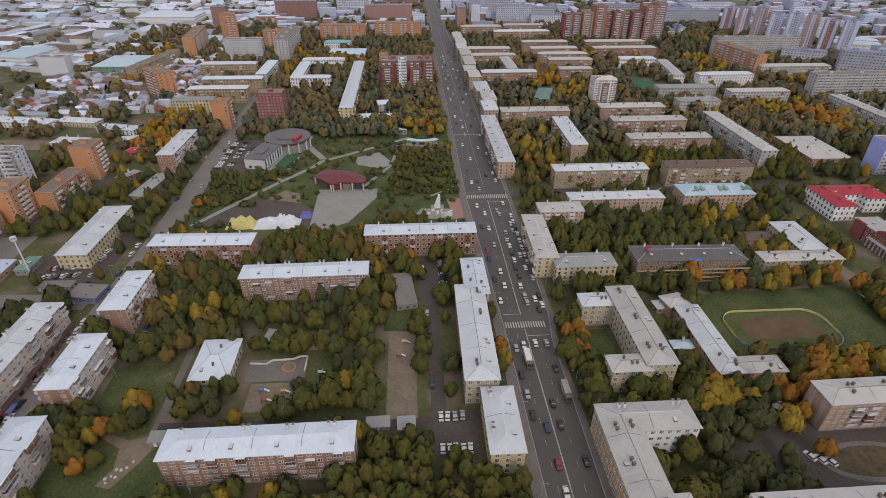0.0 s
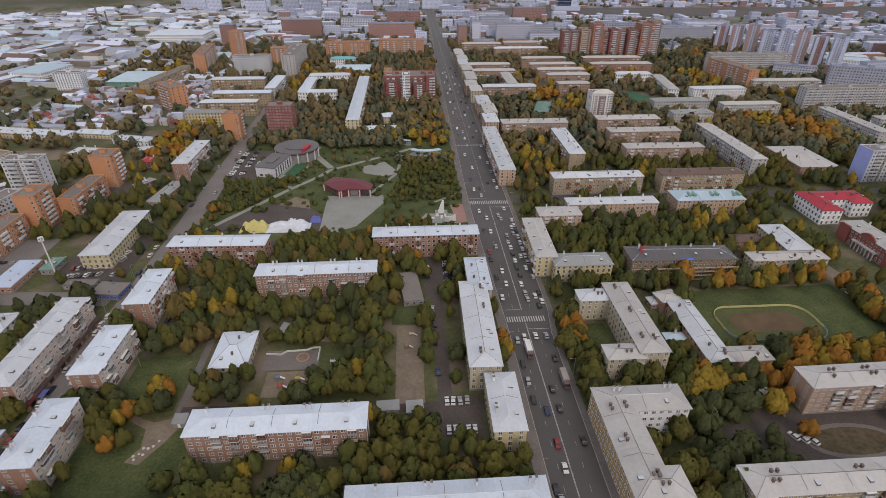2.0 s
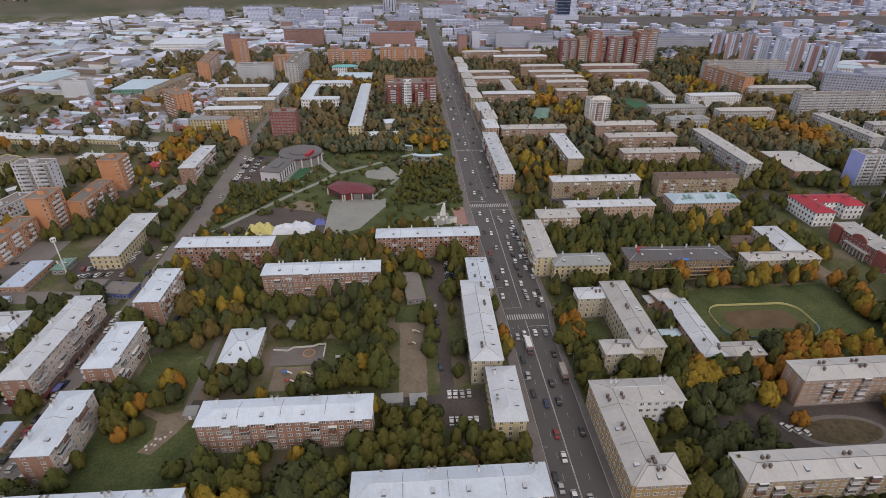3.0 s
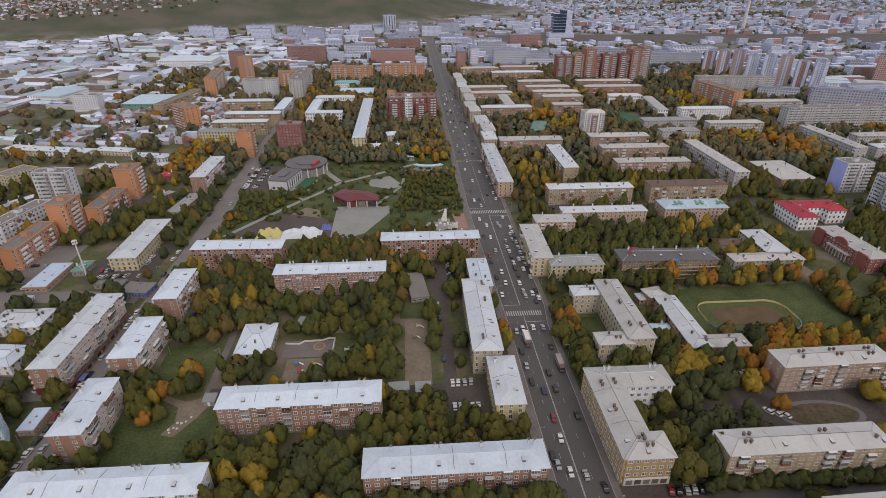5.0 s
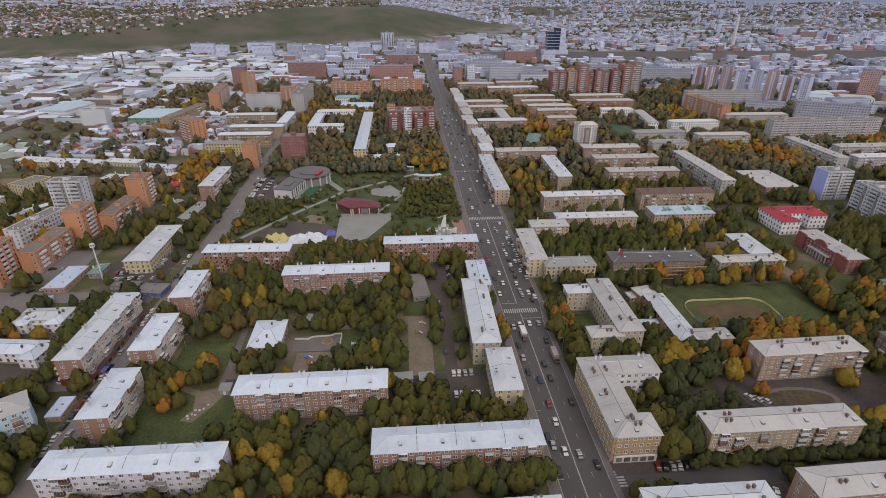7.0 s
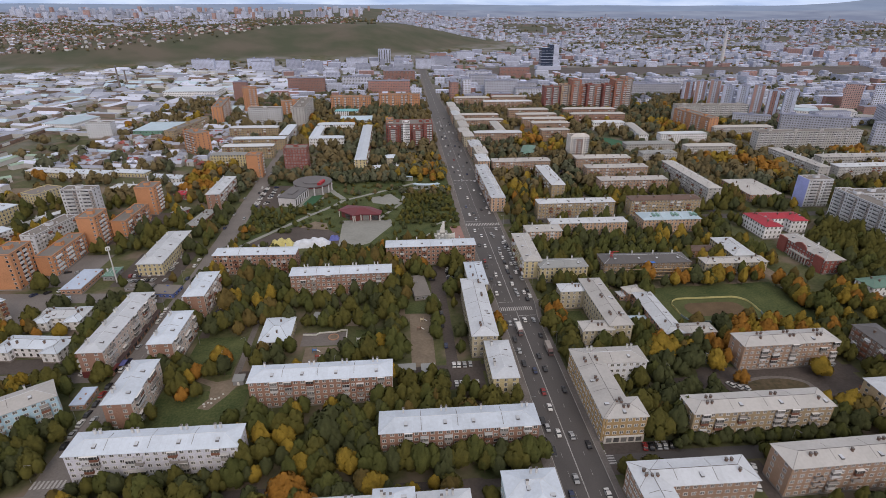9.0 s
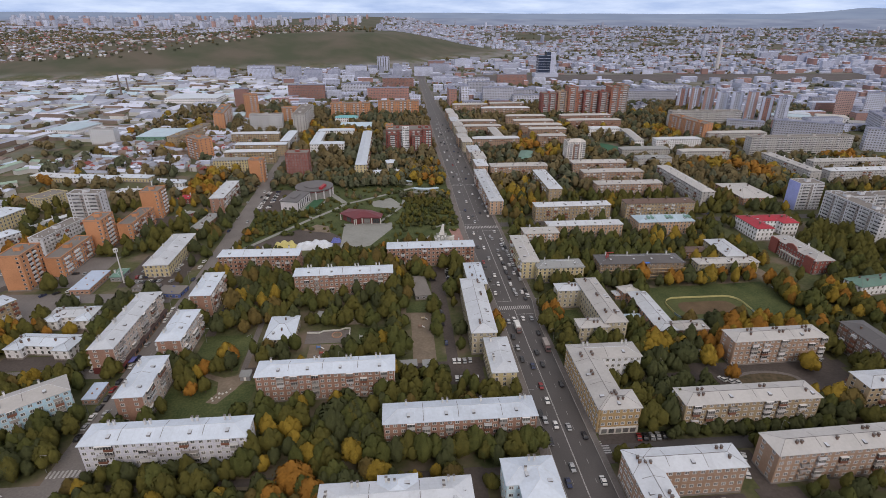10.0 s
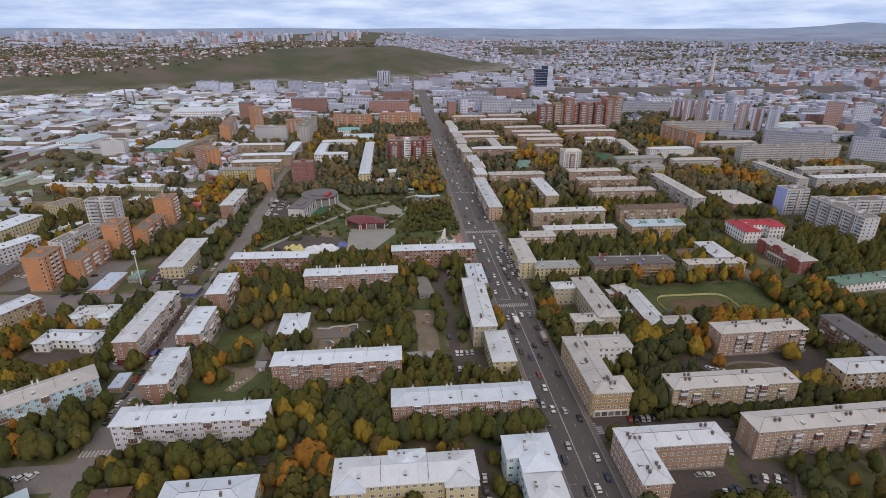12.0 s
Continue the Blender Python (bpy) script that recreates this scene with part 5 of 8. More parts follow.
def monument():
    m = material("white_stone", (0.66, 0.66, 0.66), 0.7, stain=0.4, amount=0.2)
    r = root("monument", -32.5, 367.5, 0, "white stone monument with a leaning pylon on paving", "monument")
    g = Geo()
    g.prism([(-4, -3), (4, -3), (4, 3), (-4, 3)], 0, 0.6)
    part("plinth", g, [M_PLAZA], r)
    g = Geo()
    for i in range(5):
        s = 1.9 - i * 0.28
        g.box(-s + i * 0.25, s + i * 0.25, -s * 0.7, s * 0.7, 0.6 + i * 1.7, 2.3 + i * 1.7, inset=0.12)
    part("pylon", g, [m], r)
    w = root("curved_wall", -27, 357.5, 0, "curved white concrete wall on the square", "wall")
    g = Geo()
    for i in range(8):
        a0, a1 = radians(200 + i * 14), radians(214 + i * 14)
        p = [(4.2 * math.cos(a0), 4.2 * math.sin(a0)), (4.2 * math.cos(a1), 4.2 * math.sin(a1)), (3.6 * math.cos(a1), 3.6 * math.sin(a1)), (3.6 * math.cos(a0), 3.6 * math.sin(a0))]
        g.prism(p, 0, 3.2 + 0.3 * i)
    part("panel", g, [m], w)
    for i in range(4):
        s = root("stone_block", -38 + i * 2.6, 360 + (i % 2) * 3.5, 0.05, "low white stone block on the square", "stone block")
        g = Geo()
        g.box(-1.0, 1.0, -0.6, 0.6, 0, 0.9 + 0.4 * (i % 3), inset=0.15)
        part("stone", g, [m], s, m=pose(0, 0, 0, 0, 0, 25 * i))


monument()


def open_stage(x, y, r0, a0, a1, label):
    r = root("stage_canopy", x, y, 0, label, "canopy")
    g = Geo()
    n = 10
    pts = [(r0 * math.cos(radians(a0 + (a1 - a0) * i / n)), r0 * math.sin(radians(a0 + (a1 - a0) * i / n))) for i in range(n + 1)]
    back = [(px * 0.82, py * 0.82) for px, py in reversed(pts)]
    g.prism(pts + back, 3.4, 3.9)
    part("canopy", g, [ROOF["blue"]], r)
    for i in range(0, n + 1, 2):
        p = Geo()
        p.tube(pts[i][0] * 0.9, pts[i][1] * 0.9, 0, 3.4, 0.18, 0.18, 6)
        part("post", p, [M_CORNICE], r)
    g = Geo()
    g.prism([(px * 1.1, py * 1.1) for px, py in pts] + [(px * 0.7, py * 0.7) for px, py in back], 0, 0.5)
    part("platform", g, [M_PLAZA], r)
    block(x, y + r0 * 0.7 * (1 if a0 > 0 else -1), 0, r0, r0 * 0.5)


open_stage(-38, 496, 24, -125, -60, "pale blue curved canopy of the park stage")
open_stage(-50, 512, 14, -150, -95, "pale blue curved canopy of the park stage")


def tarp(x, y, l, w, h, rgb, words, seed):
    """A slack inflated sheet over play frames."""
    n, k = 22, 12
    v, f = [], []
    for j in range(k + 1):
        for i in range(n + 1):
            u, t = i / n * 2 - 1, j / k * 2 - 1
            edge = max(0.0, 1 - abs(u) ** 5) * max(0.0, 1 - abs(t) ** 4)
            z = h * edge * (0.62 + 0.55 * noise.noise((u * 3.2 + seed, t * 2.1, seed)))
            v.append((u * l / 2, t * w / 2 * (1 + 0.12 * noise.noise((u * 2, seed, 0))), max(0.0, z)))
    for j in range(k):
        for i in range(n):
            a = j * (n + 1) + i
            f.append((a, a + 1, a + n + 2, a + n + 1))
    ob = new("inflatable_castle", soup("inflatable_castle", np.array(v), np.array(f), [material("tarpaulin", rgb, 0.45, stain=0.5, grain=3.0, amount=0.15)]))
    ob.location = (x, y, 0.05)
    tagged(ob, words, "inflatable castle")


tarp(-148, 352, 16, 11, 6.5, (0.58, 0.52, 0.20), "yellow inflatable castle on the park yard", 1.3)
tarp(-127, 352, 26, 12, 5.4, (0.62, 0.66, 0.74), "white and pale blue inflatable castle on the park yard", 4.1)
tarp(-112, 361, 7, 6, 3.4, (0.12, 0.14, 0.40), "blue tent on the park yard", 7.7)


def mast(x, y, h):
    r = root("radio_mast", x, y, 0, "slim white radio mast with antenna rings", "radio mast")
    m = material("mast_white", (0.58, 0.58, 0.58), 0.5)
    g = Geo()
    g.tube(0, 0, 0, h, 0.5, 0.28, 8)
    part("pole", g, [m], r)
    for z in (h - 0.6, h - 2.4):
        g = Geo()
        g.tube(0, 0, z, z + 0.25, 1.3, 1.3, 10)
        part("platform", g, [m], r)
    for i in range(6):
        g = Geo()
        a = radians(60 * i)
        g.box(-0.15, 0.15, -0.12, 0.12, 0, 1.7)
        part("antenna", g, [M_FRAME], r, m=pose(1.25 * math.cos(a), 1.25 * math.sin(a), h - 2.1, 0, 0, 60 * i))


mast(-238, 304, 24)


def shop_row():
    """The ground-floor shops along the long brick block, with a slim fascia and one awning."""
    r = root("shop_row", -197.0, 236.9, 0, "ground-floor shops with a dark fascia along the brick block", "shops")
    red, blue = material("front_red", (0.13, 0.035, 0.035), 0.7), material("awning_blue", (0.12, 0.13, 0.34), 0.6)
    dark = material("fascia_brown", (0.085, 0.06, 0.058), 0.8, each=0.4)
    g = Geo()
    g.box(-0.8, 0.7, -27, 27, 0, 2.9)
    part("front", g, [WALL["brickpale"]], r)
    for i in range(9):
        g = Geo()
        g.box(-0.85, 1.5, -26.9 + i * 6.0, -21.3 + i * 6.0, 2.9, 3.2)
        part("fascia", g, [red if i == 0 else dark], r)
    for i in range(13):
        g = Geo()
        g.box(0.68, 0.78, -25.6 + i * 4.1, -22.9 + i * 4.1, 0.5, 2.6)
        part("shop_window", g, [M_GLASS], r)
    g = Geo()
    g.box(0.9, 3.6, -22.5, -18.0, 2.4, 2.6)
    part("awning", g, [blue], r, "blue-violet awning")
    g = Geo()
    g.box(-12.3, -0.9, -27.35, -27.05, 0, 3.4)
    part("end_panel", g, [red], r, "dark red painted end of the ground floor")


shop_row()


def corner_shop():
    """Pale shop front with a sign board on the ground floor of the ochre corner house."""
    r = root("corner_shop", 21.8, 152.9, 0, "pale shop front with a white sign board on the ochre house", "shop")
    g = Geo()
    g.box(-8.0, 8.0, -0.35, -0.02, 0, 3.4)
    part("front", g, [M_CORNICE], r)
    g = Geo()
    g.box(-7.6, 7.0, -0.6, -0.36, 3.0, 3.8)
    part("sign_board", g, [M_FRAME], r, "white sign board")
    for i in range(5):
        g = Geo()
        g.box(-7.2 + i * 3.0, -5.0 + i * 3.0, -0.42, -0.36, 0.6, 2.7)
        part("shop_window", g, [M_GLASS], r)


corner_shop()


def nursery_things():
    w = material("white_border", (0.55, 0.55, 0.53), 0.8)
    r = root("garden_wall", -104, 234, 0, "low white winding wall of the nursery garden", "garden wall")
    line = [(-11, 3.0), (-4.5, 2.2), (-2.5, 4.2), (6, 4.6), (8.5, 6), (11.5, 6), (11.5, -2.5)]
    for (x0, y0), (x1, y1) in zip(line, line[1:]):
        g = Geo()
        l = math.hypot(x1 - x0, y1 - y0)
        g.box(0, l, -0.25, 0.25, 0, 0.7)
        part("wall_piece", g, [w], r, m=pose(x0, y0, 0, 0, 0, math.degrees(math.atan2(y1 - y0, x1 - x0))))
    s = root("sandbox", -99, 234, 0, "round sandbox with a brick rim", "sandbox")
    g = Geo()
    for i in range(16):
        a0, a1 = 2 * math.pi * i / 16, 2 * math.pi * (i + 1) / 16
        g.prism([(2.8 * math.cos(a0), 2.8 * math.sin(a0)), (2.8 * math.cos(a1), 2.8 * math.sin(a1)), (2.3 * math.cos(a1), 2.3 * math.sin(a1)), (2.3 * math.cos(a0), 2.3 * math.sin(a0))], 0, 0.5)
    part("rim", g, [WALL["brickpale"]], s)
    g = Geo()
    g.tube(0, 0, 0, 0.25, 2.35, 2.35, 16)
    part("sand", g, [M_SAND], s)
    for x, y, c in ((-105, 217, (0.35, 0.08, 0.06)), (-99, 221, (0.45, 0.36, 0.08)), (-107, 222, (0.1, 0.2, 0.42)), (-96, 216, (0.5, 0.5, 0.48)), (-94, 249, (0.48, 0.48, 0.46)), (-90, 251, (0.1, 0.25, 0.4)), (-86, 230, (0.5, 0.5, 0.48)), (-55, 238, (0.25, 0.16, 0.12)), (-53, 246, (0.5, 0.42, 0.3))):
        q = root("climbing_frame", x, y, 0.05, "small painted climbing frame on the play yard", "climbing frame", "play frames")
        m = material("play_paint", c, 0.6)
        for px, py in ((-0.9, -0.6), (0.9, -0.6), (0.9, 0.6), (-0.9, 0.6)):
            g = Geo()
            g.box(px - 0.08, px + 0.08, py - 0.08, py + 0.08, 0, 2.1)
            part("post", g, [m], q)
        g = Geo()
        g.box(-1.0, 1.0, -0.7, 0.7, 1.2, 1.35)
        part("deck", g, [m], q)
        g = Geo()
        g.face([(1.0, -0.4, 1.3), (2.8, -0.4, 0.1), (2.8, 0.4, 0.1), (1.0, 0.4, 1.3)])
        g.face([(1.0, -0.4, 1.2), (1.0, 0.4, 1.2), (2.8, 0.4, 0.0), (2.8, -0.4, 0.0)])
        part("slide", g, [M_FRAME], q)
    for x, y, l, wd, a in ((-109, 251, 7, 4.5, 80), (-137.5, 201, 4.5, 4, 0), (-62, 203, 8, 4, 2), (-52, 202, 6, 5, 2), (83, 200, 4.6, 3.2, 70)):
        q = root("garden_shed", x, y, 0, "small grey garden shed with a sloping sheet roof", "shed", "garden sheds")
        q.rotation_euler = (0, 0, radians(a))
        g = Geo()
        g.box(-l / 2, l / 2, -wd / 2, wd / 2, 0, 2.5)
        part("wall", g, [WALL["garage"]], q)
        g = Geo()
        g.face([(-l / 2 - 0.3, -wd / 2 - 0.3, 2.5), (l / 2 + 0.3, -wd / 2 - 0.3, 2.5), (l / 2 + 0.3, wd / 2 + 0.3, 3.1), (-l / 2 - 0.3, wd / 2 + 0.3, 3.1)])
        g.box(-l / 2 - 0.3, l / 2 + 0.3, -wd / 2 - 0.3, wd / 2 + 0.3, 2.38, 2.5)
        part("roof", g, [ROOF["grey"]], q)
        g = Geo()
        g.box(-0.5, 0.5, -wd / 2 - 0.05, -wd / 2, 0, 2.0)
        part("door", g, [M_FRAME], q)
        block(x, y, a, l / 2 + 1, wd / 2 + 1)


nursery_things()


M_PLANK = material("scaffold_planks", (0.30, 0.215, 0.13), 0.9, grain=1.5, each=0.6)


def site_things():
    t = new("tarpaulin", soup("tarpaulin", np.array([(x, y, 0.5 + 0.5 * noise.noise((x, y, 2))) for y in (-2, -1, 0, 1, 2) for x in (-3, -1.5, 0, 1.5, 3)], float), np.array([(j * 5 + i, j * 5 + i + 1, j * 5 + i + 6, j * 5 + i + 5) for j in range(4) for i in range(4)]), [material("blue_sheet", (0.03, 0.16, 0.62), 0.4)]))
    t.location = (91, 287, 10.3)
    tagged(t, "bright blue tarpaulin on the dark site roof", "tarpaulin")
    c = root("roof_crane", 68, 292, 10.2, "small red lattice crane on the site roof", "crane")
    red = material("crane_red", (0.40, 0.05, 0.05), 0.5)
    for x, y in ((-0.6, -0.6), (0.6, -0.6), (0.6, 0.6), (-0.6, 0.6)):
        g = Geo()
        g.box(x - 0.1, x + 0.1, y - 0.1, y + 0.1, 0, 5.5)
        part("post", g, [red], c)
    for z in (1.5, 3, 4.5):
        g = Geo()
        g.box(-0.7, 0.7, -0.7, 0.7, z, z + 0.18)
        part("ring", g, [red], c)
    g = Geo()
    g.box(-1.2, 4.2, -0.15, 0.15, 5.5, 5.8)
    part("jib", g, [red], c)
    for i in range(9):
        s = root("scaffold_board", 62.5 + i * 6.2, 279.6, 0, "grey scaffold bay before the unfinished wall", "scaffold", "scaffold bays")
        for z in (2.4, 4.8, 7.2, 9.4):
            g = Geo()
            g.box(-3, 3, -0.6, 0.5, z, z + 0.12)
            part("deck", g, [M_PLANK], s)
        for x in (-3, 3):
            g = Geo()
            g.box(x - 0.06, x + 0.06, -0.55, -0.43, 0, 10)
            part("pole", g, [M_SEAM], s)
    for i in range(12):
        w = root("freight_wagon", -534 + i * 0.35, 628 + i * 13.5, 0.1, "brown freight wagon on the railway", "wagon", "freight wagons")
        g = Geo()
        g.box(-1.5, 1.5, -6, 6, 1.0, 4.2)
        part("body", g, [WALL["brown"] if i % 3 else M_SHAFT], w)
        g = Geo()
        g.box(-1.55, 1.55, -6.05, 6.05, 4.2, 4.5, inset=0.25)
        part("roof", g, [ROOF["dark"]], w)
    lane("railway_bed", -540, 560, -528, 830, 16, 0.05, M_SAND, "brown gravel railway bed", "railway")


site_things()


def yard_stones():
    """Pale stones set out on the bare yard by the brick block."""
    m = material("pale_stone", (0.50, 0.49, 0.46), 0.85)
    for x, y, k in ((-149, 187.4, 0.5), (-147.4, 188.2, 0.4), (-146.0, 187.8, 0.45), (-146.8, 190.6, 0.5), (-145.2, 190.4, 0.5), (-143.8, 191.2, 0.45), (-142.6, 193.4, 0.4), (-148.2, 185.9, 0.4)):
        g = Geo()
        g.tube(0, 0, -0.05, k * 0.8, k * 1.3, k * 0.8, 7)
        tagged(part("stone", g, [m], None, m=pose(x, y, 0.05, 0, 0, x * 31 % 90)), "pale rounded stone on the bare yard", "stone", "yard stones")


yard_stones()


def shrubs():
    """Low park bushes, past counting."""
    pts = []
    r = np.random.RandomState(3)
    while len(pts) < 1050:
        x, y = r.uniform(-184, -17), r.uniform(340, 545)
        pts.append((x, y))
    px, py = np.array(pts).T
    ok = free(px, py, -3.0)
    ok &= r.uniform(size=len(px)) < 0.35
    ok |= (px > -58) & (py > 388) & (py < 476)
    ok |= (px < -181 + (py - 352) * 0.69) & (py < 425) & (py > 352)
    px, py = px[ok], py[ok]
    for tone in ("green", "dark", "olive"):
        vs, fs, ns, n = [], [], [], 0
        for i, (x, y) in enumerate(zip(px, py)):
            if ("green", "dark", "olive")[i % 3] != tone:
                continue
            v, f, turns = FAR_CROWN[i % 4]
            s = r.uniform(0.8, 2.1) * (1.35 if x > -62 and 388 < y < 480 or x < -140 and y < 425 else 1.0)
            vs.append(v * [s * 1.15, s * 1.15, s * 0.62] + [x, y, -s * 0.25])
            ns.append(turns)
            fs.append(f + n)
            n += len(v)
        tagged(new("shrubs", soup("shrubs", np.concatenate(vs), np.concatenate(fs), [M_LEAF[tone]], normals=np.concatenate(ns))), f"{LEAF_WORDS[tone]} bushes on the park lawn", "bushes", kind="stuff")


def school_front():
    """White portico and gable of the red brick school."""
    r = root("school_portico", 210.0, 303.3, 0, "white columned portico on the red brick school", "portico")
    base = pose(0, 0, 0, 0, 0, -88.4)
    for i in range(7):
        g = Geo()
        g.tube(-7.5 + i * 2.5, -8.15, 0, 4.6, 0.38, 0.32, 8)
        part("column", g, [M_CORNICE], r, m=base)
    g = Geo()
    g.box(-8.4, 8.4, -8.75, -6.85, 4.6, 5.3)
    part("entablature", g, [M_CORNICE], r, m=base)
    g = Geo()
    g.prism([(-5, 0), (5, 0), (5, 1.6), (3, 3.0), (0, 3.8), (-3, 3.0), (-5, 1.6)], 0, 0.8)
    part("gable", g, [WALL["redbrick"]], r, m=base @ pose(0, -6.95, 9.2, 90))
    for x0 in (-16.4, 16.4):
        g = Geo()
        g.box(x0 - 3.5, x0 + 3.5, -7.65, -6.55, 0, 10.4)
        part("bay", g, [WALL["redbrick"]], r, m=base)


school_front()

# ---------------------------------------------------------------- trees
nrng = np.random.RandomState(11)


def crown_arrays(seed, leaves, tall, size, core, column=0.0, rough=0.32, stretch=1.0, loose=0.24):
    """Leaf clumps (single triangles) over a lobed crown about 1 m in radius that ends at height tall, round a closed inner body.
    column: 0 is a dome that is widest low down, 1 an upright poplar; core: sides of the inner body; rough: depth of the lobes."""
    r = np.random.RandomState(seed)
    foot = 0.13 * tall

    def width(u):
        dome = np.sin(np.pi * np.clip(u, 0, 1) ** 0.72) ** 0.62
        spire = np.clip(u / 0.16, 0, 1) ** 0.6 * np.clip((1 - u) / 0.55, 0, 1) ** 0.5
        return dome * (1 - column) + spire * column

    def lobed(u, th):
        """Radius with limbs standing out of it, and a shift of the height."""
        out = []
        for ui, ti in zip(u, th):
            p = (math.cos(ti) * 1.25 + seed * 3.1, math.sin(ti) * 1.25, ui * tall * 0.85)
            q = (math.cos(ti) * 3.1, math.sin(ti) * 3.1 + seed, ui * tall * 2.0)
            out.append(1 + rough * 1.5 * noise.noise(p) + rough * 0.8 * noise.noise(q))
        return width(u) * np.array(out)

    u = r.uniform(0.02, 1.0, leaves * 3)
    u = u[r.uniform(size=len(u)) < 0.30 + 0.70 * width(u)][:leaves]
    n = len(u)
    th = r.uniform(0, 2 * np.pi, n)
    rad = lobed(u, th) * r.uniform(0.92 - loose, 0.92 + loose, n)
    wob = 1 + 0.06 * np.sin(3 * th + seed)
    p = np.stack([np.cos(th) * rad, np.sin(th) * rad, foot + u * wob * (tall - foot)], 1)
    slope = (width(np.clip(u - 0.06, 0, 1)) - width(np.clip(u + 0.06, 0, 1))) / (0.12 * (tall - foot))
    nrm = np.stack([np.cos(th), np.sin(th), slope + 0.15], 1)
    nrm /= np.linalg.norm(nrm, axis=1)[:, None]
    soft = nrm + r.normal(size=(n, 3)) * 0.22
    soft /= np.linalg.norm(soft, axis=1)[:, None]
    nrm += r.normal(size=(n, 3)) * 0.25
    nrm /= np.linalg.norm(nrm, axis=1)[:, None]
    t = r.normal(size=(n, 3)) * 0.45 + [0, 0, 1]
    t -= nrm * (t * nrm).sum(1)[:, None]
    t /= np.linalg.norm(t, axis=1)[:, None]
    b = np.cross(nrm, t)
    s = (size * r.uniform(0.6, 1.4, n))[:, None]
    v = np.stack([p + t * s * (1.1 + stretch), p - t * s * (0.6 + 0.4 * stretch) + b * s * (1.05 - 0.3 * stretch), p - t * s * (0.6 + 0.4 * stretch) - b * s * (1.05 - 0.3 * stretch)], 1).reshape(-1, 3)
    vs, fs = [v], [np.arange(n * 3).reshape(-1, 3)]
    rings = (0.03, 0.30, 0.62, 0.90)
    at, th = n * 3, np.arange(core) * 2 * np.pi / core
    for k, uu in enumerate(rings):
        rr = lobed(np.full(core, uu), th + k * 0.35) * (0.90 - 0.83 * loose)
        vs.append(np.stack([np.cos(th + k * 0.35) * rr, np.sin(th + k * 0.35) * rr, np.full(core, foot + uu * (tall - foot))], 1))
    vs.append(np.array([[0, 0, foot + 0.97 * (tall - foot)]]))
    inner = np.concatenate(vs[1:]) - [0, 0, foot + 0.35 * (tall - foot)]
    inner = inner * [1, 1, 0.6] + [0, 0, 0.01]
    inner /= np.linalg.norm(inner, axis=1)[:, None]
    turns = np.concatenate([np.repeat(soft, 3, axis=0), inner])
    q = []
    for k in range(3):
        for j in range(core):
            i0, i1 = at + k * core + j, at + k * core + (j + 1) % core
            q += [(i0, i1, i1 + core), (i0, i1 + core, i0 + core)]
    q += [(at + 3 * core + j, at + 3 * core + (j + 1) % core, at + 4 * core) for j in range(core)]
    fs.append(np.array(q))
    return np.concatenate(vs), np.concatenate(fs), turns


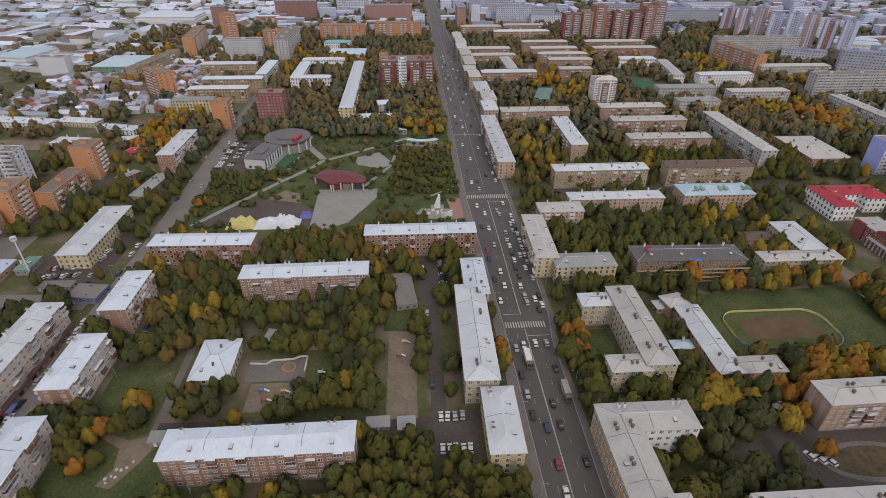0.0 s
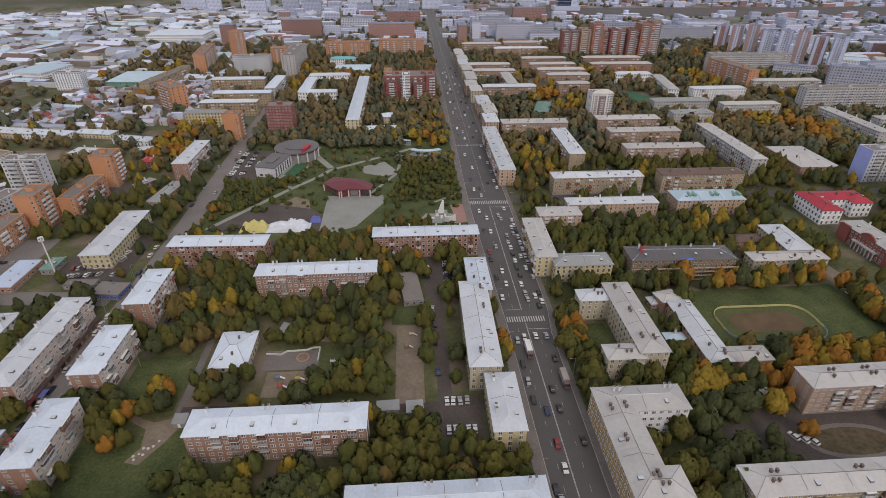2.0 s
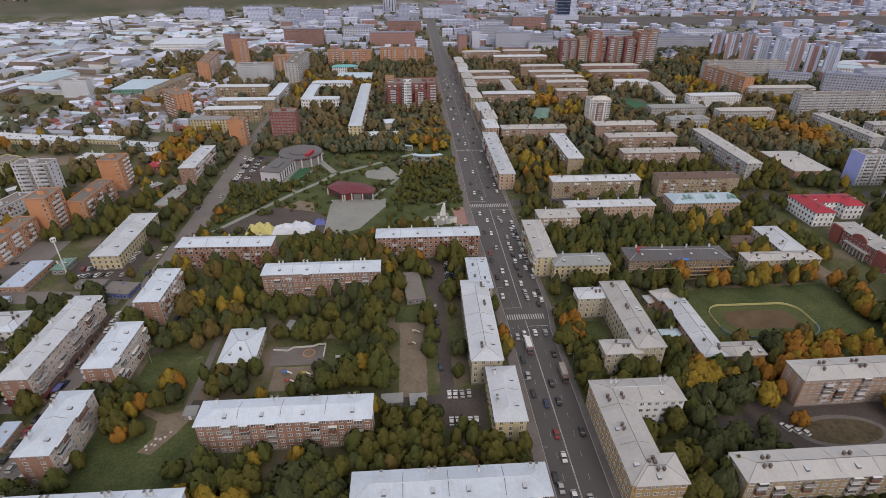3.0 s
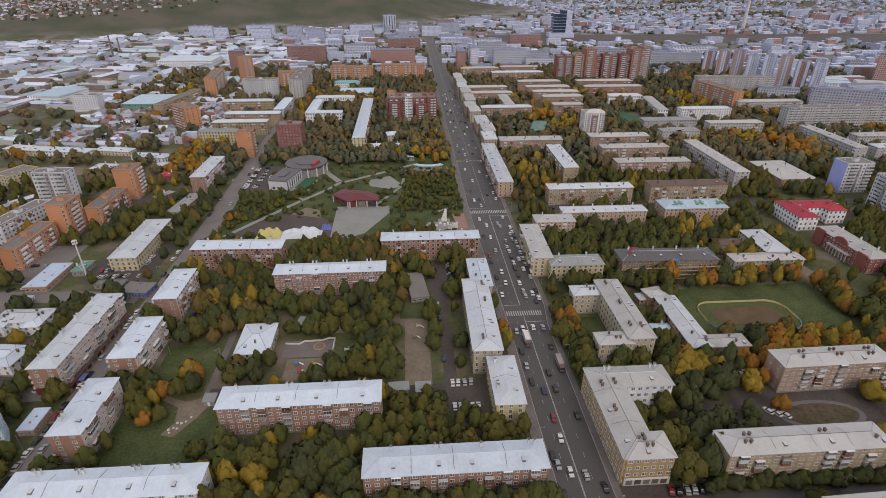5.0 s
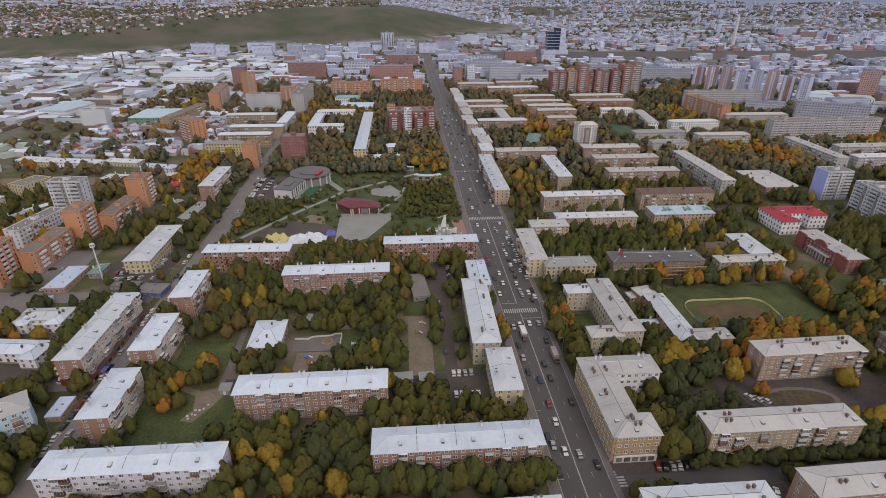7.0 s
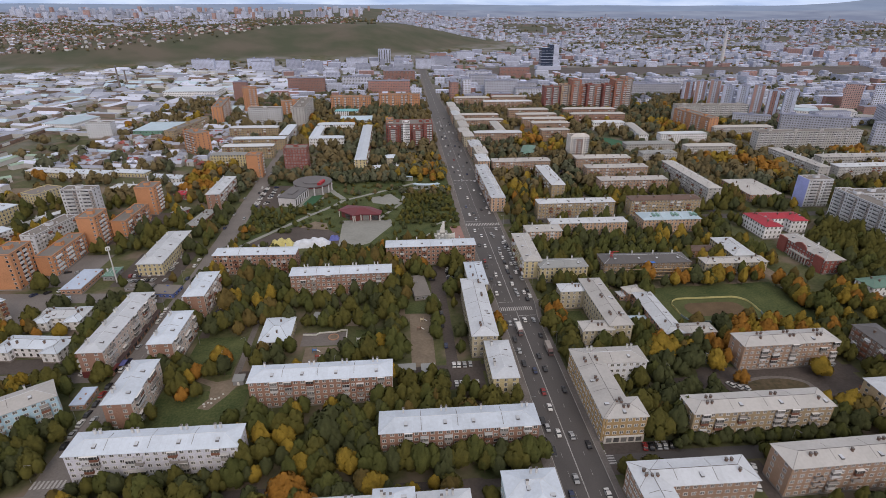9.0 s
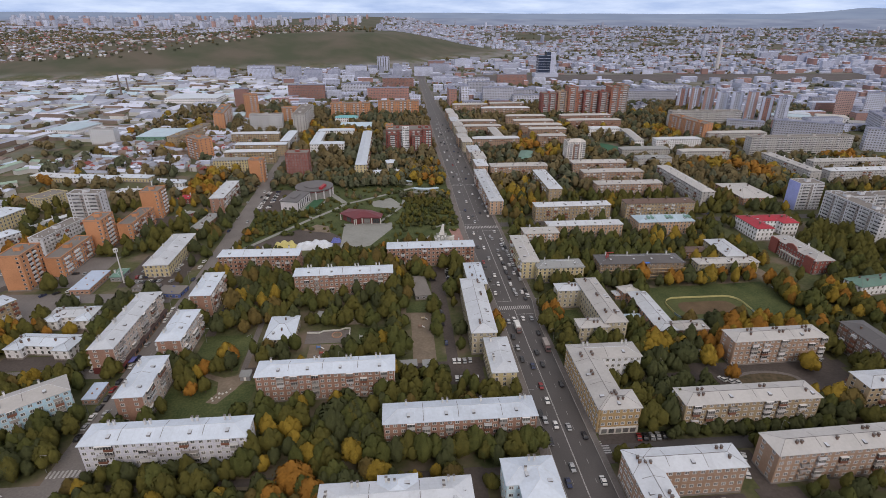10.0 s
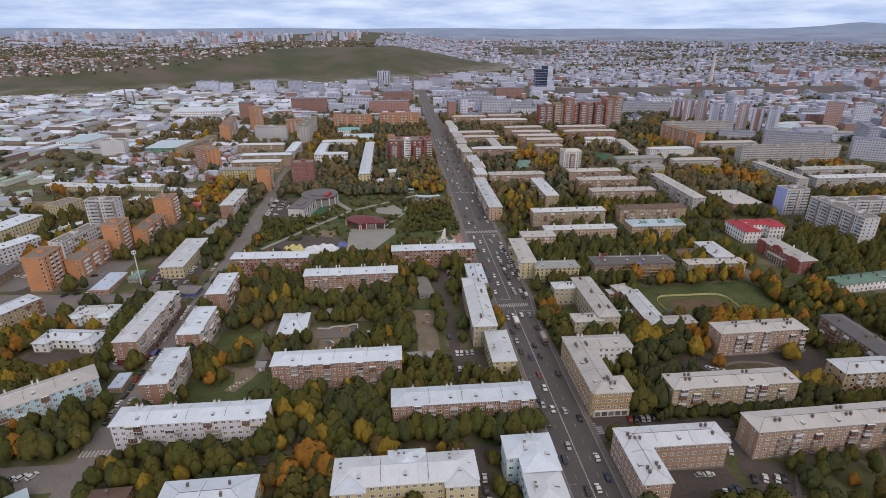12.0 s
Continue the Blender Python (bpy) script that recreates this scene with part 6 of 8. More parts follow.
def plume_arrays(seed, leaves, tall, size, sides, column=0.0, plumes=7, loose=0.14):
    """A crown about 1 m in radius made of upright limbs, each a plume of leaf clumps (single triangles) round a closed body.
    column: 0 is a broad crown with the limbs spread out, 1 an upright poplar."""
    r = np.random.RandomState(seed)
    foot = 0.12 * tall
    limbs = [(0.0, 0.0, foot, tall, 0.56 - 0.05 * column)]
    for i in range(plumes - 1):
        a = 2.4 * i + r.uniform(-0.35, 0.35)
        away = (0.30 + 0.36 * r.uniform()) * (1 - 0.35 * column)
        top = tall * (1 - 0.34 * away - r.uniform(0.0, 0.16))
        low = foot + tall * r.uniform(0.0, 0.16)
        limbs.append((math.cos(a) * away, math.sin(a) * away, low, top, r.uniform(0.36, 0.50) * (1 - 0.15 * column)))

    def width(u):
        return np.sin(np.pi * np.clip(u, 0.004, 0.996) ** 0.80) ** 0.66

    def bumpy(x, y, z):
        return np.array([1 + 0.24 * noise.noise((a * 2.6 + seed, b * 2.6, c * 2.0)) + 0.14 * noise.noise((a * 6, b * 6 + seed, c * 5)) for a, b, c in zip(x, y, z)])

    weight = np.array([(t - l) * w for _, _, l, t, w in limbs])
    which = r.choice(len(limbs), leaves * 3, p=weight / weight.sum())
    ox, oy, lo, hi, wide = np.array(limbs)[which].T
    u = r.uniform(0.03, 1.0, len(which))
    th = r.uniform(0, 2 * np.pi, len(which))
    fine = bumpy(ox + np.cos(th) * 0.5, oy + np.sin(th) * 0.5, lo + u * (hi - lo))
    rad = width(u) * wide * fine * (0.95 + r.uniform(-1, 1, len(which)) * np.abs(r.uniform(-1, 1, len(which))) * loose * 2.2)
    p = np.stack([ox + np.cos(th) * rad, oy + np.sin(th) * rad, lo + u * (hi - lo)], 1)
    seen = np.ones(len(p), bool)
    for i, (x, y, l, t, w) in enumerate(limbs):
        inside = np.hypot(p[:, 0] - x, p[:, 1] - y) < 0.80 * w * width((p[:, 2] - l) / (t - l)) * ((p[:, 2] > l) & (p[:, 2] < t))
        seen &= ~(inside & (which != i))
    pick = np.nonzero(seen)[0][:leaves]
    p, th, u, n = p[pick], th[pick], u[pick], len(pick)
    own = np.stack([np.cos(th), np.sin(th), (u - 0.42) * 1.5], 1)
    own /= np.linalg.norm(own, axis=1)[:, None]

    def whole(q):
        q = (q - [0, 0, foot + 0.30 * (tall - foot)]) * [1, 1, 1.6 / tall] + [0, 0, 0.12]
        return q / np.linalg.norm(q, axis=1)[:, None]

    soft = own * 0.42 + whole(p) * 0.7 + r.normal(size=(n, 3)) * 0.13
    soft /= np.linalg.norm(soft, axis=1)[:, None]
    nrm = own + r.normal(size=(n, 3)) * 0.35
    nrm /= np.linalg.norm(nrm, axis=1)[:, None]
    t = np.cross(nrm, r.normal(size=(n, 3)))
    t /= np.linalg.norm(t, axis=1)[:, None]
    b = np.cross(nrm, t)
    s = (size * r.uniform(0.6, 1.4, n))[:, None]
    vs = [np.stack([p + t * s * 1.3, p - t * s * 0.7 + b * s, p - t * s * 0.7 - b * s], 1).reshape(-1, 3)]
    fs, turns, at = [np.arange(n * 3).reshape(-1, 3)], [np.repeat(soft, 3, axis=0)], n * 3
    rings = (0.04, 0.30, 0.62, 0.88) if sides > 4 else (0.05, 0.36, 0.78)
    for x, y, l, top, w in limbs:
        body = []
        for k, uu in enumerate(rings):
            a = np.arange(sides) * 2 * np.pi / sides + k * 0.4 + x * 9
            z = np.full(sides, l + uu * (top - l))
            rr = float(width(np.array(uu))) * w * (1.0 - 0.9 * loose) * bumpy(x + np.cos(a) * 0.5, y + np.sin(a) * 0.5, z)
            body.append(np.stack([x + np.cos(a) * rr, y + np.sin(a) * rr, z], 1))
        body.append(np.array([[x, y, l + 0.985 * (top - l)]]))
        v = np.concatenate(body)
        out = (v - [x, y, l + 0.42 * (top - l)]) * [1, 1, 1.5 * w / (top - l)] + 1e-4
        out = out / np.linalg.norm(out, axis=1)[:, None] * 0.42 + whole(v) * 0.7
        q = []
        for k in range(len(rings) - 1):
            for j in range(sides):
                i0, i1 = at + k * sides + j, at + k * sides + (j + 1) % sides
                q += [(i0, i1, i1 + sides), (i0, i1 + sides, i0 + sides)]
        e = at + (len(rings) - 1) * sides
        q += [(e + j, e + (j + 1) % sides, e + sides) for j in range(sides)]
        vs.append(v)
        fs.append(np.array(q))
        turns.append(out / np.linalg.norm(out, axis=1)[:, None])
        at += len(v)
    return np.concatenate(vs), np.concatenate(fs), np.concatenate(turns)


def trunk_geo(h, r):
    g = Geo()
    g.tube(0, 0, -0.2, h * 0.45, r, r * 0.7, 7)
    g.tube(0, 0, h * 0.45, h * 0.85, r * 0.7, r * 0.2, 6)
    for i in range(4):
        a = i * 1.7 + 0.4
        x, y, z = math.cos(a) * h * 0.16, math.sin(a) * h * 0.16, h * (0.55 + 0.07 * i)
        b = r * 0.28
        z0 = h * (0.30 + 0.08 * i)
        g.face([(b, 0, z0), (0, b, z0), (x, y, z)])
        g.face([(-b, 0, z0), (b, 0, z0), (x, y, z)])
        g.face([(0, b, z0), (-b, 0, z0), (x, y, z)])
    return g


SHAPES = [(2.35, 0.0), (2.75, 0.3), (3.3, 0.6), (2.0, 0.0)]      # height over radius, how upright
NEAR_CROWN = [plume_arrays(100 + i, 1000, t, 0.066, 6, c, 9) for i, (t, c) in enumerate(SHAPES)]
HALF_CROWN = [plume_arrays(250 + i, 420, t, 0.095, 5, c, 6, 0.12) for i, (t, c) in enumerate(SHAPES)]
MID_CROWN = [plume_arrays(200 + i, 190, t, 0.105, 5, c * 0.7, 4, 0.09) for i, (t, c) in enumerate(SHAPES)]
FAR_CROWN = [crown_arrays(300 + i, 38, t, 0.33, 5, c * 0.4, 0.32, 0.0, 0.10) for i, (t, c) in enumerate(SHAPES)]
TINY_CROWN = [crown_arrays(400 + i, 6, t * 0.7, 0.36, 4, 0.0, 0.33, 0.0, 0.08) for i, (t, c) in enumerate(SHAPES)]
NEAR_TREES = {}


def near_tree(colour, k, x, y, h, turn):
    """A tree as a thing of its own: trunk and crown. Shape k, h metres high."""
    rad = h / SHAPES[k][0]
    key = (colour, k)
    if key in NEAR_TREES:
        base, first = NEAR_TREES[key]
        return copy_thing(base, pose(x, y, 0, 0, 0, turn) @ Matrix.Diagonal((rad / first, rad / first, rad / first, 1)))
    t = root("tree", 0, 0, 0, f"broad-leaved tree with a {LEAF_WORDS[colour]} autumn crown on grass", "tree", "trees among the houses")
    part("trunk", trunk_geo(SHAPES[k][0], 0.05), [M_BARK], t)
    v, f, turns = NEAR_CROWN[k]
    part("crown", soup("crown", v, f, [M_LEAF[colour]], normals=turns), None, t)
    t.matrix_basis = pose(x, y, 0, 0, 0, turn) @ Matrix.Diagonal((rad, rad, rad, 1))
    NEAR_TREES[key] = (t, rad)
    return t


def free(px, py, margin=0.0):
    """Which points lie clear of houses, roads and yards."""
    ok = np.ones(len(px), bool)
    for x, y, c, s, hl, hw in BLOCKED:
        dx, dy = px - x, py - y
        ok &= ~((np.abs(dx * c + dy * s) < hl + margin) & (np.abs(-dx * s + dy * c) < hw + margin))
    return ok


# stretches with a colour of their own: x, x, y, y, tones
DRIFTS = [(150, 200, 226, 276, ("orange", "yellow", "olive", "green", "olive")), (44, 74, 150, 200, ("dark", "dark", "green", "dark")), (88, 160, 205, 226, ("orange", "orange", "yellow", "olive", "dark")), (120, 170, 268, 286, ("yellow", "orange", "olive", "green")),
          (52, 92, 262, 282, ("green", "dark", "olive")), (-72, -10, 162, 183, ("olive", "olive", "green", "olive", "russet")), (-130, -74, 136, 182, ("dark", "green", "dark", "olive", "green", "olive", "yellow")),
          (-245, -196, 138, 172, ("olive", "olive", "dark", "green")), (-130, -66, 240, 278, ("dark", "green", "dark", "olive", "green")), (-225, -208, 205, 275, ("dark", "green")),
          (-50, -30, 204, 275, ("green", "dark", "olive", "green")), (40, 110, 300, 350, ("dark", "green", "green", "green", "olive")), (110, 190, 300, 350, ("dark", "green", "olive", "olive", "yellow")), (-72, -62, 205, 262, ("dark", "green", "olive")), (-190, -150, 205, 262, ("dark", "green", "green", "olive"))]


def tree_colours(px, py):
    """Colour by broad drifts of autumn and by chance."""
    out = []
    for x, y in zip(px, py):
        n = noise.noise((x / 60, y / 60, 5.0)) + nrng.normal() * 0.33
        warm = noise.noise((x / 70 + 9, y / 70, 1.0)) * 1.25 + nrng.normal() * 0.24
        warm += 0.04 if y > 330 and x > 0 else 0.0
        drift = [c for x0, x1, y0, y1, c in DRIFTS if x0 < x < x1 and y0 < y < y1]
        if drift:
            out.append(drift[0][nrng.randint(len(drift[0]))])
        elif warm > 0.78:
            out.append("orange")
        elif warm > 0.54:
            out.append("yellow")
        elif 0.30 < warm < 0.42:
            out.append("russet")
        elif n > (0.04 if y < 330 else -0.14):
            out.append("olive")
        elif n > -0.26 - (0.0 if y < 330 else 0.12):
            out.append("green")
        else:
            out.append("dark")
    return out


# open ground without trees: middle, half sizes, share of the trees that stand there
CLEARINGS = [(-145, 178, 20, 14, 0.06), (-155, 223, 12, 16, 0.05), (-104, 221, 12, 17, 0.22), (-84, 232, 8, 9, 0.15), (-55, 236, 8, 27, 0.0), (-53, 208, 8, 6, 0.1), (124, 250, 44, 20, 0.0),
             (110, 180, 36, 14, 0.07), (40, 113, 18, 10, 0.03), (92, 200, 12, 5, 0.3), (29, 238, 9, 13, 0.0), (-34, 238, 4, 32, 0.42), (58, 245, 7, 14, 0.2), (-143, 196, 12, 7, 0.1), (80, 186, 12, 9, 0.25),
             (52, 134, 14, 9, 0.2), (76, 117, 20, 7, 0.05), (98, 111, 26, 12, 0.10), (-207, 300, 14, 40, 0.3), (-300, 285, 60, 30, 0.3), (-236, 318, 26, 22, 0.0), (28, 147, 17, 6, 0.0), (190, 330, 12, 30, 0.4),
             (-400, 500, 130, 45, 0.2), (-310, 600, 110, 50, 0.10), (-330, 680, 110, 50, 0.10), (-232, 430, 14, 40, 0.35), (235, 246, 34, 9, 0.0), (196, 300, 14, 34, 0.0), (25, 295, 4, 40, 0.0), (-138, 366, 30, 20, 0.0), (20, 345, 8, 12, 0.3), (175, 260, 14, 30, 0.45), (-92, 373, 22, 26, 0.0),
             (-150, 466, 30, 36, 0.04), (-27, 365, 14, 17, 0.05), (-73, 441, 14, 14, 0.08)]


def plant():
    rows = []
    for y0, y1, sp in ((84, 330, 5.0), (330, 560, 5.7), (560, 980, 7.0)):
        gx, gy = np.meshgrid(np.arange(-430, 470, sp), np.arange(y0, y1, sp))
        rows.append(np.stack([gx.ravel() + nrng.uniform(-sp * 0.48, sp * 0.48, gx.size), gy.ravel() + nrng.uniform(-sp * 0.48, sp * 0.48, gx.size)], 1))
    px, py = np.concatenate(rows).T
    keep = free(px, py, 0.5)
    dens = np.array([noise.noise((x / 38, y / 38, 8.0)) for x, y in zip(px, py)])
    thin = np.where(py > 560, 0.50, np.where(py > 330, 0.56, 0.76))
    thin = np.where(px < -215, np.where(py > 420, 0.30, np.where(py > 270, 0.42, 0.66)), thin)
    park = (px < -15) & (px > -188) & (py > 346) & (py < 545)
    grove = park & ((px > -64) & (py > 384) & (py < 482) | (px < -180 + (py - 352) * 0.69) & (py < 428) | (py > 490))
    thin = np.where(park, np.where(grove, 0.90, 0.16), thin)
    for x, y, hx, hy, share in CLEARINGS:
        thin = np.where((np.abs(px - x) < hx) & (np.abs(py - y) < hy), share, thin)
    keep &= np.abs(px + 55) < 70 + 0.92 * (py + 24)
    keep &= nrng.uniform(size=len(px)) < thin + dens * np.where(thin > 0.3, 0.6, 0.0)
    order = np.argsort(py[keep])
    px, py, park, grove = px[keep][order], py[keep][order], park[keep][order], grove[keep][order]
    cols = tree_colours(px, py)
    high = nrng.uniform(7.4, 13.0, len(px)) * np.where(nrng.uniform(size=len(px)) < 0.12, 1.2, 1.0)
    high = np.where(park, high * np.where(py > 490, 0.85, np.where(grove, 0.5, 0.45)), high)
    kind = nrng.choice(4, len(px), p=(0.38, 0.32, 0.12, 0.18))
    turn = nrng.uniform(0, 360, len(px))
    stuff = {}
    singles = 0
    for x, y, c, h, k, a in zip(px, py, cols, high, kind, turn):
        if y < 215 and -185 < x < 150 and singles < 150:
            near_tree(c, k, x, y, h, a)
            singles += 1
            continue
        stuff.setdefault(("near" if y < 165 else "half" if y < 285 else "mid" if y < 450 else "far", c), []).append((x, y, h, k, a))
    for (band, c), rows in stuff.items():
        vs, fs, ns, n = [], [], [], 0
        for x, y, h, k, a in rows:
            v, f, turns = {"near": NEAR_CROWN, "half": HALF_CROWN, "mid": MID_CROWN, "far": FAR_CROWN}[band][k]
            s = h / SHAPES[k][0]
            ca, sa = math.cos(radians(a)) * s, math.sin(radians(a)) * s
            w = np.stack([v[:, 0] * ca - v[:, 1] * sa + x, v[:, 0] * sa + v[:, 1] * ca + y, v[:, 2] * s], 1)
            ca, sa = ca / s, sa / s
            vs.append(w)
            ns.append(np.stack([turns[:, 0] * ca - turns[:, 1] * sa, turns[:, 0] * sa + turns[:, 1] * ca, turns[:, 2]], 1))
            fs.append(f + n)
            n += len(v)
        # the far band takes leaf colours that hold the haze of distance
        ob = new("trees", soup("trees", np.concatenate(vs), np.concatenate(fs), [M_LEAF_HAZED.get(c, M_LEAF[c]) if band == "far" else M_LEAF[c]], normals=np.concatenate(ns)))
        tagged(ob, f"{LEAF_WORDS[c]} broad-leaved trees among the housing blocks", "trees", kind="stuff")
    # trunks of the joined trees
    g = Geo()
    for (band, c), rows in stuff.items():
        if band in ("near", "half"):
            for x, y, h, k, a in rows:
                g.tube(x, y, -0.2, h * 0.5, 0.22, 0.12, 5)
    tagged(new("tree_trunks", g.mesh("tree_trunks", [M_BARK])), "grey-brown trunks of the trees", "trees", kind="stuff")


shrubs()
for i in range(13):          # the big autumn clump by the yellow house
    near_tree(("orange", "yellow", "green", "orange", "olive", "green", "orange")[i % 7], (0, 3, 1)[i % 3], -121 + (i * 29 % 31), 120 + (i * 17 % 15), 11.0 + (i * 5 % 4) * 1.2, i * 77)
for x, y, h, c, k in ((-149, 128, 11, "yellow", 0), (-161, 127, 10, "yellow", 1), (-118, 160, 14, "yellow", 2),
                      (60, 205, 15, "yellow", 0), (66, 203, 12, "yellow", 3), (62, 210, 13, "orange", 0), (56, 202, 11.5, "yellow", 3), (55, 209, 13, "green", 0), (54, 204, 12, "olive", 1), (59, 213, 12, "green", 0), (67, 208, 11, "yellow", 0), (-150, 216, 10.5, "yellow", 3), (-146.5, 215, 9, "orange", 0), (-159, 201, 9, "yellow", 1), (-157, 205, 9, "orange", 0), (-162, 206, 9, "green", 0), (-168, 214, 9.5, "olive", 0), (-164, 211, 9, "dark", 0), (-168, 207, 9, "olive", 1), (-153, 192, 9, "olive", 1), (-158, 190, 8, "orange", 0), (128, 186, 11, "yellow", 3),
                      (49, 160, 15, "green", 1), (46, 168, 13, "dark", 0), (-122, 150, 15, "olive", 2)):
    near_tree(c, k, x, y, h, x * 7 % 360)
    block(x, y, 0, 3, 3)
for i in range(10):          # slim trees before the long brick block by the court
    near_tree(("green", "olive", "green", "olive", "orange")[i % 5], (1, 2)[i % 2], 78.5 + i * 4.3, (117.5, 119.5, 113, 118.5, 108)[i % 5], 7.0 + (i * 5 % 4) * 0.8, i * 50)
for i, (x, y) in enumerate(((-118, 222), (-90, 219), (-79, 231), (-75, 221), (-105, 243), (-97, 241), (-87, 243), (-69, 234), (-113, 207), (-101, 208), (-83, 252), (-92, 258))):
    near_tree(("green", "olive", "dark", "yellow", "green")[i % 5], i % 4, x, y, 7.5 + i % 4, i * 70)
for i in range(26):          # thick trees between the long blocks
    near_tree(("green", "dark", "olive", "dark", "green", "green")[i % 6], (0, 1, 2)[i % 3], -97 + (i * 37 % 23), 146 + (i * 11 % 27), 9.5 + i % 5, i * 70)
for i, (x, y) in enumerate(((-222, 165), (-229, 163), (-207, 167), (-211, 149), (-212, 157), (-214, 165), (-219, 150), (-220, 158), (-226, 149), (-228, 155), (-235, 148), (-236, 156))):
    near_tree(("olive", "orange", "green", "olive", "dark")[i % 5], i % 3, x, y, 9.5 + i % 4, i * 70)
for i in range(26):          # shrubs along the tan block
    near_tree(("dark", "dark", "green")[i % 3], 3, 42 + i * 2.9, 148.6 + (i * 7 % 5) * 0.6, 4.8 + (i * 5 % 4) * 0.7, i * 50)
for i in range(16):          # trees west of the long brick block, and between the two blocks east of the street
    near_tree(("dark", "green", "olive", "dark")[i % 4], (0, 1)[i % 2], -217.5 + (i * 7 % 5) * 1.1, 208 + i * 4.1, 10 + (i * 5 % 4) * 0.9, i * 50)
for i in range(20):
    near_tree(("green", "dark", "dark", "olive", "green", "yellow")[i % 6], (0, 1, 3)[i % 3], -160 + (i * 11 % 17), 241 + (i * 17 % 53), 9 + (i * 5 % 4) * 0.9, i * 50)
for i in range(13):          # tall row before the brick block
    near_tree(("green", "dark", "olive", "green")[i % 4], (0, 1)[i % 2], -73 + i * 5.0, 143.6 + (i * 7 % 5) * 0.8, 11.6 + (i * 5 % 4) * 0.9, i * 50)
for i in range(13):          # along the panel block
    near_tree(("dark", "olive", "green")[i % 3], (0, 1)[i % 2], -178 + i * 4.9, 141.6 + (i * 7 % 5) * 0.7, 7.8 + (i * 5 % 4) * 0.9, i * 50)
for i in range(24):          # roadside row before the school
    near_tree(("dark", "green", "dark", "dark", "green", "orange", "olive", "orange", "dark", "olive")[min(9, i * 10 // 24)], (0, 1, 3)[i % 3], 16.5 + (i % 2) * 4.6 + (i * 7 % 3) * 0.6, 201 + i * 2.45, 7.4 + (i * 5 % 4) * 0.8, i * 50)
for i in range(22):          # tall trees between the long blocks and the park
    near_tree(("green", "olive", "dark", "green", "yellow", "dark")[i % 6], (0, 1, 2)[i % 3], -126 + i * 2.5, 322.5 + (i * 7 % 5) * 2.0, 9.0 + (i * 5 % 4) * 0.9, i * 50)
block(203, 342, 0, 22, 16)
block(196, 302, 0, 11, 28)
block(235, 350, 0, 14, 9)
block(-43, 147, 0, 33, 4)
block(-140, 345, 0, 34, 8)
block(-92, 342, 0, 20, 5)
block(-26, 347, 0, 14, 9)
plant()

# ---------------------------------------------------------------- cars
PAINTS = {"white": ((0.62, 0.62, 0.63), 110), "silver": ((0.34, 0.35, 0.37), 60), "black": ((0.03, 0.03, 0.035), 60), "dark red": ((0.22, 0.03, 0.03), 8), "dark blue": ((0.03, 0.04, 0.09), 18)}
M_TYRE = material("tyre_rubber", (0.025, 0.025, 0.027), 0.9)
M_CARGLASS = material("car_glass", (0.03, 0.035, 0.04), 0.08, spec=0.6)


CAR_PAINT = {k: material("car_paint_" + k.replace(" ", "_"), rgb, 0.25, spec=0.5, amount=0.06) for k, (rgb, _) in PAINTS.items()}


def shell(profile, half, inset, mats=1):
    """A body swept across its width: profile of (x, z) along the side, narrower at the top."""
    g = Geo()
    zt = max(z for _, z in profile)
    zb = min(z for _, z in profile)
    side = [(x, half - inset * ((z - zb) / (zt - zb)) ** 2, z) for x, z in profile]
    g.face([(x, -y, z) for x, y, z in side])
    g.face([(x, y, z) for x, y, z in reversed(side)])
    for i in range(len(side)):
        a, b = side[i], side[(i + 1) % len(side)]
        g.face([(a[0], -a[1], a[2]), (a[0], a[1], a[2]), (b[0], b[1], b[2]), (b[0], -b[1], b[2])])
    return g


def car_base(colour, rgb, wheels=True):
    c = root("car", 0, 0, 0, f"{colour} passenger car on the asphalt", "car", "cars")
    paint_m = CAR_PAINT[colour]
    part("body", shell([(-2.15, 0.28), (2.1, 0.28), (2.18, 0.55), (2.05, 0.80), (0.95, 0.95), (0.2, 1.44), (-1.1, 1.47), (-1.6, 1.02), (-2.1, 0.92), (-2.2, 0.55)], 0.88, 0.10), [paint_m], c)
    part("window_band", shell([(1.02, 0.97), (0.30, 1.36), (-1.16, 1.38), (-1.72, 1.02)], 0.885, 0.06), [M_CARGLASS], c)
    w = Geo()
    w.tube(0, 0, -0.11, 0.11, 0.32, 0.32, 10)
    wm = w.mesh("wheel", [M_TYRE])
    for x in (-1.35, 1.35) if wheels else ():
        for y in (-0.78, 0.78):
            part("wheel", wm, None, c, m=pose(x, y, 0.32, 90 if y < 0 else -90))
    return c


CAR = {(k, w): car_base(k, rgb, w) for k, (rgb, _) in PAINTS.items() for w in (True, False)}
CAR_USED = set()
crng = random.Random(21)


def car(x, y, ang, colour=None):
    k = colour or crng.choices(list(PAINTS), [w for _, w in PAINTS.values()])[0]
    m = pose(x, y, 0.075, 0, 0, ang)
    k = (k, y < 170)
    if k in CAR_USED:
        return copy_thing(CAR[k], m)
    CAR_USED.add(k)
    CAR[k].matrix_basis = m


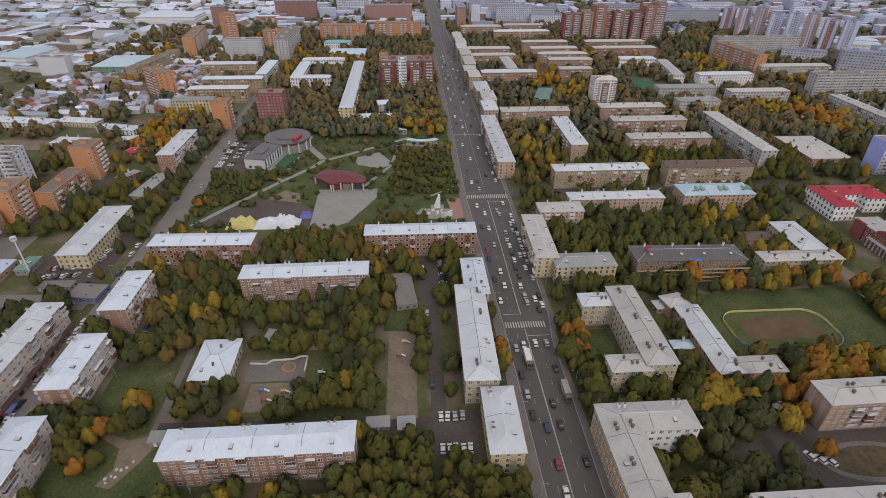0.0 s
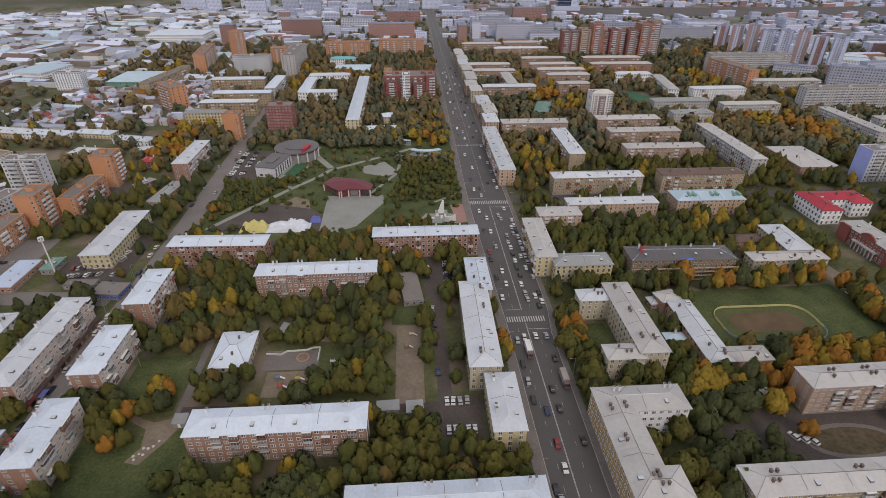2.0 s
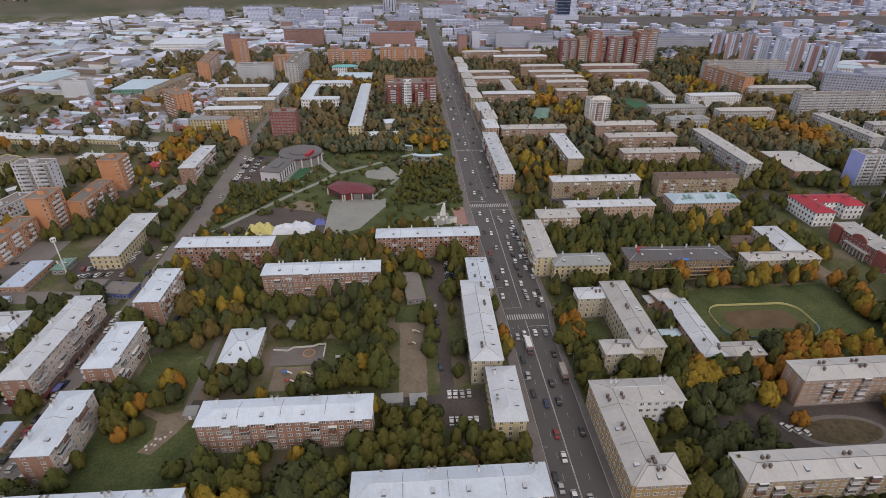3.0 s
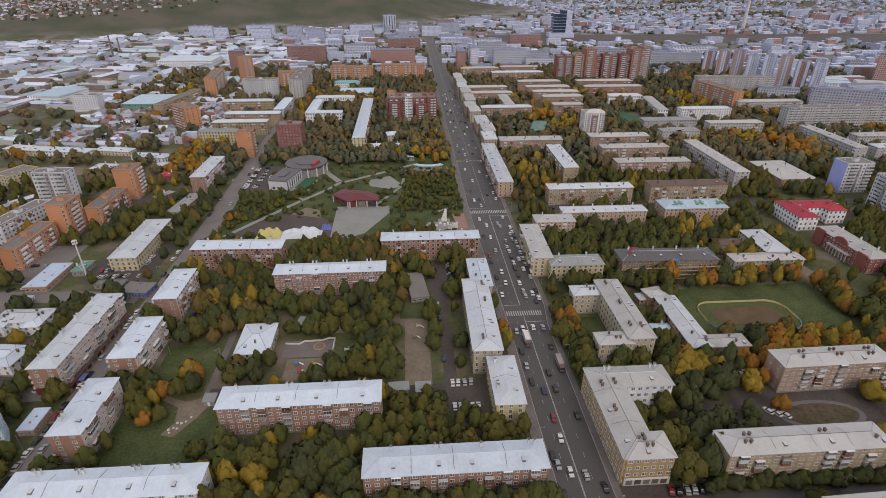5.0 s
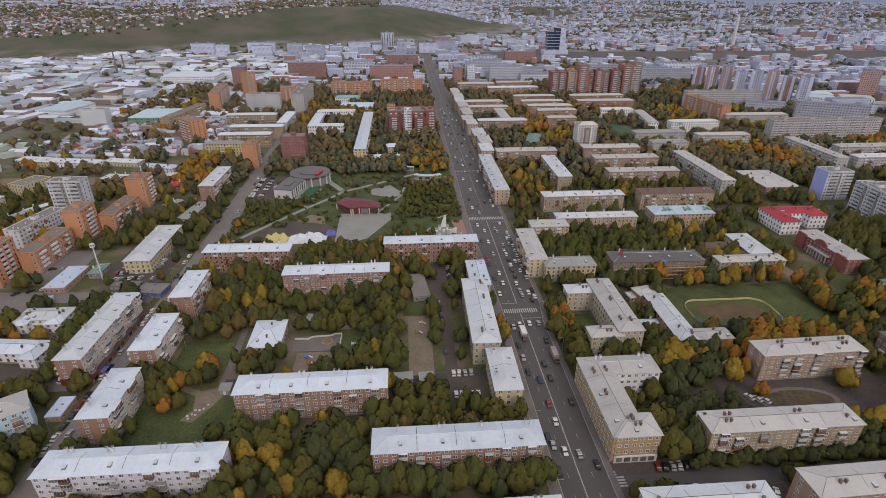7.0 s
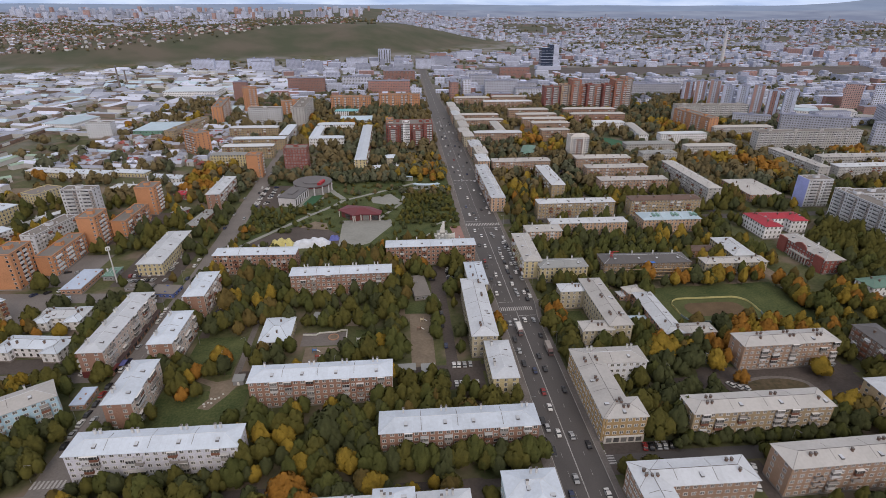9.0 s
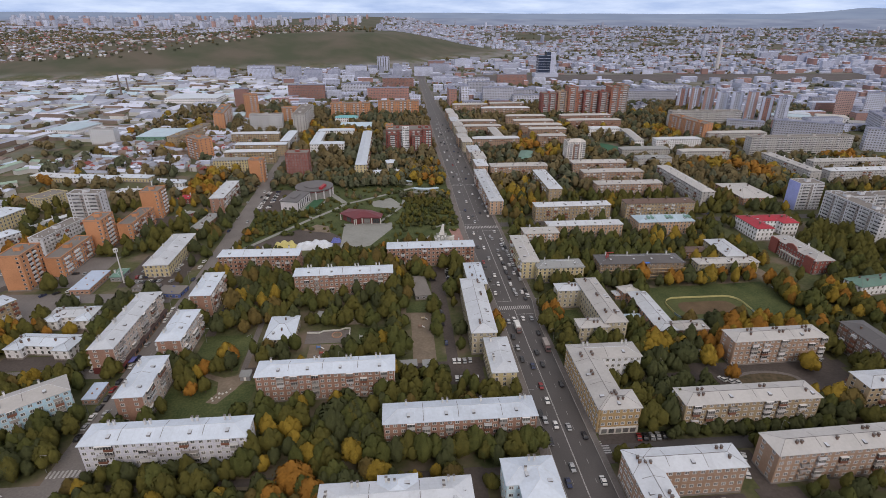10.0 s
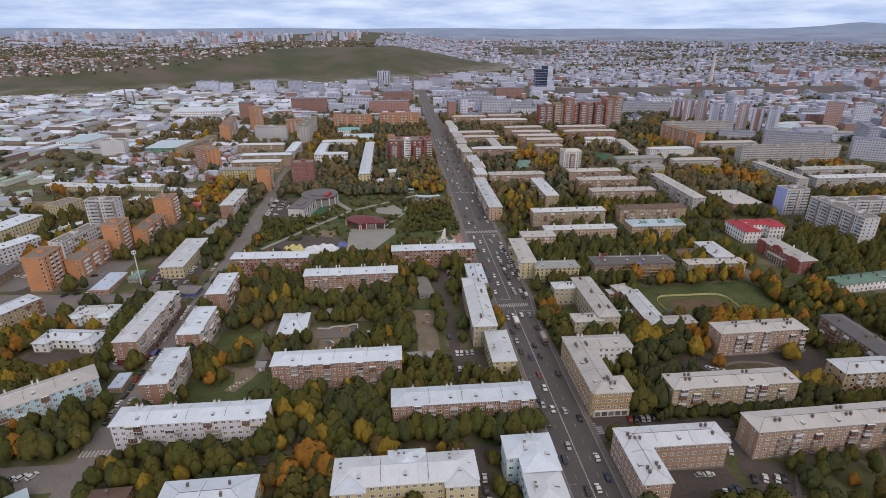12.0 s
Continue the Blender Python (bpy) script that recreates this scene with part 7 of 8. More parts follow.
# traffic on the avenue: down on the left half, up on the right half
for lane_x, head in ((-6.2, -90), (-2.2, -90), (2.4, 90), (7.4, 90)):
    yy = 95 + crng.uniform(0, 12)
    while yy < 820:
        wide = 0.0 if yy < 260 else math.copysign(1.6, lane_x)
        if not (246 < yy < 264 or 373 < yy < 391):
            car(lane_x + wide + crng.uniform(-0.4, 0.4), yy, head)
        yy += crng.choice((8, 12, 18, 26, 34)) * (1.5 if yy > 400 else 1.0 if yy > 250 else 1.25)
for yy in np.arange(268, 360, 7.2):          # queue before the crossing
    if crng.random() < 0.75:
        car(11.2, yy, 90)
    if crng.random() < 0.55:
        car(4.6 + crng.uniform(-0.3, 0.3), yy + 2, 90)
for yy in np.arange(150, 205, 8):
    if crng.random() < 0.2:
        car(-6.9, yy, -90)


def parked(x0, y0, x1, y1, n, ang, chance=0.85):
    for i in range(n):
        if crng.random() < chance:
            t = (i + 0.5) / n
            car(x0 + (x1 - x0) * t + crng.uniform(-0.3, 0.3), y0 + (y1 - y0) * t + crng.uniform(-0.3, 0.3), ang + crng.uniform(-5, 5))


parked(-42.3, 206, -42.3, 268, 10, 90, 0.7)
parked(-33.6, 276, -33.6, 307, 12, 2, 0.95)
parked(-45, 290, -45, 304, 4, 2)
parked(-41, 206, -28, 206, 5, 88, 0.9)
parked(-41, 192, -29, 192, 5, 90, 0.8)
parked(-38.5, 98, -38.5, 126, 5, 88)
parked(14, 139.5, 40, 139.5, 10, 80)
parked(28, 149.6, 41, 149.6, 5, 80)
parked(61, 114, 74, 113, 6, 65, 0.95)
parked(30, 117.5, 48, 117.5, 5, 5, 0.8)
parked(44, 108, 54, 110, 4, 80, 0.9)
parked(-194.6, 164, -194.6, 282, 20, 90, 0.85)
parked(-184.6, 172, -184.6, 262, 13, 90, 0.6)
parked(-190, 155, -191, 290, 8, 88, 0.5)
parked(-230, 133, -206, 139, 7, 60, 0.9)
parked(-186, 432, -186, 488, 15, 20, 0.9)
parked(-178, 434, -178, 486, 14, 20, 0.8)
parked(-170, 440, -170, 480, 8, 20, 0.6)
for i in range(5):
    parked(-236 + i * 1.5, 303 + i * 8, -212 + i * 0.5, 305 + i * 8, 8, (70, 95, 60, 85, 100)[i], 0.8)
parked(-165.6, 242, -164.4, 325, 14, 75, 0.75)
parked(-196, 362, -202, 520, 16, 92, 0.35)
parked(-185.5, 350, -193, 540, 12, -88, 0.35)
parked(142, 150, 140, 196, 7, 30, 0.8)
parked(80, 184, 90, 179, 4, 110)
parked(82, 205, 92, 205, 3, 30)
parked(-215, 212, -204, 213, 4, 70)
parked(-190, 204, -178, 206, 3, 10, 0.6)
parked(102, 420, 102, 590, 18, 90, 0.5)
parked(198, 395, 201, 440, 8, 60, 0.8)
parked(150, 128, 150, 150, 4, 30)
parked(60, 126, 66, 138, 3, 70)
parked(40, 384, 180, 384, 10, 0, 0.4)
parked(-300, 282, -250, 300, 8, 60, 0.6)
parked(-130, 333, -70, 333, 8, 2, 0.5)
parked(-300, 142, -235, 142, 8, 0, 0.4)
parked(-205, 268, -245, 270, 9, 80, 0.9)
parked(-262, 262, -330, 268, 12, 85, 0.7)
parked(-265, 318, -330, 322, 10, 10, 0.7)
parked(-205.5, 270, -212, 330, 8, 70, 0.8)
parked(-260, 137, -330, 140, 6, 0, 0.6)
parked(-196, 300, -199, 345, 5, 88, 0.7)
parked(166, 270, 172, 240, 3, 100, 0.7)
parked(-130, 362, -118, 360, 2, 5, 1)


def bus(x, y, ang, rgb, words):
    b = root("lorry", x, y, 0.07, words, "lorry")
    b.rotation_euler = (0, 0, radians(ang))
    m = material("lorry_paint", rgb, 0.5)
    part("cargo_box", shell([(-4.6, 0.9), (2.2, 0.9), (2.2, 3.3), (-4.6, 3.3)], 1.25, 0.04), [m], b)
    part("cab", shell([(2.4, 0.5), (4.5, 0.5), (4.5, 1.5), (4.0, 2.6), (2.4, 2.7)], 1.2, 0.1), [material("cab_paint", (0.16, 0.10, 0.10), 0.4)], b)
    part("windscreen", shell([(4.35, 1.6), (4.52, 1.6), (4.1, 2.5), (3.95, 2.5)], 1.05, 0.05), [M_CARGLASS], b)
    w = Geo()
    w.tube(0, 0, -0.16, 0.16, 0.5, 0.5, 10)
    wm = w.mesh("wheel", [M_TYRE])
    for wx in (-3.2, 3.3):
        for wy in (-1.05, 1.05):
            part("wheel", wm, None, b, m=pose(wx, wy, 0.5, 90 if wy < 0 else -90))


bus(8.4, 214, -90, (0.30, 0.27, 0.26), "grey box lorry with a dark cab on the avenue")
bus(-2.6, 232, -90, (0.66, 0.66, 0.66), "white box van on the avenue")

# ---------------------------------------------------------------- lamps
def lamp_base():
    r = root("street_lamp", 0, 0, 0, "slim grey steel street lamp with one arm", "street lamp", "street lamps")
    m = material("lamp_steel", (0.30, 0.30, 0.31), 0.5, 0.4)
    g = Geo()
    g.tube(0, 0, 0, 8.5, 0.11, 0.06, 7)
    part("pole", g, [m], r)
    g = Geo()
    g.box(0, 1.8, -0.04, 0.04, 8.4, 8.5)
    part("arm", g, [m], r)
    g = Geo()
    g.box(1.5, 2.3, -0.14, 0.14, 8.28, 8.42, inset=0.04)
    part("lamp_head", g, [m], r)
    return r


LAMP = lamp_base()
LAMP.matrix_basis = pose(-10.5, 110, 0.15)
for yy in range(140, 560, 32):
    copy_thing(LAMP, pose(-11.2 if yy < 300 else -15, yy, 0.15))
    copy_thing(LAMP, pose(13.0 if yy < 250 else 16, yy + 14, 0.15, 0, 0, 180))
for yy in range(150, 330, 30):
    copy_thing(LAMP, pose(-196.8, yy, 0.0))
for x, y in ((-140, 225), (-148, 215), (-118, 178), (-52, 150), (-79, 139), (-95, 205), (56, 190), (140, 147), (86, 146), (-165, 232)):
    copy_thing(LAMP, pose(x, y, 0.0, 0, 0, (x * 37) % 360))

# ---------------------------------------------------------------- far town
frng = random.Random(5)
nfar = np.random.RandomState(5)


def facade_material(name, wall, glass, step_x, step_z):
    """Far walls: storeys and window columns as a grid in metres, with a tone per island."""
    m = material(name, wall, 0.9, grain=0.3, stain=0.02, amount=0.25, island=0.8)
    nt = m.node_tree
    b = nt.nodes["Principled BSDF"]
    base = b.inputs["Base Color"].links[0].from_socket
    g = nt.nodes.new("ShaderNodeNewGeometry")
    sep = nt.nodes.new("ShaderNodeSeparateXYZ")
    nt.links.new(g.outputs["Position"], sep.inputs[0])
    add = nt.nodes.new("ShaderNodeMath")
    add.operation = "ADD"
    nt.links.new(sep.outputs["X"], add.inputs[0])
    nt.links.new(sep.outputs["Y"], add.inputs[1])

    def gate(socket, step, share):
        d = nt.nodes.new("ShaderNodeMath")
        d.operation, d.inputs[1].default_value = "DIVIDE", step
        nt.links.new(socket, d.inputs[0])
        fr = nt.nodes.new("ShaderNodeMath")
        fr.operation = "FRACT"
        nt.links.new(d.outputs[0], fr.inputs[0])
        lt = nt.nodes.new("ShaderNodeMath")
        lt.operation, lt.inputs[1].default_value = "LESS_THAN", share
        nt.links.new(fr.outputs[0], lt.inputs[0])
        return lt.outputs[0]

    mul = nt.nodes.new("ShaderNodeMath")
    mul.operation = "MULTIPLY"
    nt.links.new(gate(add.outputs[0], step_x, 0.58), mul.inputs[0])
    nt.links.new(gate(sep.outputs["Z"], step_z, 0.52), mul.inputs[1])
    up = nt.nodes.new("ShaderNodeSeparateXYZ")
    nt.links.new(g.outputs["Normal"], up.inputs[0])
    side = nt.nodes.new("ShaderNodeMath")
    side.operation, side.inputs[1].default_value = "LESS_THAN", 0.5
    nt.links.new(up.outputs["Z"], side.inputs[0])
    mul2 = nt.nodes.new("ShaderNodeMath")
    mul2.operation = "MULTIPLY"
    nt.links.new(mul.outputs[0], mul2.inputs[0])
    nt.links.new(side.outputs[0], mul2.inputs[1])
    x = nt.nodes.new("ShaderNodeMixRGB")
    nt.links.new(mul2.outputs[0], x.inputs[0])
    nt.links.new(base, x.inputs[1])
    x.inputs[2].default_value = (*glass, 1)
    nt.links.new(x.outputs["Color"], b.inputs["Base Color"])
    return m


# pale and grey tones, glass too, are lightened and blued to paint in haze
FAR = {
    "pale": facade_material("far_pale_panel_hazed", (0.58, 0.62, 0.78), (0.33, 0.355, 0.46), 3.1, 2.9),
    "grey": facade_material("far_grey_panel_hazed", (0.42, 0.45, 0.575), (0.255, 0.275, 0.37), 3.1, 2.9),
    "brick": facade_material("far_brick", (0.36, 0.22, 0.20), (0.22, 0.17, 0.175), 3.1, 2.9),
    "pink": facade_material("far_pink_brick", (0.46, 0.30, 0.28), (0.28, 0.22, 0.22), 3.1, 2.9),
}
# plain walls: pale and grey again hold a blue tint for haze
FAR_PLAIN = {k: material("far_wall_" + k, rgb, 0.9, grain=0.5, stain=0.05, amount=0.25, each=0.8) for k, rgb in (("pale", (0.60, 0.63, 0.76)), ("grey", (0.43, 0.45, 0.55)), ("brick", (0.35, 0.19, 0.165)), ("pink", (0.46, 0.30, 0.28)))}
# roof colours with a paler, bluer cast put in as haze
M_FARROOF = [material("far_roof_pale_hazed", (0.54, 0.585, 0.745), 0.7, island=0.8, stain=0.02, amount=0.3), material("far_roof_grey_hazed", (0.26, 0.28, 0.375), 0.9, island=0.8, stain=0.02, amount=0.3)]


def tower(x, y, ang, l, w, h, tone, words, name="apartment_tower"):
    """A far block with storeys: stepped roof house and a parapet."""
    block(x, y, ang, l / 2 + 2, w / 2 + 2)
    r = root(name, x, y, land(x, y) if y > 1300 else 0, words, "apartment block", "far blocks of flats")
    r.rotation_euler = (0, 0, radians(ang))
    g = Geo()
    g.box(-l / 2, l / 2, -w / 2, w / 2, -1, h, 0)
    near = y < 1350
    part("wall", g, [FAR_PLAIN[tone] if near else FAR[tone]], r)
    if near:
        g = Geo()
        for span, off, turn in ((l, w / 2, 0), (w, l / 2, 90), (l, w / 2, 180), (w, l / 2, 270)):
            n = max(1, round(span / 3.1))
            c, s = math.cos(radians(turn)), math.sin(radians(turn))
            for k in range(n):
                u0 = -span / 2 + (k + 0.5) * span / n - 0.8
                for z in range(max(1, round(h / 2.9))):
                    z0 = (z + 0.32) * h / max(1, round(h / 2.9))
                    q = [(u0, z0), (u0 + 1.6, z0), (u0 + 1.6, z0 + 1.45), (u0, z0 + 1.45)]
                    g.face([(u * c + (off + 0.06) * s, u * s - (off + 0.06) * c, zz) for u, zz in q])
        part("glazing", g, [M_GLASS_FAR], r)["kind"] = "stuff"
    g = Geo()
    g.box(-l / 2 - 0.2, l / 2 + 0.2, -w / 2 - 0.2, w / 2 + 0.2, h, h + 0.7)
    for i in range(max(1, int(l / 25))):
        cx = -l / 2 + (i + 0.5) * l / max(1, int(l / 25))
        g.box(cx - 2.5, cx + 2.5, -2, 2, h + 0.7, h + 3.2)
    part("roof", g, [M_FARROOF[1]], r)
    return r


# rows of flats right of the avenue, far out
for i in range(8):
    tw = tower(437 + i * 13, 911 - i * 19, -35, 16, 15, 38 + (i % 3) * 3, "brick" if i in (0, 6) else "pale", "tall white tower block with red-brown brick bays", "tower_block")
    for x0 in (-7.5, 3.0):
        g = Geo()
        g.box(x0, x0 + 4, -8.6, -7.5, 2, 38.5 + (i % 3) * 3)
        part("bay", g, [FAR["pink"] if i in (1, 2, 5) else FAR["pale"]], tw, "bay of balconies")
    g = Geo()
    g.box(-9.0, -8.0, -6, 0, 2, 38.5 + (i % 3) * 3)
    part("bay", g, [FAR["pale"]], tw, "white bay of balconies")
for i in range(6):
    tower(690 + i * 30, 850 - i * 26, -35, 24, 16, 40, "pale" if i % 2 else "pink", "tall pale and pink tower block", "tower_block")
tower(476, 655, -27, 78, 13, 27, "grey", "nine-storey grey panel block with a dark roof")
tower(440, 731, -27, 48, 13, 15, "grey", "five-storey grey panel block")
tower(560, 590, -27, 90, 13, 27, "grey", "nine-storey grey panel block with a dark roof")
tower(620, 700, 62, 70, 13, 27, "grey", "nine-storey grey panel block with a dark roof")
tower(412, 990, 0, 100, 14, 24, "grey", "long grey panel block of flats")
for x, y, l, w, h, rf in ((560, 800, 60, 26, 9, "blue"), (610, 775, 40, 30, 12, "metal"), (585, 830, 50, 20, 8, "metal_blue"), (640, 745, 46, 22, 7, "metal")):
    house("shopping_hall", x, y, -27, l, w, h, 2, "white", rf, 0, balconies=False, category="hall")
FAR_WORDS = {"pale": "pale panel block of flats far off", "grey": "grey panel block of flats far off", "brick": "red brick block of flats far off"}
for x, y, a, l, h, tone in ((130, 1030, 0, 60, 27, "grey"), (110, 1120, 3, 55, 27, "grey"), (200, 1010, 0, 90, 15, "pale"), (180, 1090, 0, 70, 15, "grey"), (62, 1015, 90, 40, 33, "pale"), (38, 1000, 90, 40, 30, "brick"), (330, 1010, 0, 70, 15, "brick"), (420, 1080, 0, 80, 15, "grey"), (340, 1120, 0, 90, 15, "grey"), (520, 1150, 0, 100, 15, "pale"), (120, 1250, 0, 60, 20, "pale"), (210, 1290, 0, 70, 24, "brick"), (-560, 1480, 0, 90, 27, "pale"), (-500, 1440, 8, 50, 27, "pale"), (-420, 1500, 2, 110, 27, "pale"), (-400, 1420, 0, 75, 27, "pale")):
    tower(x, y, a, l * (0.62 if y > 1390 else 1.0), 14, h, tone, FAR_WORDS[tone])
for x, y, a, l, h, tone in ((-330, 1470, 0, 60, 27, "grey"), (-270, 1400, 0, 70, 27, "grey"), (-170, 1500, 3, 90, 27, "pale"), (-150, 1420, 0, 60, 20, "grey"), (-60, 1440, 0, 40, 33, "grey"), (10, 1500, 0, 80, 24, "pale"), (60, 1580, 0, 90, 24, "grey"), (-240, 1090, 0, 70, 27, "brick"), (-80, 1060, 0, 80, 24, "brick"), (-330, 960, 0, 22, 36, "brick"), (-150, 1180, 0, 60, 18, "pale"), (-60, 1250, 0, 70, 22, "brick"), (60, 1700, 0, 80, 24, "brick"), (150, 1760, 0, 90, 24, "pale"), (260, 1700, 0, 60, 20, "pale")):
    tower(x, y, a, l * (0.62 if y > 1390 else 1.0), 14, h, tone, FAR_WORDS[tone])
wt = tower(-101, 1660, 0, 36, 20, 38, "pale", "white high-rise block at the hill's foot", "high_rise")
for k in range(5):
    g = Geo()
    g.box(-16 + k * 7.4, -13.6 + k * 7.4, -10.4, -10.05, 2, 37)
    part("window_band", g, [M_GLASS], wt)


def glass_tower():
    r = root("glass_office_tower", 338, 1462, 0, "dark blue glass office tower with a pale side", "office tower")
    m = material("tower_glass", (0.035, 0.05, 0.09), 0.15, spec=0.7, stain=0.05, amount=0.4)
    for name, x0, x1, h, mat in (("glass_wing", -24, -2, 55, m), ("glass_shaft", -3, 8, 63, m), ("pale_shaft", 8, 22, 61, FAR["pale"]), ("base", -34, 30, 10, M_FARROOF[0])):
        g = Geo()
        g.box(x0, x1, -14 if name != "base" else -20, 12, 0, h)
        host = part(name, g, [mat], r)
        for z in range(5, int(h) - 3, 7):
            if mat is m:
                g = Geo()
                g.box(x0 - 0.3, x1 + 0.3, -14.4, 12.3, z, z + 0.7)
                part("floor_band", g, [M_FARROOF[0]], host)


glass_tower()


def chimney_stack(x, y, h, r, rgb, words):
    o = root("factory_chimney", x, y, 0, words, "chimney")
    g = Geo()
    g.tube(0, 0, 0, h, r, r * 0.55, 12)
    part("shaft", g, [material("stack_concrete", rgb, 0.9)], o)
    g = Geo()
    g.tube(0, 0, h - 3, h + 0.6, r * 0.72, r * 0.72, 12)
    part("rim", g, [M_SEAM], o)


chimney_stack(947, 1675, 90, 6, (0.55, 0.54, 0.56), "tall pale concrete factory chimney")
chimney_stack(-610, 1130, 46, 2.2, (0.20, 0.17, 0.16), "slim dark brick factory chimney")
chimney_stack(-600, 1140, 36, 2.0, (0.20, 0.17, 0.16), "slim dark brick factory chimney")


def boxes(name, rows, mats, label, category):
    """Many small far buildings in one mesh: rows of x, y, angle, length, width, height, wall slot, roof slot, gabled."""
    g = Geo()
    for x, y, a, l, w, h, ws, rs, gable in rows:
        z = land(x, y) if y > 1250 else 0.0
        c, s = math.cos(radians(a)), math.sin(radians(a))
        p = [(x + u * l / 2 * c - v * w / 2 * s, y + u * l / 2 * s + v * w / 2 * c) for u, v in ((-1, -1), (1, -1), (1, 1), (-1, 1))]
        n = len(g.v)
        g.v += [(px, py, z - 3) for px, py in p] + [(px, py, z + h) for px, py in p]
        for i in range(4):
            j = (i + 1) % 4
            g.f.append((n + i, n + j, n + 4 + j, n + 4 + i))
            g.m.append(ws)
        if gable:
            e0, e1 = ((p[0][0] + p[3][0]) / 2, (p[0][1] + p[3][1]) / 2), ((p[1][0] + p[2][0]) / 2, (p[1][1] + p[2][1]) / 2)
            g.v += [(*e0, z + h + w * 0.3), (*e1, z + h + w * 0.3)]
            for f_ in ((n + 4, n + 5, n + 9, n + 8), (n + 6, n + 7, n + 8, n + 9), (n + 5, n + 6, n + 9), (n + 7, n + 4, n + 8)):
                g.f.append(f_)
                g.m.append(rs)
        else:
            g.f.append((n + 4, n + 5, n + 6, n + 7))
            g.m.append(rs)
    tagged(new(name, g.mesh(name, mats)), label, category, kind="stuff")


# the grey and white roofs carry haze as blue in their colour
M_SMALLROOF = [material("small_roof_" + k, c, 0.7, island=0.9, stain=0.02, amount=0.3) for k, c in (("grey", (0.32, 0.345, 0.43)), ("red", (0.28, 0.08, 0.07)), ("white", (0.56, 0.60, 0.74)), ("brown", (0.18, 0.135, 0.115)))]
M_SMALLWALL = [material("small_wall_" + k, c, 0.9, island=0.9, stain=0.02, amount=0.3) for k, c in (("pale", (0.54, 0.54, 0.54)), ("wood", (0.24, 0.19, 0.165)))]


def scatter(n, x0, x1, y0, y1, test=None):
    out = []
    while len(out) < n:
        x, y = frng.uniform(x0, x1), frng.uniform(y0, y1)
        if test is None or test(x, y):
            out.append((x, y))
    return out


def off_road(x, y):
    return not (-16 < x < 17 and y < 1950)


def rail(x, y):
    return x > 150 and 1330 < y < 1500


slab("rail_yard", [(150, 1340), (1500, 1330), (1500, 1490), (150, 1500)], 0.4, material("rail_gravel", (0.105, 0.092, 0.092), 0.95, stain=0.03, amount=0.3), "dark brown gravel of the far rail yard", "railway", 2.0)
# cottages in the old quarter left of the park street and on the ridge
old = [(x, y) for x, y in scatter(420, -425, -222, 560, 720) if free(np.array([x]), np.array([y]), 4)[0]]
boxes("cottages", [(x, y, frng.choice((0, 90)) + frng.uniform(-12, 12), frng.uniform(7, 12), frng.uniform(6, 9), frng.uniform(3, 5), frng.choice((0, 1)), 2 + frng.choice((0, 0, 0, 1, 2, 3, 3)), True) for x, y in old],
      M_SMALLWALL + M_SMALLROOF, "small cottages with red, grey and pale roofs", "cottages")
ridge = scatter(8500, -2600, 250, 1600, 3500, lambda x, y: y > hill_foot(x) + 260 + 300 * smooth(-900, -250, x) and frng.random() < 1 - smooth(-520, -200, x))
boxes("ridge_cottages", [(x, y, frng.uniform(0, 180), frng.uniform(7, 11), frng.uniform(5, 8), frng.uniform(3, 5), frng.choice((0, 1, 1)), 2 + frng.choice((0, 0, 1, 2, 3, 3, 3)), True) for x, y in ridge],
      M_SMALLWALL + M_SMALLROOF, "scattered cottages on the grassy ridge", "cottages")
rtow = scatter(230, -2900, -250, 3300, 4400)
boxes("ridge_towers", [(x, y, frng.choice((0, 20, 90)), frng.uniform(14, 40), 15, frng.uniform(16, 44), frng.choice((0, 0, 0, 0, 1, 1, 3)), 4, False) for x, y in rtow],
      [FAR["pale"], FAR["grey"], FAR["brick"], FAR["pink"], M_FARROOF[1]], "new pale and red tower blocks beyond the ridge", "tower blocks")
# sheds and works left of the avenue
def shed(x, y, ang, l, w, h, wall, roof, gable):
    """A low works shed: walls and a roof with eaves."""
    g = Geo()
    g.box(-l / 2, l / 2, -w / 2, w / 2, -0.5, h)
    ob = part("works_shed", g, [wall], None, m=pose(x, y, 0, 0, 0, ang))
    tagged(ob, "low works shed with " + roof[1] + " roof in the industrial yards", "shed", "works sheds")
    g = Geo()
    a = [(-l / 2 - 0.4, -w / 2 - 0.4), (l / 2 + 0.4, -w / 2 - 0.4), (l / 2 + 0.4, w / 2 + 0.4), (-l / 2 - 0.4, w / 2 + 0.4)]
    up = h + (w * 0.16 if gable else 0.5)
    r0, r1 = (-l / 2 - 0.4, 0, up), (l / 2 + 0.4, 0, up)
    c = [(px, py, h) for px, py in a]
    g.face([c[0], c[1], r1, r0])
    g.face([c[2], c[3], r0, r1])
    g.face([c[1], c[2], r1])
    g.face([c[3], c[0], r0])
    g.face(c[::-1])
    part("roof", g, [roof[0]], ob)


M_GREENROOF = material("small_roof_green", (0.30, 0.40, 0.33), 0.7, stain=0.1, amount=0.2)
SHED_ROOFS = [(M_SMALLROOF[0], "a grey"), (M_SMALLROOF[0], "a grey"), (M_SMALLROOF[2], "a white"), (M_SMALLROOF[2], "a white"), (M_SMALLROOF[3], "a brown"), (ROOF["blue"], "a pale blue")]
spots = [(x, y, frng.choice((-12, -10, -10, 78)), frng.uniform(12, 52), frng.uniform(8, 19), frng.uniform(3, 6)) for x, y in scatter(1000, -1150, -270, 700, 1520, lambda x, y: y < hill_foot(x) - 15) if free(np.array([x]), np.array([y]), 7)[0]]
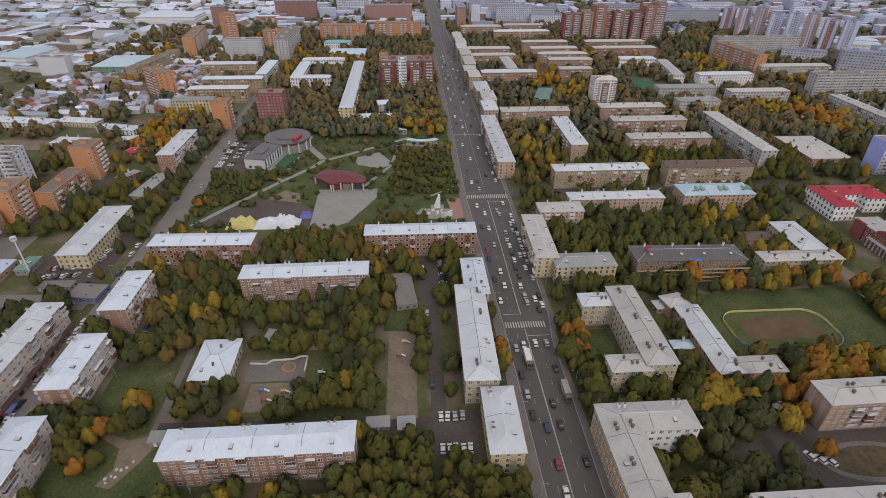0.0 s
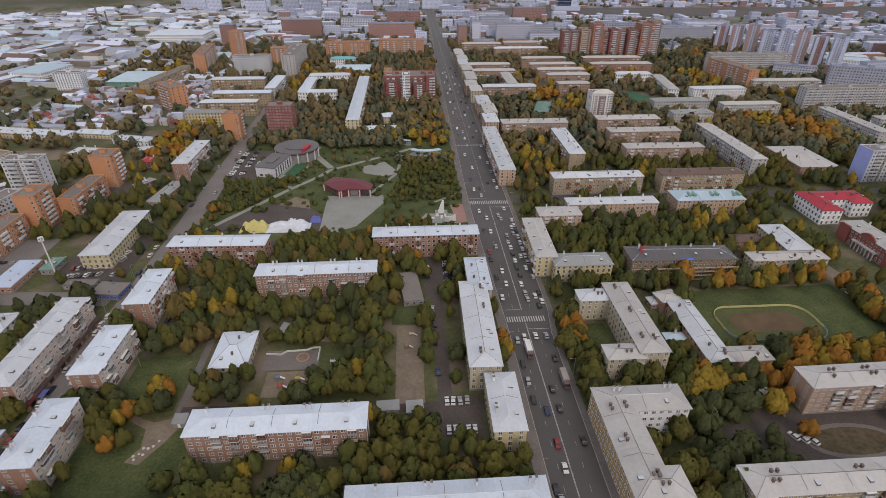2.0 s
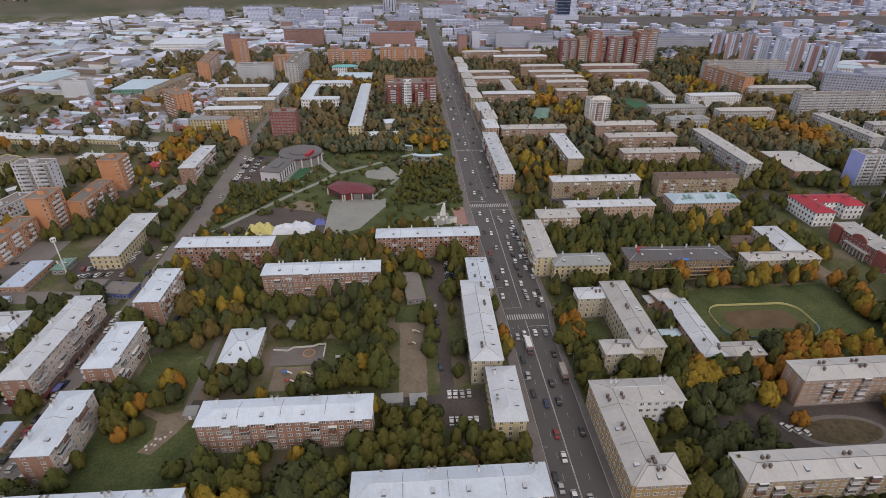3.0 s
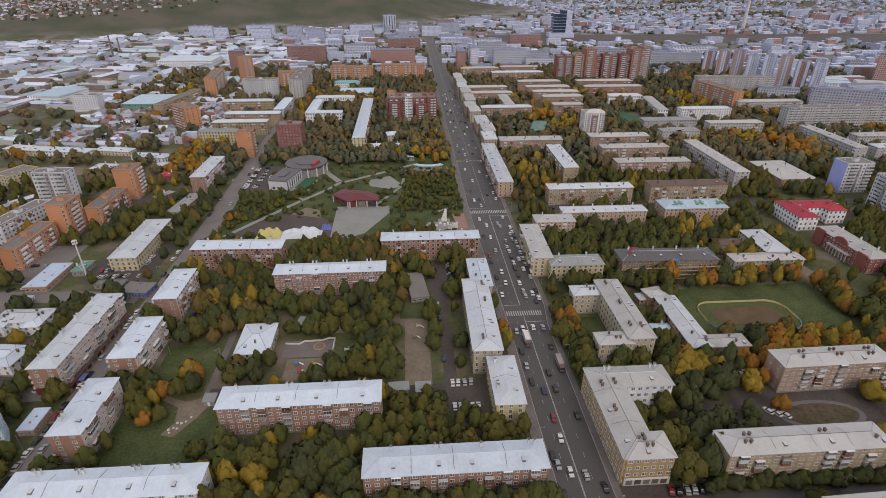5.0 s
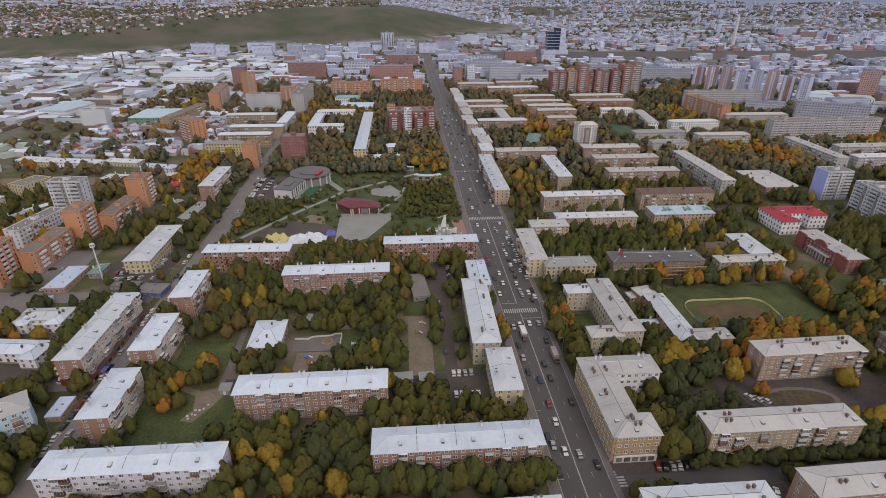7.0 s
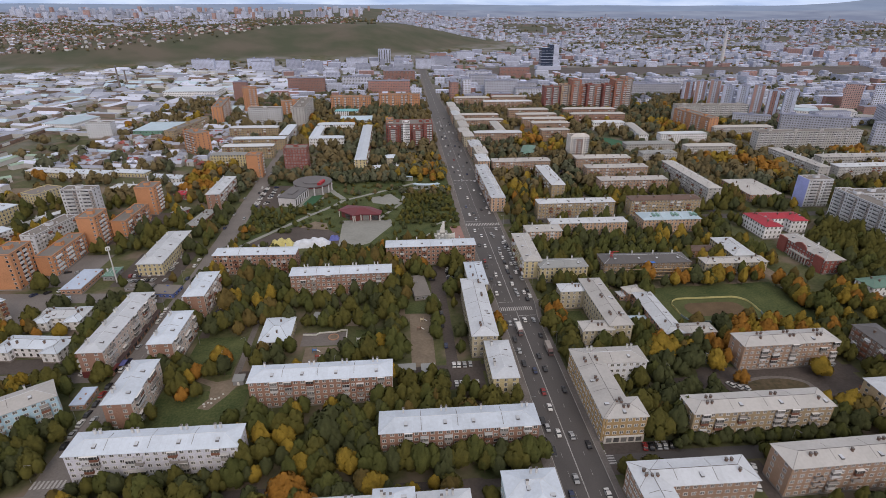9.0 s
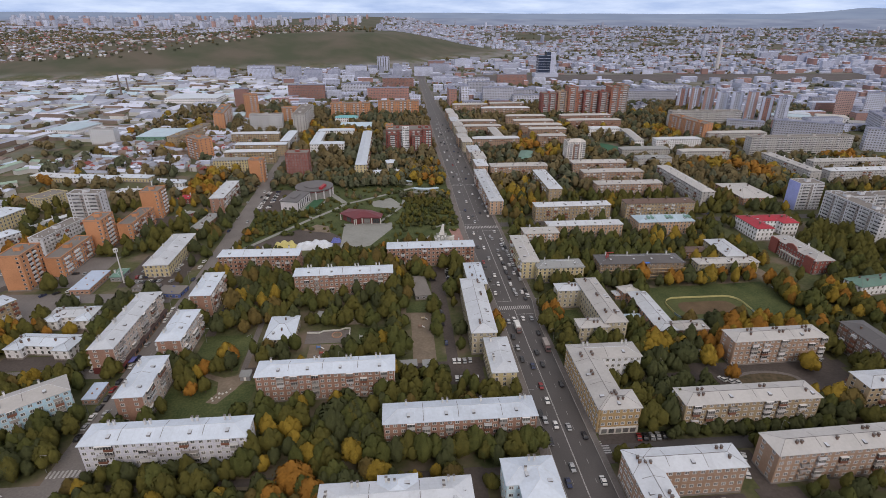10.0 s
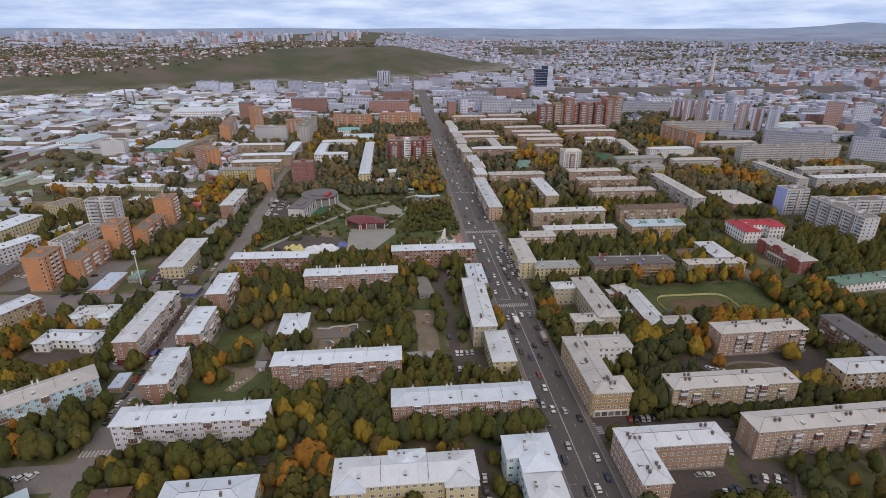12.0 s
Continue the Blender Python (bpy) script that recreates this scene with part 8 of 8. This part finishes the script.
spots += [(x, y, frng.choice((-14, -12, 76)), frng.uniform(18, 42), frng.uniform(8, 12), frng.uniform(4, 6)) for x, y in scatter(70, -600, -330, 360, 620) if free(np.array([x]), np.array([y]), 9)[0]]
for x, y, a, l, w in ((-398, 559, -8, 72, 9), (-388, 575, -18, 46, 6)):
    shed(x, y, a, l, w, 4.0, M_SMALLWALL[0], SHED_ROOFS[0], True)
lane("works_lane", -424, 548, -446, 668, 8, 0.055, M_PLAZA, "pale concrete lane between the sheds")
for x, y, a, l in ((-483, 586, 80, 56), (-456, 604, -12, 32), (-455, 576, 57, 28), (-446, 516, 35, 26), (-500, 560, 78, 40)):
    shed(x, y, a, l, 8.5, 4.5, M_SMALLWALL[0], (M_GREENROOF, "a pale green"), True)
spots.sort(key=lambda r: r[1])
for row in spots[:150]:
    shed(*row, frng.choice((M_SMALLWALL[0], M_SMALLWALL[0], M_SMALLWALL[1])), frng.choice(SHED_ROOFS), frng.random() < 0.5)
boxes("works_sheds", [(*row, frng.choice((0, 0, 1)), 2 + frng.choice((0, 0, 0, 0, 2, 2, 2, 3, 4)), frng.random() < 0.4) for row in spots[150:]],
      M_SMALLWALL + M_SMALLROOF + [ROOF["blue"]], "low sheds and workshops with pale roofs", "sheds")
# town out to the right and straight ahead
mid = [(x, y) for x, y in scatter(1500, -330, 1350, 930, 2000, lambda x, y: off_road(x, y) and not rail(x, y)) if y < hill_foot(x) - 20 or x > 330]
mid = [p for p in mid if free(np.array([p[0]]), np.array([p[1]]), 12)[0]]
mid.sort(key=lambda p: p[1])
for x, y in mid[:36]:          # the nearest ones as buildings of their own
    tone = frng.choice(("pale", "grey", "grey", "brick"))
    tower(x, y, frng.choice((0, 0, 0, 90)) + frng.uniform(-3, 3), frng.uniform(16, 38), frng.uniform(10, 13), frng.choice((6, 9, 9, 15, 15)), tone, FAR_WORDS[tone])
mid = mid[36:]
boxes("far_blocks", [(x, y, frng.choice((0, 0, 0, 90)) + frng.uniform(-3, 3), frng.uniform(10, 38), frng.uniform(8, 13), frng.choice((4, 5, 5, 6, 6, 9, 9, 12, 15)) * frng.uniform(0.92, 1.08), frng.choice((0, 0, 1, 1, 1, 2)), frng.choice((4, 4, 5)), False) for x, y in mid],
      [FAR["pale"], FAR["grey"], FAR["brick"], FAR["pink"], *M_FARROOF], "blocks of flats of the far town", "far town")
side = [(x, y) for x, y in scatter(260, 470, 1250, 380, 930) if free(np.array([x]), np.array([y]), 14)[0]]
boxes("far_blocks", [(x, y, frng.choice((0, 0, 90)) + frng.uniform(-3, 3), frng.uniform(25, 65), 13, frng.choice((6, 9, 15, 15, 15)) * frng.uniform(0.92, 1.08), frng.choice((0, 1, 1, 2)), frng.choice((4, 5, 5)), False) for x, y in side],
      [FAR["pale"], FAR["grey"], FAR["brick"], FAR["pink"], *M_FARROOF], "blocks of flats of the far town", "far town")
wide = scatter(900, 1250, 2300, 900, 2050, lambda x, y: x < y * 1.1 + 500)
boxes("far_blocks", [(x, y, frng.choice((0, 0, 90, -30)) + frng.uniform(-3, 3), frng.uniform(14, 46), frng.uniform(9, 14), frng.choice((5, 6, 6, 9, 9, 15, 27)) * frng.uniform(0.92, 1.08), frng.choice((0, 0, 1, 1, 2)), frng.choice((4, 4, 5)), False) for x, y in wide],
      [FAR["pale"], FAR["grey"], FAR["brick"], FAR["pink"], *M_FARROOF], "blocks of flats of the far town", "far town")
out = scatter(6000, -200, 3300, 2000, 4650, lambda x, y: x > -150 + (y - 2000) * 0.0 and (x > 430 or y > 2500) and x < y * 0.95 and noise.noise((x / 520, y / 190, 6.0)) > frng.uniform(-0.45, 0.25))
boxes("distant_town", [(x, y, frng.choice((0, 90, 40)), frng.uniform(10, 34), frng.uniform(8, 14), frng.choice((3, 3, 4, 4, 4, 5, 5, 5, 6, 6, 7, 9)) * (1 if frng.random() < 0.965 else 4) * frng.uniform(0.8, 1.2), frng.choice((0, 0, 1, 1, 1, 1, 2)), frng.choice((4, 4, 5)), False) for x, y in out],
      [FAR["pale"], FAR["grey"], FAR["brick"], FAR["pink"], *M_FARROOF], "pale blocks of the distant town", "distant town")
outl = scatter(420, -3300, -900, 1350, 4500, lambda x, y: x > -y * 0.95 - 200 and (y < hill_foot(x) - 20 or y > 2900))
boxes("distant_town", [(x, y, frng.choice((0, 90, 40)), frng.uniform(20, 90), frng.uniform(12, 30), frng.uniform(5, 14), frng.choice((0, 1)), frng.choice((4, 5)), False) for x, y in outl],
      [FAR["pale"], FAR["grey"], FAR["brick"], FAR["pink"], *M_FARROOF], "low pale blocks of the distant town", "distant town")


# far trees in one sheet of clumps, haze put into their colour
def far_woods():
    pts = [p for p in scatter(2600, -1200, 1500, 950, 2100, lambda x, y: off_road(x, y) and not rail(x, y) and noise.noise((x / 90, y / 70, 3.0)) > frng.uniform(-0.15, 0.3)) if p[1] < hill_foot(p[0]) + 40 or p[0] > 330]
    pts += scatter(1300, -100, 3200, 2000, 4600, lambda x, y: x < y and x > 430 and noise.noise((x / 420, y / 160, 2.0)) > frng.uniform(0.0, 0.4))
    pts += scatter(900, 460, 1000, 400, 950) + scatter(900, -320, 480, 940, 1280, off_road) + scatter(260, -800, -420, 470, 950)
    pts += scatter(2600, -2400, 150, 1600, 3300, lambda x, y: y > hill_foot(x) + 240 + 300 * smooth(-900, -250, x) and frng.random() < 1 - smooth(-420, 0, x))
    px, py = np.array(pts).T
    keep = free(px, py, 2)
    px, py = px[keep], py[keep]
    for tone in ("green", "olive"):
        vs, fs, ns, n = [], [], [], 0
        for i, (x, y) in enumerate(zip(px, py)):
            if (i % 3 == 0) != (tone == "olive"):
                continue
            v0, f0, turns = (FAR_CROWN if y < 720 else TINY_CROWN)[i % 4]
            s = nfar.uniform(2.6, 4.4) * (1 if y < 2000 else 1.5)
            vs.append(v0 * [s * 1.35, s * 1.35, s] + [x, y, land(x, y) if y > 1300 else 0])
            ns.append(turns)
            fs.append(f0 + n)
            n += len(v0)
        tagged(new("far_woods", soup("far_woods", np.concatenate(vs), np.concatenate(fs), [M_LEAF_HAZED[tone]], normals=np.concatenate(ns))), "green trees between the far blocks, greyed by haze", "trees", kind="stuff")


far_woods()


# ---------------------------------------------------------------- distant hills
def backdrop(dist, high, near_rgb, far_rgb, seed, label):
    """A wooded ridge at the end of the land; its glow paints in the haze."""
    m = bpy.data.materials.new("distant_hills_haze_glow")
    m.use_nodes = True
    nt = m.node_tree
    b = nt.nodes["Principled BSDF"]
    b.inputs["Roughness"].default_value = 1.0
    b.inputs["Base Color"].default_value = (0.05, 0.06, 0.08, 1)
    g = nt.nodes.new("ShaderNodeNewGeometry")
    mp = nt.nodes.new("ShaderNodeMapping")
    mp.inputs["Scale"].default_value = (0.0045, 0.0045, 0.045)
    no = nt.nodes.new("ShaderNodeTexNoise")
    no.inputs["Scale"].default_value, no.inputs["Detail"].default_value = 1.0, 7
    rng_ = nt.nodes.new("ShaderNodeMapRange")
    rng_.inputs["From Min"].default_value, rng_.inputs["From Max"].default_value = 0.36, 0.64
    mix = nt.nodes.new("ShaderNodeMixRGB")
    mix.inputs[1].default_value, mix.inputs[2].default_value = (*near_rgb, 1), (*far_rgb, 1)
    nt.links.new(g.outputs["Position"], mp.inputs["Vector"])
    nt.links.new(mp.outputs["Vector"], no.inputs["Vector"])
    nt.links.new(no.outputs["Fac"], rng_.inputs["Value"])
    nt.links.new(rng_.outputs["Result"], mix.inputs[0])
    # hazy daylight as emission: the ridge glows by itself in blue-grey
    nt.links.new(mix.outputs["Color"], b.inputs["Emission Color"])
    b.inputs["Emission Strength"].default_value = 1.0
    v, f = [], []
    n = 180
    for i in range(n + 1):
        a = radians(-78 + 156 * i / n)
        d = math.degrees(a)
        top = high + 5 * noise.noise((d / 9, seed, 0)) + 2.5 * noise.noise((d / 2.5, 4 + seed, 0))
        if seed == 0:
            top += 30 * smooth(33, 41, d) - 4 * smooth(-5, -30, d) + 16 * math.exp(-((d - 40.6) / 1.5) ** 2)
        else:
            top += 14 * smooth(20, 40, d)
        x, y = math.sin(a) * dist, math.cos(a) * dist
        v += [(x, y, -60), (x, y, top), (x * 1.012, y * 1.012, top - 1)]
        if i:
            k = 3 * (i - 1)
            f += [(k, k + 3, k + 4, k + 1), (k + 1, k + 4, k + 5, k + 2)]
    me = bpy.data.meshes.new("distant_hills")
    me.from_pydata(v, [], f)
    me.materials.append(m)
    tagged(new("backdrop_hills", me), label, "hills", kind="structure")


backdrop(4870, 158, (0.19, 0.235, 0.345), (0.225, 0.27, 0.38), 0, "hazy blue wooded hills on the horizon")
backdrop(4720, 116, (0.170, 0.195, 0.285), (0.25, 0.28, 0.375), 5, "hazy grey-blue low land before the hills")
